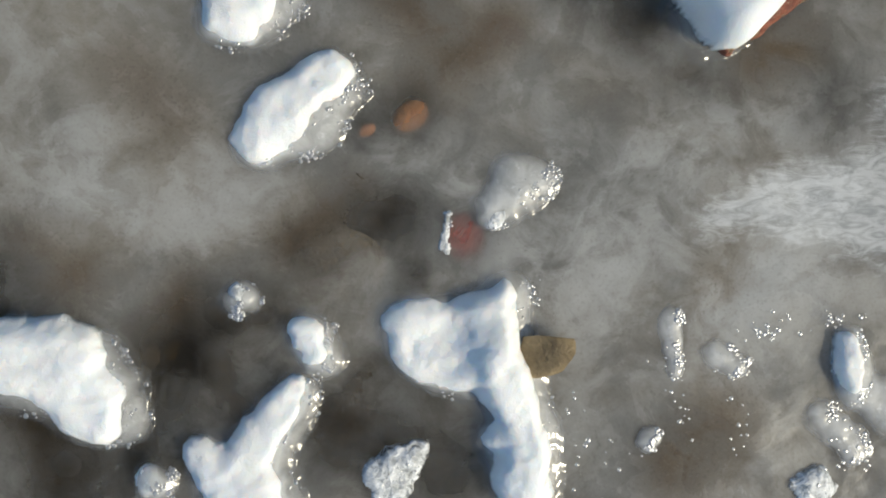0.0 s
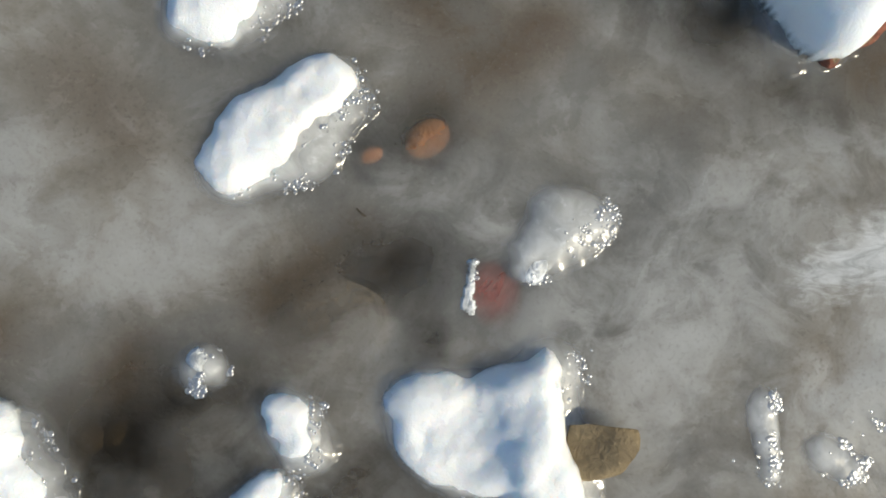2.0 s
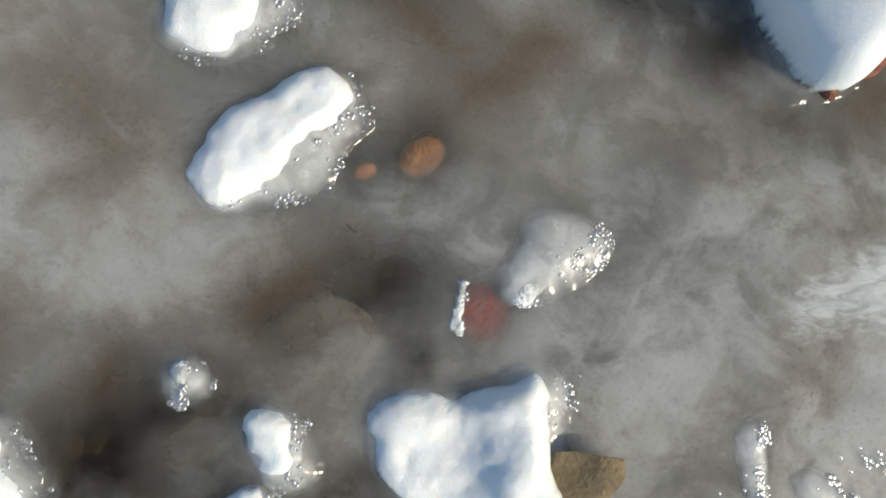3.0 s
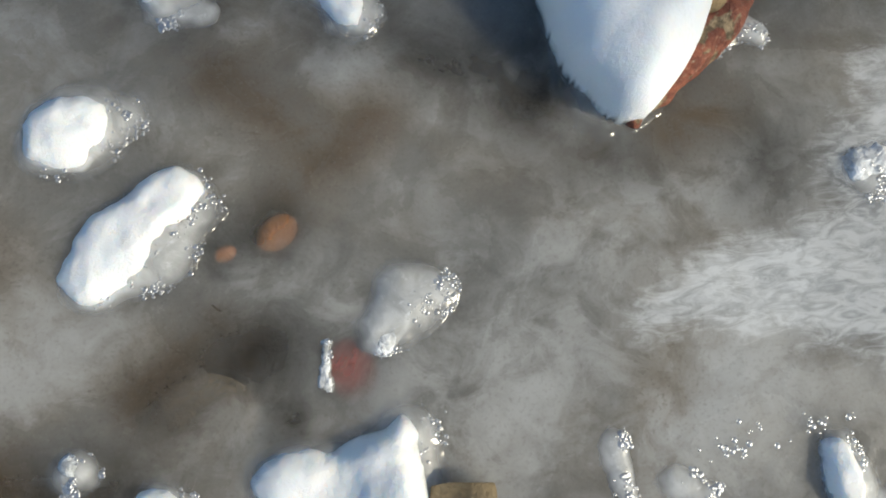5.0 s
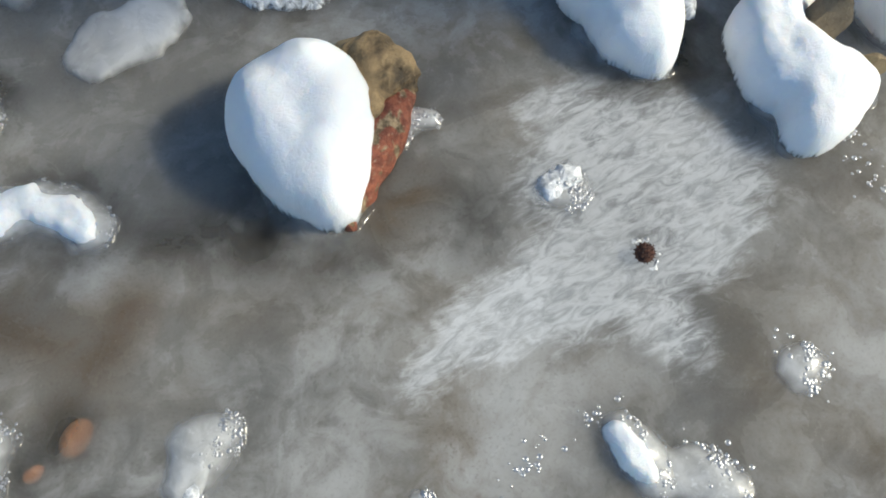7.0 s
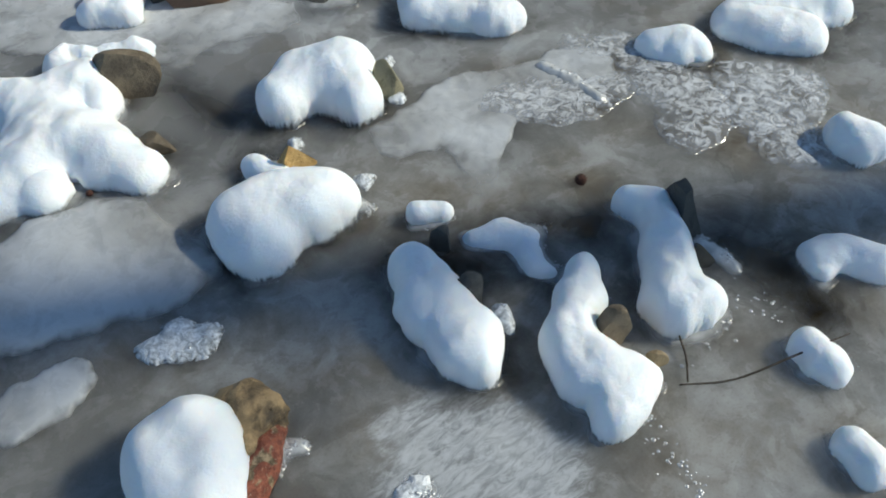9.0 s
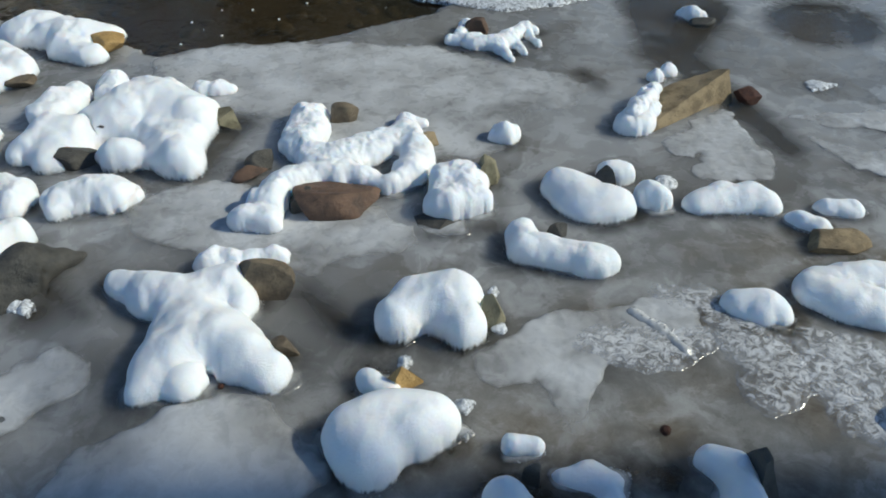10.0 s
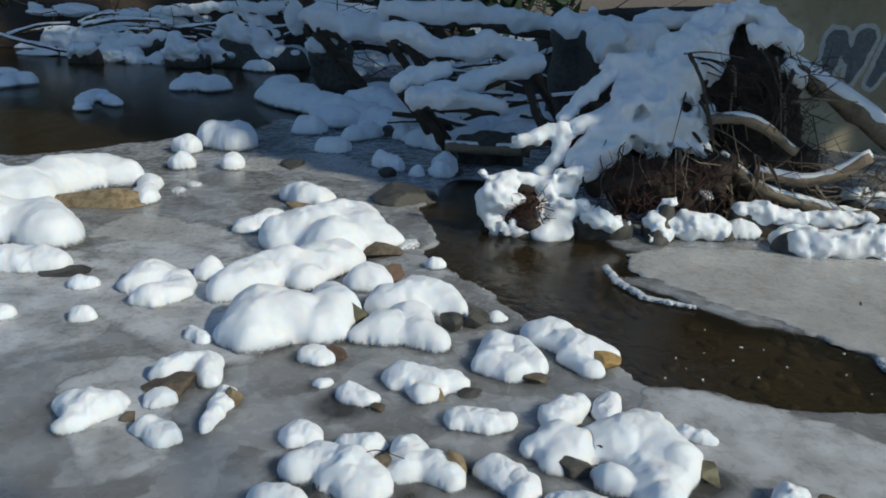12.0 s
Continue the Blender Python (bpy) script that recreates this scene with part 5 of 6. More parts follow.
# ---- small things on and in the ice ----
def seed_ball(x, y, z, r, label):
    bm = bmesh.new()
    bmesh.ops.create_icosphere(bm, subdivisions=3, radius=r * 0.84)
    rng = random.Random(int(x * 1000))
    for k in range(70):
        up = 1 - 2 * (k + 0.5) / 70
        turn = k * 2.39996
        way = Vector((math.sqrt(1 - up * up) * math.cos(turn), math.sqrt(1 - up * up) * math.sin(turn), up))
        spike = way.to_track_quat("Z", "Y").to_matrix().to_4x4()
        bmesh.ops.create_cone(bm, cap_ends=True, segments=5, radius1=r * 0.10, radius2=r * 0.02, depth=r * rng.uniform(0.22, 0.34), matrix=Matrix.Translation(way * r * 0.88) @ spike)
    mesh = bpy.data.meshes.new("seed_ball")
    bm.to_mesh(mesh)
    bm.free()
    mesh.materials.append(HUSK)
    ob = new("seed_ball", mesh)
    ob.location = (x, y, z)
    return tagged(ob, label, "seed pod", "seed balls")


seed_ball(0.83, 0.05, 0.008, 0.016, "spiky dark brown seed ball frozen into white ice")
seed_ball(1.48, 0.58, 0.008, 0.015, "spiky reddish seed ball on pale ice")
seed_ball(0.56, 1.21, 0.006, 0.009, "small dark seed ball on pale ice")
frost(0.002, [[(0.83 + 0.021 * math.cos(k * 0.7), 0.05 + 0.023 * math.sin(k * 0.7), 0.0042) for k in range(10)]], label="white ring of frost round a seed ball")


def glints(chain, count, seed):
    """Scattered beads of ice, added to catch the sun where the ice glints."""
    pick = np.random.default_rng(seed)
    for k in range(count):
        n = pick.integers(len(chain) - 1)
        a, b = np.array(chain[n]), np.array(chain[n + 1])
        x, y, wide = a + (b - a) * pick.uniform()
        BEADS.append((x + pick.normal() * wide, y + pick.normal() * wide, 0.004, 0.0014 + 0.003 * pick.uniform() ** 2))


glints([(1.209, 0.085, 0.011), (1.170, 0.010, 0.013), (1.179, -0.057, 0.013), (1.163, -0.103, 0.012)], 60, 1)
glints([(1.335, 0.107, 0.020), (1.543, 0.144, 0.021), (1.555, 0.088, 0.021)], 40, 2)
glints([(0.263, -0.199, 0.011), (0.279, -0.255, 0.024), (0.311, -0.302, 0.031), (0.376, -0.257, 0.040)], 26, 3)
GLINT_SPOTS = [[(0.4, -0.107, 0.010), (0.416, -0.162, 0.010), (0.421, -0.21, 0.008), (0.441, -0.258, 0.012)], [(0.507, -0.164, 0.014), (0.516, -0.292, 0.008)], [(0.667, -0.263, 0.012), (0.693, -0.32, 0.016)], [(0.51, -0.14, 0.01), (0.562, -0.108, 0.01), (0.552, -0.126, 0.005)], [(0.932, -0.124, 0.014), (0.946, -0.169, 0.018), (0.926, -0.213, 0.014)], [(0.731, -0.192, 0.014), (0.756, -0.231, 0.017), (0.774, -0.253, 0.01)], [(0.568, -0.104, 0.01), (0.699, -0.106, 0.006)], [(0.207, -0.058, 0.005), (0.224, -0.084, 0.004), (0.211, -0.021, 0.004)]]
for n, chain in enumerate(GLINT_SPOTS):
    glints(chain, 22, 10 + n)
frost(0.006, [[(0.098, 0.045, 0.007), (0.096, 0.02, 0.006), (0.097, -0.008, 0.008)]], label="small white ridge of bubbles in the ice")


def bed_stone(x, y, z, size, turn, kind, label):
    tagged(new("bed_stone", stone_mesh("bed_stone", (x, y, z), size, turn, 0, STONES[kind], seed_at(x, y), 0)), label, "rock", "stones under the ice")


bed_stone(0.125, 0.012, -0.026, (0.022, 0.028, 0.014), 10, "red", "red stone showing through cloudy ice")
bed_stone(0.05, 0.18, -0.037, (0.024, 0.018, 0.016), 35, "orange", "orange stone showing through cloudy ice")
bed_stone(-0.012, 0.16, -0.022, (0.010, 0.007, 0.012), 20, "orange", "small orange pebble under cloudy ice")
bed_stone(0.17, 0.30, -0.03, (0.05, 0.028, 0.02), 50, "rust", "brown stone deep under cloudy ice")
bed_stone(0.11, 0.22, -0.03, (0.03, 0.025, 0.02), 60, "brown", "brown stone deep under cloudy ice")
bed_stone(-0.05, -0.03, -0.035, (0.05, 0.04, 0.02), 15, "brown", "brown stone deep under cloudy ice")


def pebbles(name, count, x0, x1, y0, y1, r0, r1, seed, label):
    """Loose stones on the creek bed, joined, as nobody could count them."""
    rng = np.random.default_rng(seed)
    bm = bmesh.new()
    bmesh.ops.create_icosphere(bm, subdivisions=2, radius=1)
    unit, tris = np.array([v.co for v in bm.verts]), np.array([[v.index for v in f.verts] for f in bm.faces])
    bm.free()
    verts, faces = [], []
    for k in range(count):
        r = rng.uniform(r0, r1)
        warp = unit * (1 + 0.18 * rng.normal(size=(len(unit), 1)) * 0.5) * (r, r * rng.uniform(0.6, 0.9), r * 0.45)
        a = rng.uniform(0, 6.28)
        x, y = warp[:, 0] * math.cos(a) - warp[:, 1] * math.sin(a), warp[:, 0] * math.sin(a) + warp[:, 1] * math.cos(a)
        verts.append(np.stack([x + rng.uniform(x0, x1), y + rng.uniform(y0, y1), warp[:, 2] - 0.1], -1))
        faces.append(tris + len(unit) * k)
    mesh = bpy.data.meshes.new(name)
    mesh.from_pydata(np.concatenate(verts).tolist(), [], np.concatenate(faces).tolist())
    mesh.polygons.foreach_set("use_smooth", np.ones(len(mesh.polygons), bool))
    mesh.materials.append(STONES["pebble"])
    tagged(new(name, mesh), label, "gravel", kind="stuff")


pebbles("creek_pebbles", 300, -0.6, 2.4, 3.1, 6.0, 0.02, 0.09, 5, "brown and grey pebbles on the bed of the open pool")
pebbles("creek_gravel", 700, -0.6, 1.4, -0.4, 1.6, 0.008, 0.03, 6, "brown gravel under the cloudy ice")


def foam(count, seed):
    rng = np.random.default_rng(seed)
    for k in range(count):
        x, y = rng.uniform(0.9, 2.1), rng.uniform(3.35, 4.2)
        if spread(np.array([x]), np.array([y]), POOL)[0][0] > -0.05:
            continue
        r = rng.uniform(0.004, 0.010)
        mesh = mound_mesh("foam_fleck", 0.004, [[(x, y, r), (x + rng.uniform(-r, r), y, r * 0.7)]], SNOW, rough=0.4, base=-0.022, res=r / 5)
        tagged(new("foam_fleck", mesh), "tiny white fleck of foam on the pool", "foam", "foam flecks")


foam(14, 8)


# ---- rocks breaking through the ice ----
tagged(new("creek_stone", blend_mesh("creek_stone", [[(-0.13, 1.83, 0.02, 0.055), (0.0, 1.87, 0.05, 0.075), (0.14, 1.91, 0.04, 0.06), (0.3, 1.95, 0.0, 0.03)], [(0.02, 1.80, 0.0, 0.06), (0.14, 1.85, 0.0, 0.05)]], STONES["dark"], 0.009, ((0.11, 0.022), (0.04, 0.008)), 0.03, (), 3)), "long dark wet rock breaking through the ice", "rock")
shard([(2.29, 1.715, -0.03), (2.85, 1.81, -0.03), (2.86, 1.93, -0.03), (2.42, 1.95, -0.03)], [(2.33, 1.745, 0.02), (2.83, 1.85, 0.115), (2.83, 1.92, 0.085), (2.62, 1.95, 0.055)], "tan", "long wedge of tan stone lying in the ice", "stone_slab")
snow_rock(0.09, [[(2.321, 1.803, 0.045), (2.45, 1.90, 0.05), (2.56, 1.96, 0.03)]], label="white snow on the low end of a stone slab")
snow_rock(0.05, [[(2.67, 2.09, 0.04)]], label="small ball of snow behind a stone slab")
tagged(new("leaf_clump", stone_mesh("leaf_clump", (2.87, 1.77, 0.02), (0.055, 0.045, 0.04), 20, 0, HUSK, 77, 18)), "dark clump of wet leaves beside a stone slab", "leaves")


# ---- twigs ----
def twig(points, radii, label, material=None):
    mesh = tube_mesh("twig", points, radii, material or BARK, sides=6, gnarl=0.1, seed=len(label))
    tagged(new("twig", mesh), label, "twig", "twigs")


twig([(1.36, 0.17, 0.02), (1.335, 0.12, 0.012), (1.30, 0.08, 0.01)], [0.0022, 0.0022, 0.0018], "thin dark twig hanging from a snow cap")
twig([(1.285, 0.085, 0.008), (1.37, 0.035, 0.012), (1.49, 0.0, 0.03), (1.58, -0.03, 0.055)], [0.0016, 0.0022, 0.0022, 0.0015], "thin bent twig frozen into the ice")
twig([(-0.66, 2.36, 0.06), (-0.69, 2.29, 0.03), (-0.67, 2.05, 0.01), (-0.62, 1.81, 0.005)], [0.002, 0.003, 0.0025, 0.0015], "thin brown twig lying on the ice")
twig([(-0.62, 2.33, 0.06), (-0.5, 2.42, 0.115), (-0.36, 2.4, 0.10)], [0.002, 0.0025, 0.002], "thin twig arching over a snow cap")
twig([(2.435, 4.70, 0.03), (2.44, 4.68, 0.0), (2.45, 4.66, 0.0)], [0.006, 0.008, 0.005], "small dark stub standing in the ice shelf")
twig([(-0.024, 0.098, 0.003), (-0.018, 0.092, 0.004), (-0.014, 0.09, 0.003)], [0.0008, 0.0012, 0.0007], "tiny dark stem caught in the ice")


# ---- root wad of a fallen tree ----
def lump_mesh(name, center, size, material, seed, shell=None, amount=0.22):
    """A craggy rounded mass; shell(place, normal) moves its skin out or in."""
    unit, faces = BIG_BALL
    way = unit
    rough = amount * fractal(way[:, 0] * 2.2 + way[:, 2] * 1.3 + seed, way[:, 1] * 2.2 - way[:, 2] * 1.7, seed, 4) + 0.3 * amount * fractal(way[:, 0] * 9 + way[:, 2] * 6, way[:, 1] * 9 + way[:, 2] * 7, seed + 2, 3)
    verts = way * (1 + rough)[:, None] * np.array(size) + np.array(center)
    rise = np.ones(len(verts))
    if shell:
        push = shell(verts, way)
        verts = verts + way * push[:, None]
    mesh = bpy.data.meshes.new(name)
    mesh.from_pydata(verts.tolist(), [], faces)
    mesh.attributes.new("rise", "FLOAT", "POINT").data.foreach_set("value", rise.astype(np.float32))
    mesh.polygons.foreach_set("use_smooth", np.ones(len(faces), bool))
    mesh.materials.append(material)
    return mesh


root_wad = new("root_wad")
root_wad.matrix_world = Matrix.Translation((1.2, 6.9, 0))


def root_part(name, material, chains, label, holes=()):
    bumps = ((0.34, 0.06), (0.13, 0.065), (0.055, 0.034)) if material == SNOW else ((0.3, 0.08), (0.1, 0.05), (0.045, 0.02))
    small = max(p[3] for chain in chains for p in chain) < 0.12
    if small:
        bumps = ((0.2, 0.03), (0.08, 0.026), (0.04, 0.010))
    holes = [(x, y - 0.2 + 0.08 * k, z, r) for x, y, z, r in holes for k in range(6)]
    child(name, blend_mesh(name, chains, material, 0.014 if small else 0.022, bumps, 0.07, holes, seed_at(*chains[0][0][:2])), root_wad, label)
    if name == "snowy_root":
        for chain in chains:
            child("root", tube_mesh("root", [(x, y + 0.3 * r, z - 0.6 * r) for x, y, z, r in chain], [0.75 * r for x, y, z, r in chain], SOIL, 9, 0.15, 5), root_wad, "dark root under the snow")


root_part("root_clod", SOIL, [[(2.22, 7.25, 1.59, 0.209), (2.25, 7.15, 1.19, 0.378), (2.31, 7.05, 0.63, 0.383)], [(1.77, 7.15, 1.3, 0.263), (1.71, 7.05, 0.84, 0.349), (1.35, 7.0, 0.7, 0.319)], [(1.16, 7.05, 1.05, 0.243), (0.81, 6.95, 0.87, 0.189), (0.56, 6.8, 0.52, 0.158)]], "dark earth and fine roots")
root_part("root_clod", SOIL, [[(0.86, 6.6, 0.44, 0.113), (1.12, 6.65, 0.44, 0.144), (1.59, 6.7, 0.43, 0.17), (2.1, 6.75, 0.47, 0.206), (2.62, 6.85, 0.55, 0.171)]], "brown earth and hanging leaves under the snow")
root_part("snow_drape", SNOW, [[(2.11, 7.15, 1.85, 0.071), (1.9, 7.05, 1.71, 0.132), (1.72, 7.0, 1.58, 0.153), (1.42, 6.95, 1.37, 0.164), (1.02, 6.95, 1.31, 0.124)], [(1.71, 6.93, 1.5, 0.182), (1.52, 6.86, 1.19, 0.234), (1.54, 6.76, 0.88, 0.224), (1.66, 6.64, 0.72, 0.111)], [(1.22, 6.88, 1.23, 0.204), (1.08, 6.72, 0.94, 0.183), (0.9, 6.57, 0.73, 0.151), (0.69, 6.44, 0.51, 0.13)], [(1.34, 6.78, 0.94, 0.194), (1.36, 6.64, 0.71, 0.131)], [(1.79, 6.78, 0.94, 0.102), (1.77, 6.68, 0.72, 0.091), (1.75, 6.6, 0.55, 0.056)]], "draped blue-white snow with ragged gaps", [(1.58, 6.5, 1.05, 0.083), (1.16, 6.48, 0.97, 0.078), (1.11, 6.42, 0.75, 0.049), (1.54, 6.5, 0.62, 0.06), (1.76, 6.6, 1.23, 0.078), (1.45, 6.45, 0.69, 0.044), (1.26, 6.45, 0.68, 0.044)])
root_part("snow_cap", SNOW, [[(2.08, 7.05, 1.88, 0.091), (2.29, 6.98, 1.74, 0.1), (2.44, 6.92, 1.62, 0.085), (2.52, 6.9, 1.56, 0.055)], [(1.97, 7.0, 1.79, 0.09), (1.82, 6.95, 1.64, 0.08)], [(2.21, 6.86, 1.68, 0.049), (2.21, 6.84, 1.55, 0.035)], [(2.1, 6.88, 1.7, 0.05), (2.11, 6.86, 1.63, 0.03)]], "thick cap of snow over the root edge")
root_part("snow_patch", SNOW, [[(2.4, 6.7, 1.4, 0.054), (2.5, 6.7, 1.31, 0.054), (2.52, 6.7, 1.26, 0.029)]], "small patch of snow caught in the roots")
root_part("snowy_root", SNOW, [[(0.95, 6.95, 1.32, 0.088), (0.75, 6.82, 1.1, 0.072), (0.52, 6.7, 0.88, 0.077)]], "snow-blanketed root")
root_part("snowy_root", SNOW, [[(0.87, 6.62, 0.89, 0.09), (0.46, 6.55, 0.78, 0.08), (0.14, 6.5, 0.68, 0.07)], [(0.52, 6.52, 0.75, 0.06), (0.45, 6.46, 0.53, 0.045), (0.34, 6.42, 0.41, 0.065)]], "snow-blanketed root")
root_part("snowy_root", SNOW, [[(0.71, 6.42, 0.51, 0.09), (0.58, 6.25, 0.41, 0.083), (0.33, 6.15, 0.38, 0.082), (0.04, 6.1, 0.42, 0.082), (-0.12, 6.08, 0.39, 0.067)], [(0.33, 6.12, 0.35, 0.087), (0.39, 6.05, 0.24, 0.087), (0.45, 6.0, 0.14, 0.081), (0.4, 5.95, -0.01, 0.058), (0.57, 5.93, 0.04, 0.043)], [(0.44, 6.05, 0.22, 0.077), (0.67, 6.0, 0.23, 0.057)], [(-0.1, 6.06, 0.32, 0.106), (-0.08, 6.02, 0.14, 0.13), (-0.05, 5.98, 0.03, 0.106)], [(0.46, 6.02, 0.15, 0.12), (0.44, 5.98, 0.06, 0.082)], [(0.07, 5.95, -0.0, 0.038), (-0.03, 5.97, 0.01, 0.068)], [(0.0, 6.03, 0.30, 0.09), (0.30, 6.05, 0.28, 0.08)], [(0.30, 6.0, 0.20, 0.08), (0.33, 5.97, 0.08, 0.07)]], "lit lobe of snow at the foot of the roots", [(0.17, 5.98, 0.15, 0.06)])
root_part("root_clod", SOIL, [[(0.18, 6.02, 0.2, 0.106), (0.18, 6.02, 0.07, 0.126)]], "clump of brown leaves and earth under the snow")
root_part("root_clod", SOIL, [[(0.81, 6.5, 0.36, 0.132), (1.16, 6.5, 0.3, 0.182), (1.56, 6.5, 0.34, 0.181), (1.84, 6.5, 0.41, 0.15)]], "brown earth and leaves under the overhanging snow")
rng = random.Random(12)
for n in range(70):
    x, y, z = rng.uniform(1.5, 2.5), rng.uniform(6.55, 6.85), rng.uniform(0.25, 1.6)
    swing, fall, far = rng.uniform(-0.2, 0.9), rng.uniform(-1.0, 0.1), rng.uniform(0.25, 0.75)
    points = [(x, y, z), (x + 0.4 * far * swing, y - 0.12 * far, z + 0.35 * far * fall + 0.03), (x + far * swing, y - 0.2 * far, max(0.02, z + far * fall))]
    r = rng.choice((0.006, 0.008, 0.012, 0.02))
    child("root", tube_mesh("root", points, [r, 0.8 * r, 0.35 * r], rng.choice((BARK, BARK, SOIL, PALE_WOOD)), 6, 0.15, n), root_wad)
for n in range(60):
    x, z, y = rng.uniform(0.7, 2.3), rng.uniform(0.25, 0.75), rng.uniform(6.22, 6.42)
    fall = min(z, rng.uniform(0.15, 0.5))
    points = [(x, y + 0.06, z), (x + rng.uniform(-0.06, 0.06), y, z - 0.4 * fall), (x + rng.uniform(-0.12, 0.12), y - 0.03, z - fall)]
    r = rng.choice((0.005, 0.006, 0.008, 0.012))
    child("root", tube_mesh("root", points, [r, 0.8 * r, 0.4 * r], rng.choice((SOIL, BARK, BARK, HUSK, PALE_WOOD)), 5, 0.2, 100 + n), root_wad)
tagged(root_wad, "upturned root wad of a fallen tree draped with snow", "tree roots")


def log(points, radii, label, snow=0.8, material=None, seed=1):
    """A fallen limb, with a strip of snow along its top."""
    body = new("fallen_log", tube_mesh("fallen_log", points, radii, material or BARK, 11, 0.11, seed))
    tagged(body, label, "log", "fallen logs")
    if snow:
        r0 = max(radii)
        top = [(x, y, z + 0.62 * r) for (x, y, z), r in zip(points, radii)]
        strip = tube_mesh("snow_strip", top, [snow * r * (0.85 + 0.35 * abs(math.sin(5 * k + seed))) for k, r in enumerate(radii)], SNOW, 14, 0.15 if r0 > 0.06 else 0.10, seed + 50)
        strip.attributes.new("rise", "FLOAT", "POINT").data.foreach_set("value", np.ones(len(strip.vertices), np.float32))
        child("snow_strip", strip, body, "soft strip of white snow")
    return body


log([(2.45, 7.0, 1.42), (3.0, 6.95, 1.1), (3.95, 6.95, 0.5), (5.2, 6.95, 0.05)], [0.08, 0.09, 0.11, 0.13], "grey weathered log leaning from the roots to the bank", 0.75, PALE_WOOD, 3)
log([(1.9, 6.55, 0.62), (2.3, 6.5, 0.34), (2.85, 6.45, 0.2), (3.2, 6.4, 0.16)], [0.05, 0.06, 0.06, 0.05], "bent grey root log beside the bank", 0.6, PALE_WOOD, 4)
log([(2.2, 6.5, 0.5), (2.7, 6.45, 0.46), (3.1, 6.4, 0.7)], [0.045, 0.05, 0.05], "forked pale log end", 0.7, PALE_WOOD, 5)
log([(1.75, 6.6, 0.93), (2.1, 6.5, 0.95), (2.5, 6.45, 0.7)], [0.05, 0.05, 0.04], "short broken grey root", 0.5, PALE_WOOD, 6)
log([(3.4, 6.9, 0.75), (3.9, 7.4, 0.9), (4.3, 7.8, 0.6), (4.9, 8.0, 0.5)], [0.04, 0.035, 0.03, 0.02], "dark curved branch above the bank", 0.5, BARK, 7)
log([(-0.68, 8.5, 0.22), (-0.3, 8.5, 0.21), (0.3, 8.5, 0.2)], [0.06, 0.065, 0.07], "pale broken log end over the creek", 0.5, PALE_WOOD, 10)
log([(0.2, 9.0, 0.95), (0.42, 8.7, 0.5), (0.62, 8.5, 0.25)], [0.05, 0.06, 0.07], "dark branch standing in the debris", 0.4, BARK, 13)

def snow_log(chain, label):
    """A fallen limb on stubs, under a thick uneven roll of snow."""
    seed = seed_at(*chain[0][:2])
    thick = max(p[3] for p in chain)
    body = new("fallen_log", tube_mesh("fallen_log", [(x, y + 0.1 * r, z - 0.62 * r) for x, y, z, r in chain], [0.66 * r for x, y, z, r in chain], BARK, 11, 0.12, seed))
    tagged(body, label, "log", "fallen logs")
    child("snow_roll", blend_mesh("snow_roll", [chain], SNOW, max(0.016, thick / 6), ((2.2 * thick, 0.42 * thick), (0.8 * thick, 0.24 * thick), (0.4 * thick, 0.1 * thick)), 0.5 * thick, (), seed), body, "soft roll of white snow")
    for x, y, z, r in (chain[0], chain[-1])[:1 + seed % 2]:
        child("stub", tube_mesh("stub", [(x, y, z - r), (x + 0.25 * z, y + 0.3 * z, 0.5 * z), (x + 0.6 * z, y + 0.6 * z, -0.1)], [0.5 * r, 0.45 * r, 0.5 * r], BARK, 8, 0.15, seed + 1), body, "dark broken stub")


def dark_rock(chains, label):
    mesh = blend_mesh("creek_rock", chains + [[(x, y, z, r), (x, y + 0.1, -0.05, 1.2 * r)] for chain in chains for x, y, z, r in chain], STONES["dark"], 0.025, ((0.25, 0.05), (0.08, 0.02)), 0.1, (), 5)
    tagged(new("creek_rock", mesh), label, "rock")


def snow_bank(chains, label):
    """Snow lying on dark rocks that stand in the creek."""
    seed = seed_at(*chains[0][0][:2])
    thick = max(p[3] for chain in chains for p in chain)
    thing = new("snow_covered_rock")
    thing.matrix_world = Matrix.Translation(chains[0][0][:3])
    child("snow_cap", blend_mesh("snow_cap", chains, SNOW, max(0.016, thick / 7), ((2 * thick, 0.42 * thick), (0.8 * thick, 0.30 * thick), (0.4 * thick, 0.2 * thick)), 0.6 * thick, (), seed), thing, "soft lumpy snow")
    under = [[(x, y + 0.5 * r + 0.3 * drop * z, z - 0.7 * r - drop * z, 0.9 * r) for x, y, z, r in chain] for chain in chains for drop in (0, 0.35, 0.7, 1.0)]
    under += [[(x, y + 0.5 * r, z - 0.7 * r, 0.9 * r), (x, y + 0.5 * r + 0.3 * z, -0.1, 0.9 * r)] for chain in chains for x, y, z, r in chain]
    child("stone", blend_mesh("stone", under, STONES["dark"], max(0.03, thick / 4), ((1.5 * thick, 0.3 * thick),), 0.9 * thick, (), seed), thing, "dark wet rock")
    tagged(thing, label, "rock", "snow-covered creek rocks")


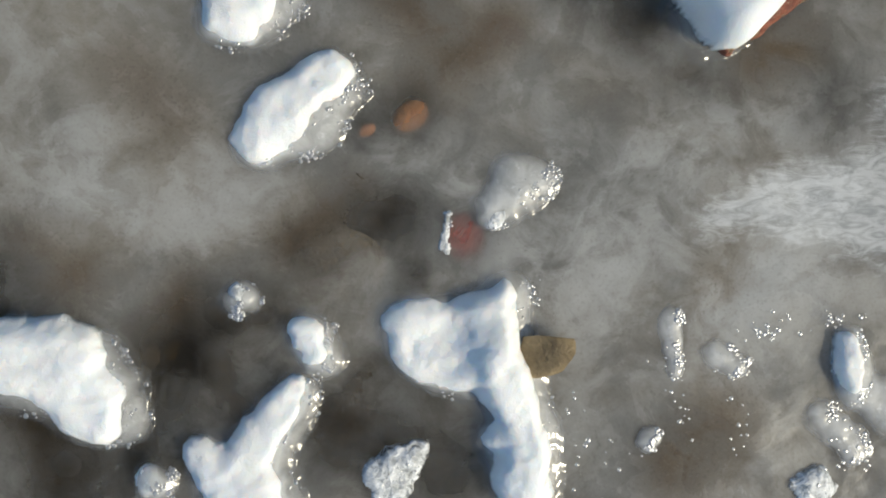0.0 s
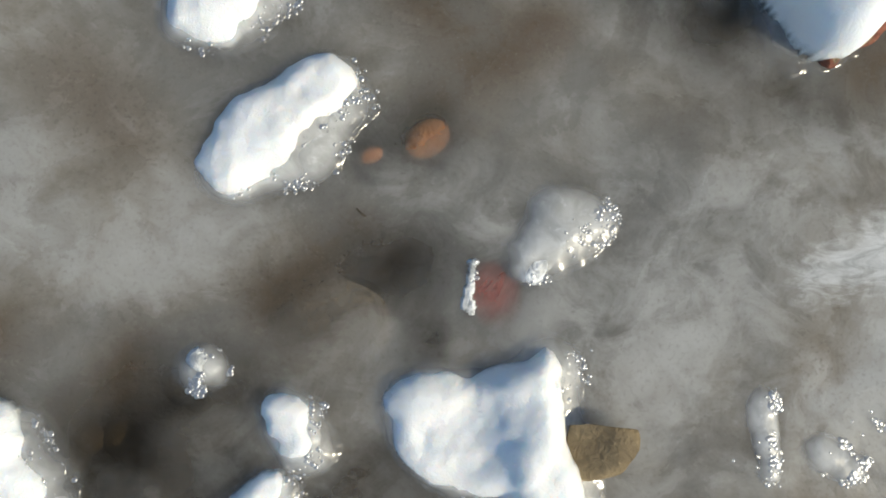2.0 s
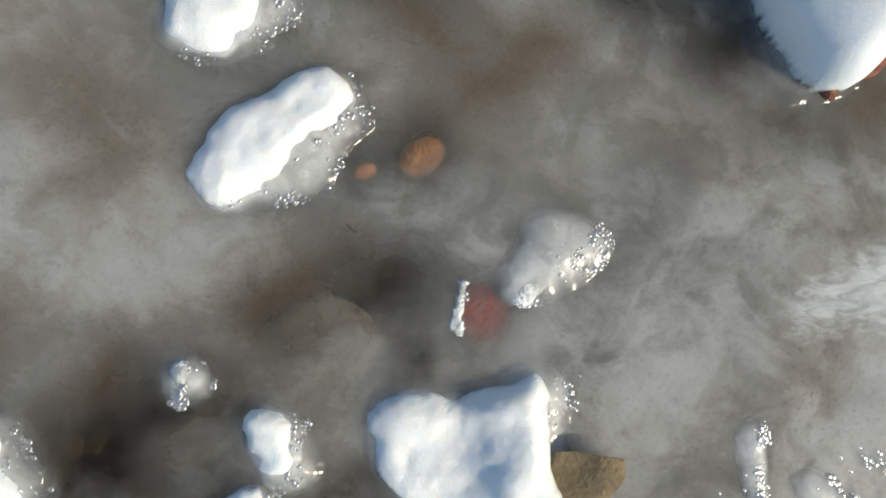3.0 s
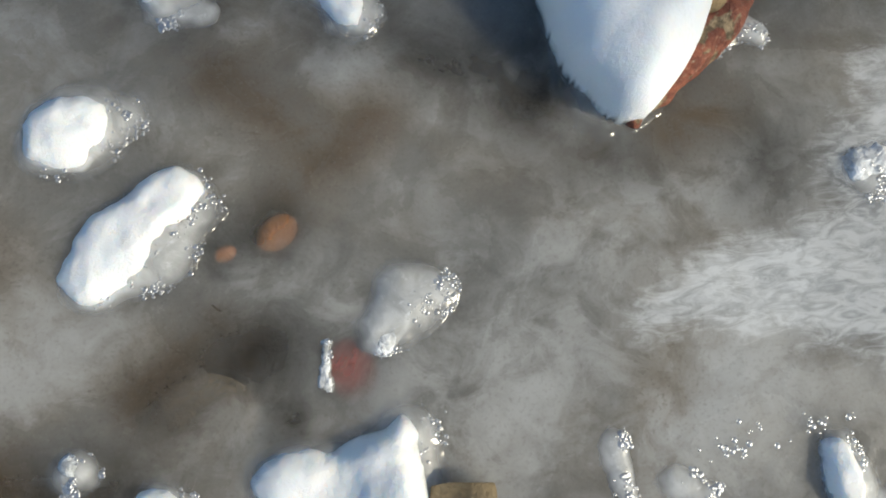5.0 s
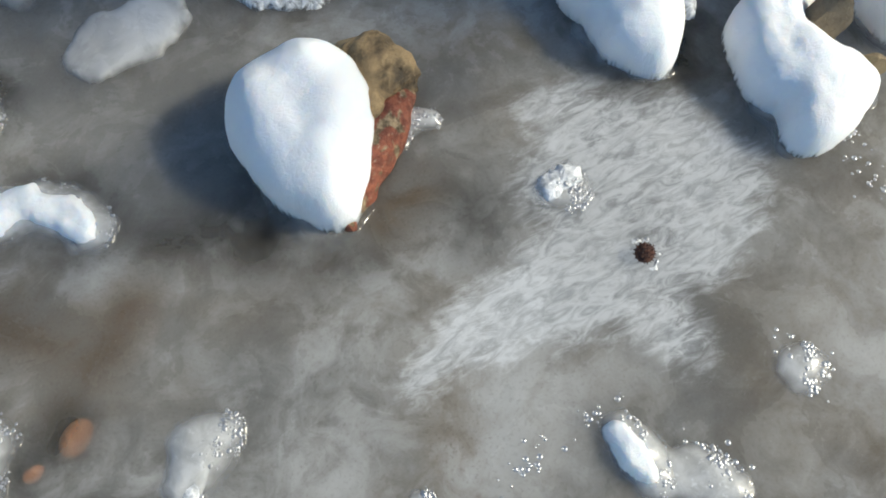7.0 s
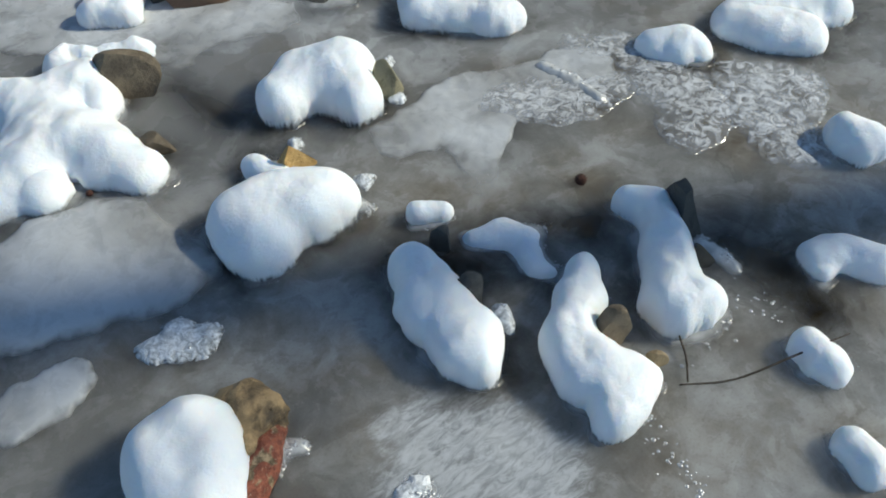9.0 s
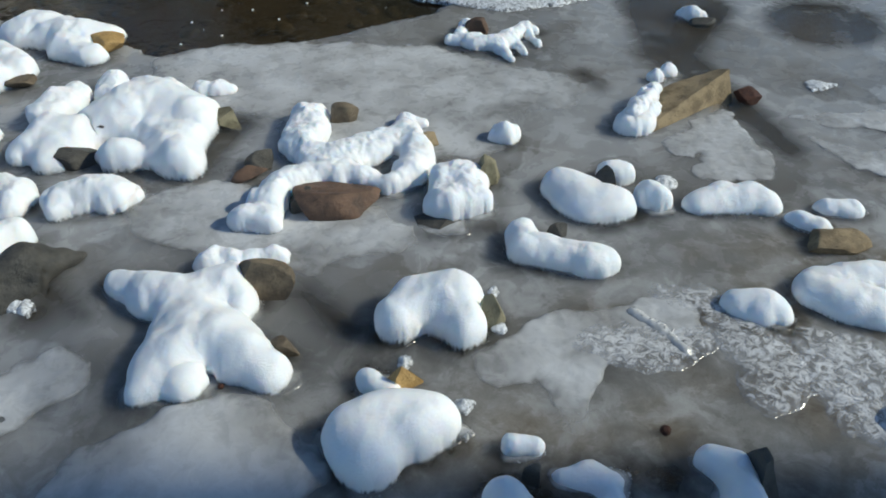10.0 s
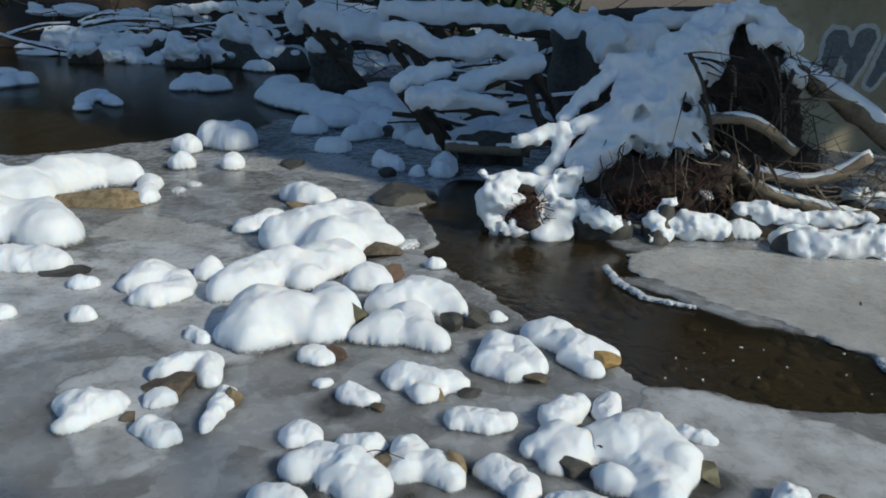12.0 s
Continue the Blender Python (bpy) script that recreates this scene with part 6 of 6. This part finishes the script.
snow_log([(-1.87, 12.0, 1.62, 0.153), (-1.07, 12.0, 1.6, 0.176), (-0.64, 12.0, 1.63, 0.164), (-0.2, 12.0, 1.57, 0.187), (0.71, 12.0, 1.48, 0.175)], "far snow-covered log across the creek")
snow_log([(1.83, 11.2, 1.65, 0.092), (2.19, 11.2, 1.67, 0.101), (2.6, 11.2, 1.64, 0.101)], "sawn far log with flat snow on top")
snow_bank([[(0.82, 10.6, 1.52, 0.194), (1.12, 10.6, 1.51, 0.229), (1.51, 10.6, 1.44, 0.246), (1.82, 10.6, 1.35, 0.211), (2.06, 10.6, 1.29, 0.123)], [(1.29, 10.3, 1.31, 0.206), (1.7, 10.3, 1.27, 0.154)]], "big snow-covered boulder behind the debris")
snow_log([(-3.27, 13.0, 1.40, 0.2), (-2.69, 13.0, 1.37, 0.24), (-2.01, 13.0, 1.35, 0.22), (-1.58, 13.0, 1.24, 0.16)], "deep snow over a big fallen trunk across the creek")
snow_log([(-1.52, 9.7, 1.41, 0.116), (-1.25, 9.7, 1.43, 0.115), (-1.0, 9.7, 1.26, 0.116), (-0.72, 9.7, 1.25, 0.132), (-0.44, 9.7, 1.24, 0.115), (-0.28, 9.7, 1.31, 0.123), (-0.04, 9.7, 1.26, 0.123), (0.24, 9.7, 1.22, 0.115)], "crooked log under thick wavy snow")
snow_log([(-1.02, 8.9, 0.75, 0.102), (-0.75, 8.9, 0.81, 0.112), (-0.45, 8.9, 0.89, 0.123), (-0.09, 8.9, 1.04, 0.110), (0.29, 8.9, 1.19, 0.120)], "snow-covered limb slanting over the creek")
snow_log([(-1.3, 9.1, 0.83, 0.103), (-1.08, 9.1, 0.91, 0.126), (-0.78, 9.1, 1.03, 0.091)], "snow-covered branch over the debris")
snow_log([(-1.04, 8.5, 0.77, 0.129), (-0.62, 8.5, 0.76, 0.119), (-0.07, 8.5, 0.7, 0.086)], "low snow-covered branch over dark water")
dark_rock([[(-0.45, 8.6, 0.22, 0.1), (-0.2, 8.6, 0.28, 0.12), (0.1, 8.6, 0.24, 0.1)]], "dark wet rock arching under the snow")
snow_bank([[(-12.10, 20.07, 0.29, 0.268), (-11.32, 20.07, 0.40, 0.286), (-10.45, 20.07, 0.38, 0.285), (-9.12, 20.07, 0.50, 0.203)], [(-11.94, 20.07, 0.38, 0.246), (-11.69, 20.07, 0.54, 0.184)], [(-10.04, 20.07, 0.57, 0.182), (-9.99, 20.07, 0.30, 0.163)]], "snow piled along the far shore")
snow_bank([[(-10.13, 18.82, 0.13, 0.174), (-9.49, 18.82, 0.04, 0.174), (-8.60, 18.82, 0.04, 0.173), (-7.74, 18.82, 0.03, 0.154)], [(-9.78, 18.82, 0.14, 0.193), (-9.20, 18.82, 0.03, 0.135)]], "snow-covered log at the far shore")
snow_bank([[(-6.90, 18.82, 0.84, 0.264), (-6.40, 18.82, 0.62, 0.321), (-5.84, 18.82, 0.28, 0.284)], [(-6.98, 18.82, 0.55, 0.265), (-7.43, 18.82, 0.30, 0.171), (-5.99, 18.82, 0.25, 0.190), (-5.27, 18.82, 0.30, 0.170)]], "snow piled along the far shore")
snow_bank([[(-8.17, 18.20, 0.35, 0.185), (-8.00, 18.20, 0.62, 0.165), (-7.60, 18.20, 0.30, 0.185)]], "snow-covered rocks at the far shore")
snow_bank([[(-10.59, 18.20, 0.27, 0.168), (-10.15, 18.20, 0.33, 0.149)]], "snow-covered rocks at the far shore")
snow_log([(-4.58, 17.57, 1.28, 0.260), (-4.12, 17.57, 1.34, 0.311), (-3.34, 17.57, 1.22, 0.329), (-2.57, 17.57, 1.19, 0.310), (-2.05, 17.57, 1.35, 0.275)], "thick far log under deep snow")
snow_log([(-5.34, 18.82, 1.68, 0.166), (-5.25, 18.82, 1.34, 0.168), (-5.18, 18.82, 0.88, 0.169)], "broken snowy trunk standing on the far shore")
snow_log([(-9.94, 21.32, 1.12, 0.128), (-8.79, 21.32, 1.24, 0.149), (-7.34, 21.32, 1.38, 0.169), (-6.15, 21.32, 1.35, 0.168)], "snowy limb among the far brush")
snow_log([(-7.52, 21.32, 1.22, 0.147), (-6.89, 21.32, 0.94, 0.169), (-6.42, 21.32, 0.68, 0.149)], "snowy limb among the far brush")
snow_log([(-14.24, 22.57, 1.17, 0.136), (-13.92, 22.57, 0.99, 0.182), (-13.68, 22.57, 0.77, 0.138)], "snowy limb among the far brush")
snow_log([(-11.43, 21.32, 0.98, 0.107), (-10.43, 21.32, 1.05, 0.129), (-9.45, 21.32, 1.00, 0.085)], "snowy limb among the far brush")
snow_bank([[(0.72, 5.95, 0.19, 0.062), (0.95, 5.95, 0.11, 0.076), (1.05, 5.95, 0.12, 0.043)]], "lumpy sunlit snow at the foot of the bank")
snow_bank([[(1.38, 6.05, 0.29, 0.062), (1.32, 6.05, 0.13, 0.091), (1.56, 6.05, 0.11, 0.091), (1.86, 6.05, 0.1, 0.081)], [(1.27, 5.85, 0.02, 0.056), (1.45, 6.05, 0.08, 0.067)]], "lumpy sunlit snow at the foot of the bank")
snow_bank([[(1.72, 6.4, 0.38, 0.049), (1.79, 6.4, 0.3, 0.045)]], "small lump of snow under the roots")
snow_bank([[(2.04, 6.25, 0.22, 0.058), (2.26, 6.25, 0.2, 0.078), (2.54, 6.25, 0.16, 0.063), (2.87, 6.25, 0.17, 0.063), (3.13, 6.25, 0.2, 0.058)]], "lumpy sunlit snow along the bank")
snow_bank([[(2.37, 5.8, 0.08, 0.091), (2.52, 5.8, 0.09, 0.114), (2.71, 5.8, 0.1, 0.127), (3.05, 5.8, 0.1, 0.127), (3.4, 5.8, 0.1, 0.117)]], "smooth thick snow over a low log at the ice edge")
snow_bank([[(3.14, 6.7, 0.29, 0.066), (3.45, 6.7, 0.27, 0.076), (3.71, 6.7, 0.24, 0.061)]], "lumpy snow on the bank below the wall")
snow_bank([[(3.47, 5.85, 0.08, 0.109), (3.95, 5.85, 0.08, 0.118), (4.55, 5.85, 0.08, 0.108)]], "smooth thick snow along the ice edge")
snow_bank([[(3.39, 6.3, 0.19, 0.058), (3.72, 6.3, 0.17, 0.068), (4.18, 6.3, 0.17, 0.062)]], "lumpy sunlit snow along the bank")
snow_bank([[(-3.4, 13.5, 0.93, 0.135), (-3.09, 13.5, 1.0, 0.162), (-2.89, 13.5, 0.89, 0.122)]], "snow-covered rock at the far shore")
snow_bank([[(0.03, 5.93, 0.04, 0.057), (0.19, 5.93, 0.01, 0.053), (0.31, 5.93, 0.03, 0.057)], [(0.09, 5.93, 0.09, 0.043)]], "lumps of snow at the foot of the roots")
rng = random.Random(17)
for n in range(26):
    x, y = rng.uniform(-2.6, 0.6), rng.uniform(10.2, 14.5)
    snow_rock(rng.uniform(0.12, 0.3), [[(x, y, rng.uniform(0.16, 0.34)), (x + rng.uniform(0.2, 0.5), y + rng.uniform(-0.2, 0.2), rng.uniform(0.14, 0.3)), (x + rng.uniform(0.5, 0.9), y + rng.uniform(-0.2, 0.2), rng.uniform(0.1, 0.24))]], label="snow-covered rock among the creek debris")
rng = random.Random(31)
for n in range(16):
    x, y = rng.uniform(-1.6, 1.2), rng.uniform(9.4, 13.0)
    a, far, z = rng.uniform(-0.6, 0.7), rng.uniform(0.5, 1.6), rng.uniform(0.1, 0.35) + max(0, (y - 9) * 0.15)
    r = rng.uniform(0.02, 0.05)
    log([(x, y, z), (x + 0.5 * far, y + 0.1, z + 0.5 * far * a * 0.5 + 0.05), (x + far, y + 0.2, max(0.05, z + far * a * 0.5))], [r, r, 0.6 * r], "snowy dead branch in the debris", 0.95, BARK, 200 + n)
for n in range(46):
    x, y = rng.uniform(-14.0, -2.0), rng.uniform(19.0, 24.0)
    a, far, z = rng.uniform(-0.7, 0.7), rng.uniform(0.7, 2.4), rng.uniform(0.1, 0.9)
    r = rng.uniform(0.03, 0.07)
    log([(x, y, z), (x + 0.5 * far, y + 0.1, z + 0.25 * far * a + 0.08), (x + far, y + 0.2, max(0.05, z + far * a * 0.5))], [r, r, 0.6 * r], "snowy dead branch on the far bank", rng.choice((0, 0.95, 1.0)), BARK, 300 + n)

# ---- banks ----
def bank(name, chains, height, material, label, rough=0.3):
    mesh = mound_mesh(name, height, chains, material, rough=rough, steep=1.6, lumps=0.4, res=0.09)
    return tagged(new(name, mesh), label, "ground", kind="structure")


bank("bank_earth", [[(1.6, 7.6, 0.5), (3.0, 6.95, 0.75), (4.6, 7.0, 1.1), (7.0, 7.4, 1.8)]], 0.3, SOIL, "dark bare earth of the bank under the roots")
bank("bank_far", [[(1.6, 16.6, 2.4), (4.5, 16.2, 3.0), (9.0, 15.5, 3.6)]], 2.3, SOIL, "dark far bank of earth and leaves")
bank("bank_upstream", [[(-24.0, 29.0, 5.0), (-13.0, 26.5, 4.2), (-3.5, 25.5, 3.6)]], 2.8, SOIL, "dark wooded bank upstream")
rng = random.Random(5)
for n in range(18):
    x = rng.uniform(1.7, 5.6)
    y = 5.95 + 0.1 * x + rng.uniform(-0.2, 0.6)
    snow_rock(rng.uniform(0.06, 0.14), [[(x, y, rng.uniform(0.07, 0.16)), (x + rng.uniform(0.1, 0.3), y + rng.uniform(-0.05, 0.1), rng.uniform(0.06, 0.14))]], label="lumpy snow on the bank below the roots")
for n in range(12):
    x, y = rng.uniform(-1.4, 0.9), rng.uniform(9.6, 12.0)
    snow_rock(rng.uniform(0.08, 0.25), [[(x, y, rng.uniform(0.08, 0.2)), (x + rng.uniform(0.1, 0.3), y + rng.uniform(-0.2, 0.2), rng.uniform(0.06, 0.2)), (x + rng.uniform(0.2, 0.5), y + rng.uniform(-0.2, 0.2), rng.uniform(0.05, 0.15))]], label="snow-covered rock among the creek debris")
for n in range(56):
    x, y = rng.uniform(-14.0, -2.0), rng.uniform(19.5, 23.5)
    snow_rock(rng.uniform(0.08, 0.3), [[(x, y, rng.uniform(0.12, 0.35)), (x + rng.uniform(0.2, 0.6), y + rng.uniform(-0.3, 0.4), rng.uniform(0.1, 0.35)), (x + rng.uniform(0.5, 1.1), y + rng.uniform(-0.3, 0.3), rng.uniform(0.08, 0.25))]], label="snow-covered rock at the far bank")
for n in range(16):
    x, y = rng.uniform(-14.0, -2.5), rng.uniform(20.5, 24.0)
    pillow = new("snow_pillow", lump_mesh("snow_pillow", (x, y, rng.uniform(0.1, 0.2) + (y - 19.5) * 0.35), (rng.uniform(0.2, 0.8), 0.3, rng.uniform(0.1, 0.2)), SNOW, 700 + n))
    tagged(pillow, "pillow of snow on the far brushy bank", "snow", "snow pillows")

def brush(name, count, low, high, length, r, material, seed, label):
    """A tangle of dead twigs."""
    pick = np.random.default_rng(seed)
    verts, faces = [], []
    for k in range(count):
        a = pick.uniform(low, high)
        way = pick.normal(size=3) * (1, 0.5, 0.8)
        way /= np.linalg.norm(way)
        far = length * pick.uniform(0.4, 1)
        b = a + way * far * 0.5 + pick.normal(size=3) * 0.15 * far
        c = a + way * far + pick.normal(size=3) * 0.22 * far
        side = np.cross(way, (0.3, 0.9, 0.2))
        side /= np.linalg.norm(side)
        up = np.cross(side, way)
        start = len(verts)
        for p, w in ((a, r), (b, 0.7 * r), (c, 0.25 * r)):
            for turn in (0.0, 2.09, 4.19):
                verts.append(p + w * (math.cos(turn) * side + math.sin(turn) * up))
        for ring in (0, 3):
            for n in range(3):
                faces.append((start + ring + n, start + ring + (n + 1) % 3, start + ring + 3 + (n + 1) % 3, start + ring + 3 + n))
    mesh = bpy.data.meshes.new(name)
    mesh.from_pydata([tuple(v) for v in verts], [], faces)
    mesh.materials.append(material)
    tagged(new(name, mesh), label, "brush", kind="stuff")


brush("dead_brush", 300, (-14.0, 20.0, 0.4), (-2.0, 24.5, 3.0), 1.2, 0.018, BARK, 91, "tangle of dark dead twigs on the far bank")
brush("dead_brush", 110, (-3.0, 12.0, 0.4), (2.5, 14.5, 1.8), 0.9, 0.013, BARK, 92, "tangle of dark dead twigs over the debris")
brush("root_hair", 420, (1.9, 6.5, 0.15), (2.7, 6.95, 1.45), 0.42, 0.006, SOIL, 93, "fine hanging brown roots and dead stems")
brush("root_hair", 120, (1.8, 6.3, 0.1), (3.6, 6.8, 0.6), 0.6, 0.008, PALE_WOOD, 94, "dry pale stems and sticks on the bank")
brush("root_hair", 180, (0.1, 5.88, 0.05), (0.36, 6.05, 0.32), 0.15, 0.006, HUSK, 96, "brown leaves under an arch of snow")
brush("root_hair", 200, (0.9, 6.1, 0.08), (1.9, 6.4, 0.6), 0.22, 0.006, HUSK, 95, "brown leaves and stems hanging below the snow")


# ---- concrete wall with graffiti ----
def block(name, low, high, material, chips=0.012):
    bm = bmesh.new()
    bmesh.ops.create_cube(bm, size=1)
    for v in bm.verts:
        v.co = Vector([low[k] + (v.co[k] + 0.5) * (high[k] - low[k]) for k in range(3)])
    bmesh.ops.bevel(bm, geom=bm.edges[:], offset=chips, segments=2, affect="EDGES")
    mesh = bpy.data.meshes.new(name)
    bm.to_mesh(mesh)
    bm.free()
    mesh.materials.append(material)
    return mesh


wall = tagged(new("wall_concrete", block("wall_concrete", (3.2, 10.6, -0.2), (6.6, 11.4, 4.2), CONCRETE, 0.03)), "weathered tan concrete abutment wall with graffiti", "wall", kind="structure")


def sprayed(name, strokes, grow, y, material, label):
    """Fat sprayed letter strokes, a thin skin of paint on the wall; strokes hold x, z and width."""
    xs, zs = np.arange(3.9, 6.4, 0.012), np.arange(0.6, 1.9, 0.012)
    gx, gz = np.meshgrid(xs, zs, indexing="ij")
    gap = spread(gx, gz, strokes, 0.15)[0] - grow + 0.02 * fractal(gx * 9, gz * 9, 4, 3)
    inside = gap < 0
    keep = inside[:-1, :-1] & inside[1:, :-1] & inside[1:, 1:] & inside[:-1, 1:]
    child(name, grid_mesh(name, xs, zs, keep, lambda x, z: (x, y + 0 * x, z), material), wall, label)


LETTER_M = [[(4.31, 1.48, 0.13), (4.28, 1.2, 0.11), (4.27, 1.02, 0.06)], [(4.36, 1.5, 0.10), (4.50, 1.22, 0.06)], [(4.68, 1.5, 0.14), (4.62, 1.2, 0.11), (4.56, 0.95, 0.06)]]
LETTER_A = [[(5.1, 1.5, 0.14), (4.98, 1.2, 0.11), (4.86, 0.93, 0.06)], [(5.1, 1.5, 0.14), (5.25, 1.2, 0.11), (5.35, 0.93, 0.06)], [(4.98, 1.12, 0.05), (5.24, 1.12, 0.05)]]
for letter in (LETTER_M, LETTER_A):
    sprayed("graffiti_outline", letter, 0.06, 10.594, WHITE_PAINT, "white sprayed outline of a fat graffiti letter")
    sprayed("graffiti_fill", letter, 0.0, 10.588, DARK_PAINT, "grey sprayed fill of a fat graffiti letter")


# ---- trees added to shade the creek and darken its far water ----
def bare_tree(x, y, tall, r, lean, seed):
    tree = new("bare_tree")
    tree.matrix_world = Matrix.Translation((x, y, 0))
    pick = random.Random(seed)
    child("trunk", tube_mesh("trunk", [(x, y, -0.1), (x + 0.3 * lean, y, tall * 0.35), (x + lean, y, tall)], [r * 1.15, r, 0.35 * r], BARK, 14, 0.04, seed), tree)
    for n in range(9):
        z = tall * pick.uniform(0.55, 0.95)
        a, far = pick.uniform(0, 6.28), pick.uniform(0.8, 1.8)
        child("limb", tube_mesh("limb", [(x + lean * z / tall, y, z), (x + far * 0.5 * math.cos(a), y + far * 0.5 * math.sin(a), z + 0.5), (x + far * math.cos(a), y + far * math.sin(a), z + 1.3)], [0.3 * r, 0.2 * r, 0.05 * r], BARK, 6, 0.08, seed + n), tree)
    return tagged(tree, "unseen bare tree that casts a shadow band over the ice", "tree", "bank trees")


def screen_tree(x, y, tall, low, r, count, seed):
    """An evergreen added to block light: a trunk and a crown of many small sprays."""
    tree = new("added_evergreen")
    tree.matrix_world = Matrix.Translation((x, y, 0))
    child("trunk", tube_mesh("trunk", [(x, y, -0.1), (x, y, tall * 0.5), (x, y, tall)], [0.2, 0.15, 0.03], BARK, 10, 0.05, seed), tree)
    pick = np.random.default_rng(seed)
    up = pick.uniform(0, 1, count) ** 1.3
    far = r * (1 - up) ** 0.7 * np.sqrt(pick.uniform(0.05, 1, count))
    turn = pick.uniform(0, 6.28, count)
    mid = np.stack([x + far * np.cos(turn), y + far * np.sin(turn), low + up * (tall - low) - 0.25 * far], -1)
    a, b = pick.normal(size=(count, 3)) * 0.25, pick.normal(size=(count, 3)) * 0.13
    verts = np.stack([mid - a, mid + b, mid + a, mid - b], 1).reshape(-1, 3)
    mesh = bpy.data.meshes.new("crown")
    mesh.from_pydata(verts.tolist(), [], np.arange(4 * count).reshape(-1, 4).tolist())
    mesh.materials.append(NEEDLES)
    child("crown", mesh, tree, "dark green needle sprays")
    return tagged(tree, "dark evergreen added to block sun and sky", "tree", "bank trees")


# out of view; stands where its trunk throws the shadow band on the ice
bare_tree(9.0, -3.33, 11.0, 0.15, 0.1, 71)
# unseen crowns, placed so that the roots and far shore lie in shade
screen_tree(8.7, 6.0, 20.0, 6.5, 3.1, 8500, 72)
screen_tree(14.0, 5.6, 25.0, 9.0, 4.2, 320, 80)
screen_tree(9.6, 8.4, 21.0, 5.5, 3.0, 1300, 79)
screen_tree(8.9, 11.2, 20.0, 5.5, 3.2, 2200, 73)
screen_tree(7.5, 15.5, 20.0, 3.0, 3.2, 2200, 74)
# added so that the water upstream reflects something dark
screen_tree(-15.0, 27.0, 16.0, 1.5, 4.5, 5000, 76)
screen_tree(-8.0, 28.0, 17.0, 1.5, 4.5, 5000, 77)
screen_tree(-1.5, 25.0, 16.0, 1.5, 4.0, 1600, 78)


# ---- drops of clear ice ----
def ice_beads():
    bm = bmesh.new()
    bmesh.ops.create_icosphere(bm, subdivisions=2, radius=1)
    unit, tris = np.array([v.co for v in bm.verts]), np.array([[v.index for v in f.verts] for f in bm.faces])
    bm.free()
    places = np.array(BEADS)
    verts = (unit[None] * places[:, None, 3:] * (1, 1, 0.42) + places[:, None, :3]).reshape(-1, 3)
    faces = (tris[None] + len(unit) * np.arange(len(places))[:, None, None]).reshape(-1, 3)
    mesh = bpy.data.meshes.new("ice_beads")
    mesh.from_pydata(verts.tolist(), [], faces.tolist())
    mesh.polygons.foreach_set("use_smooth", np.ones(len(faces), bool))
    mesh.materials.append(make_beads())
    tagged(new("ice_beads", mesh), "tiny glinting beads of clear ice round the snow", "ice", kind="stuff")


ice_beads()
# the ice comes last, since its wet, painted-shade margins follow everything that stands in it
tagged(new("ice_sheet", ice_sheet()), "cloudy grey creek ice with milky swirls and brown stains", "ice", kind="structure")
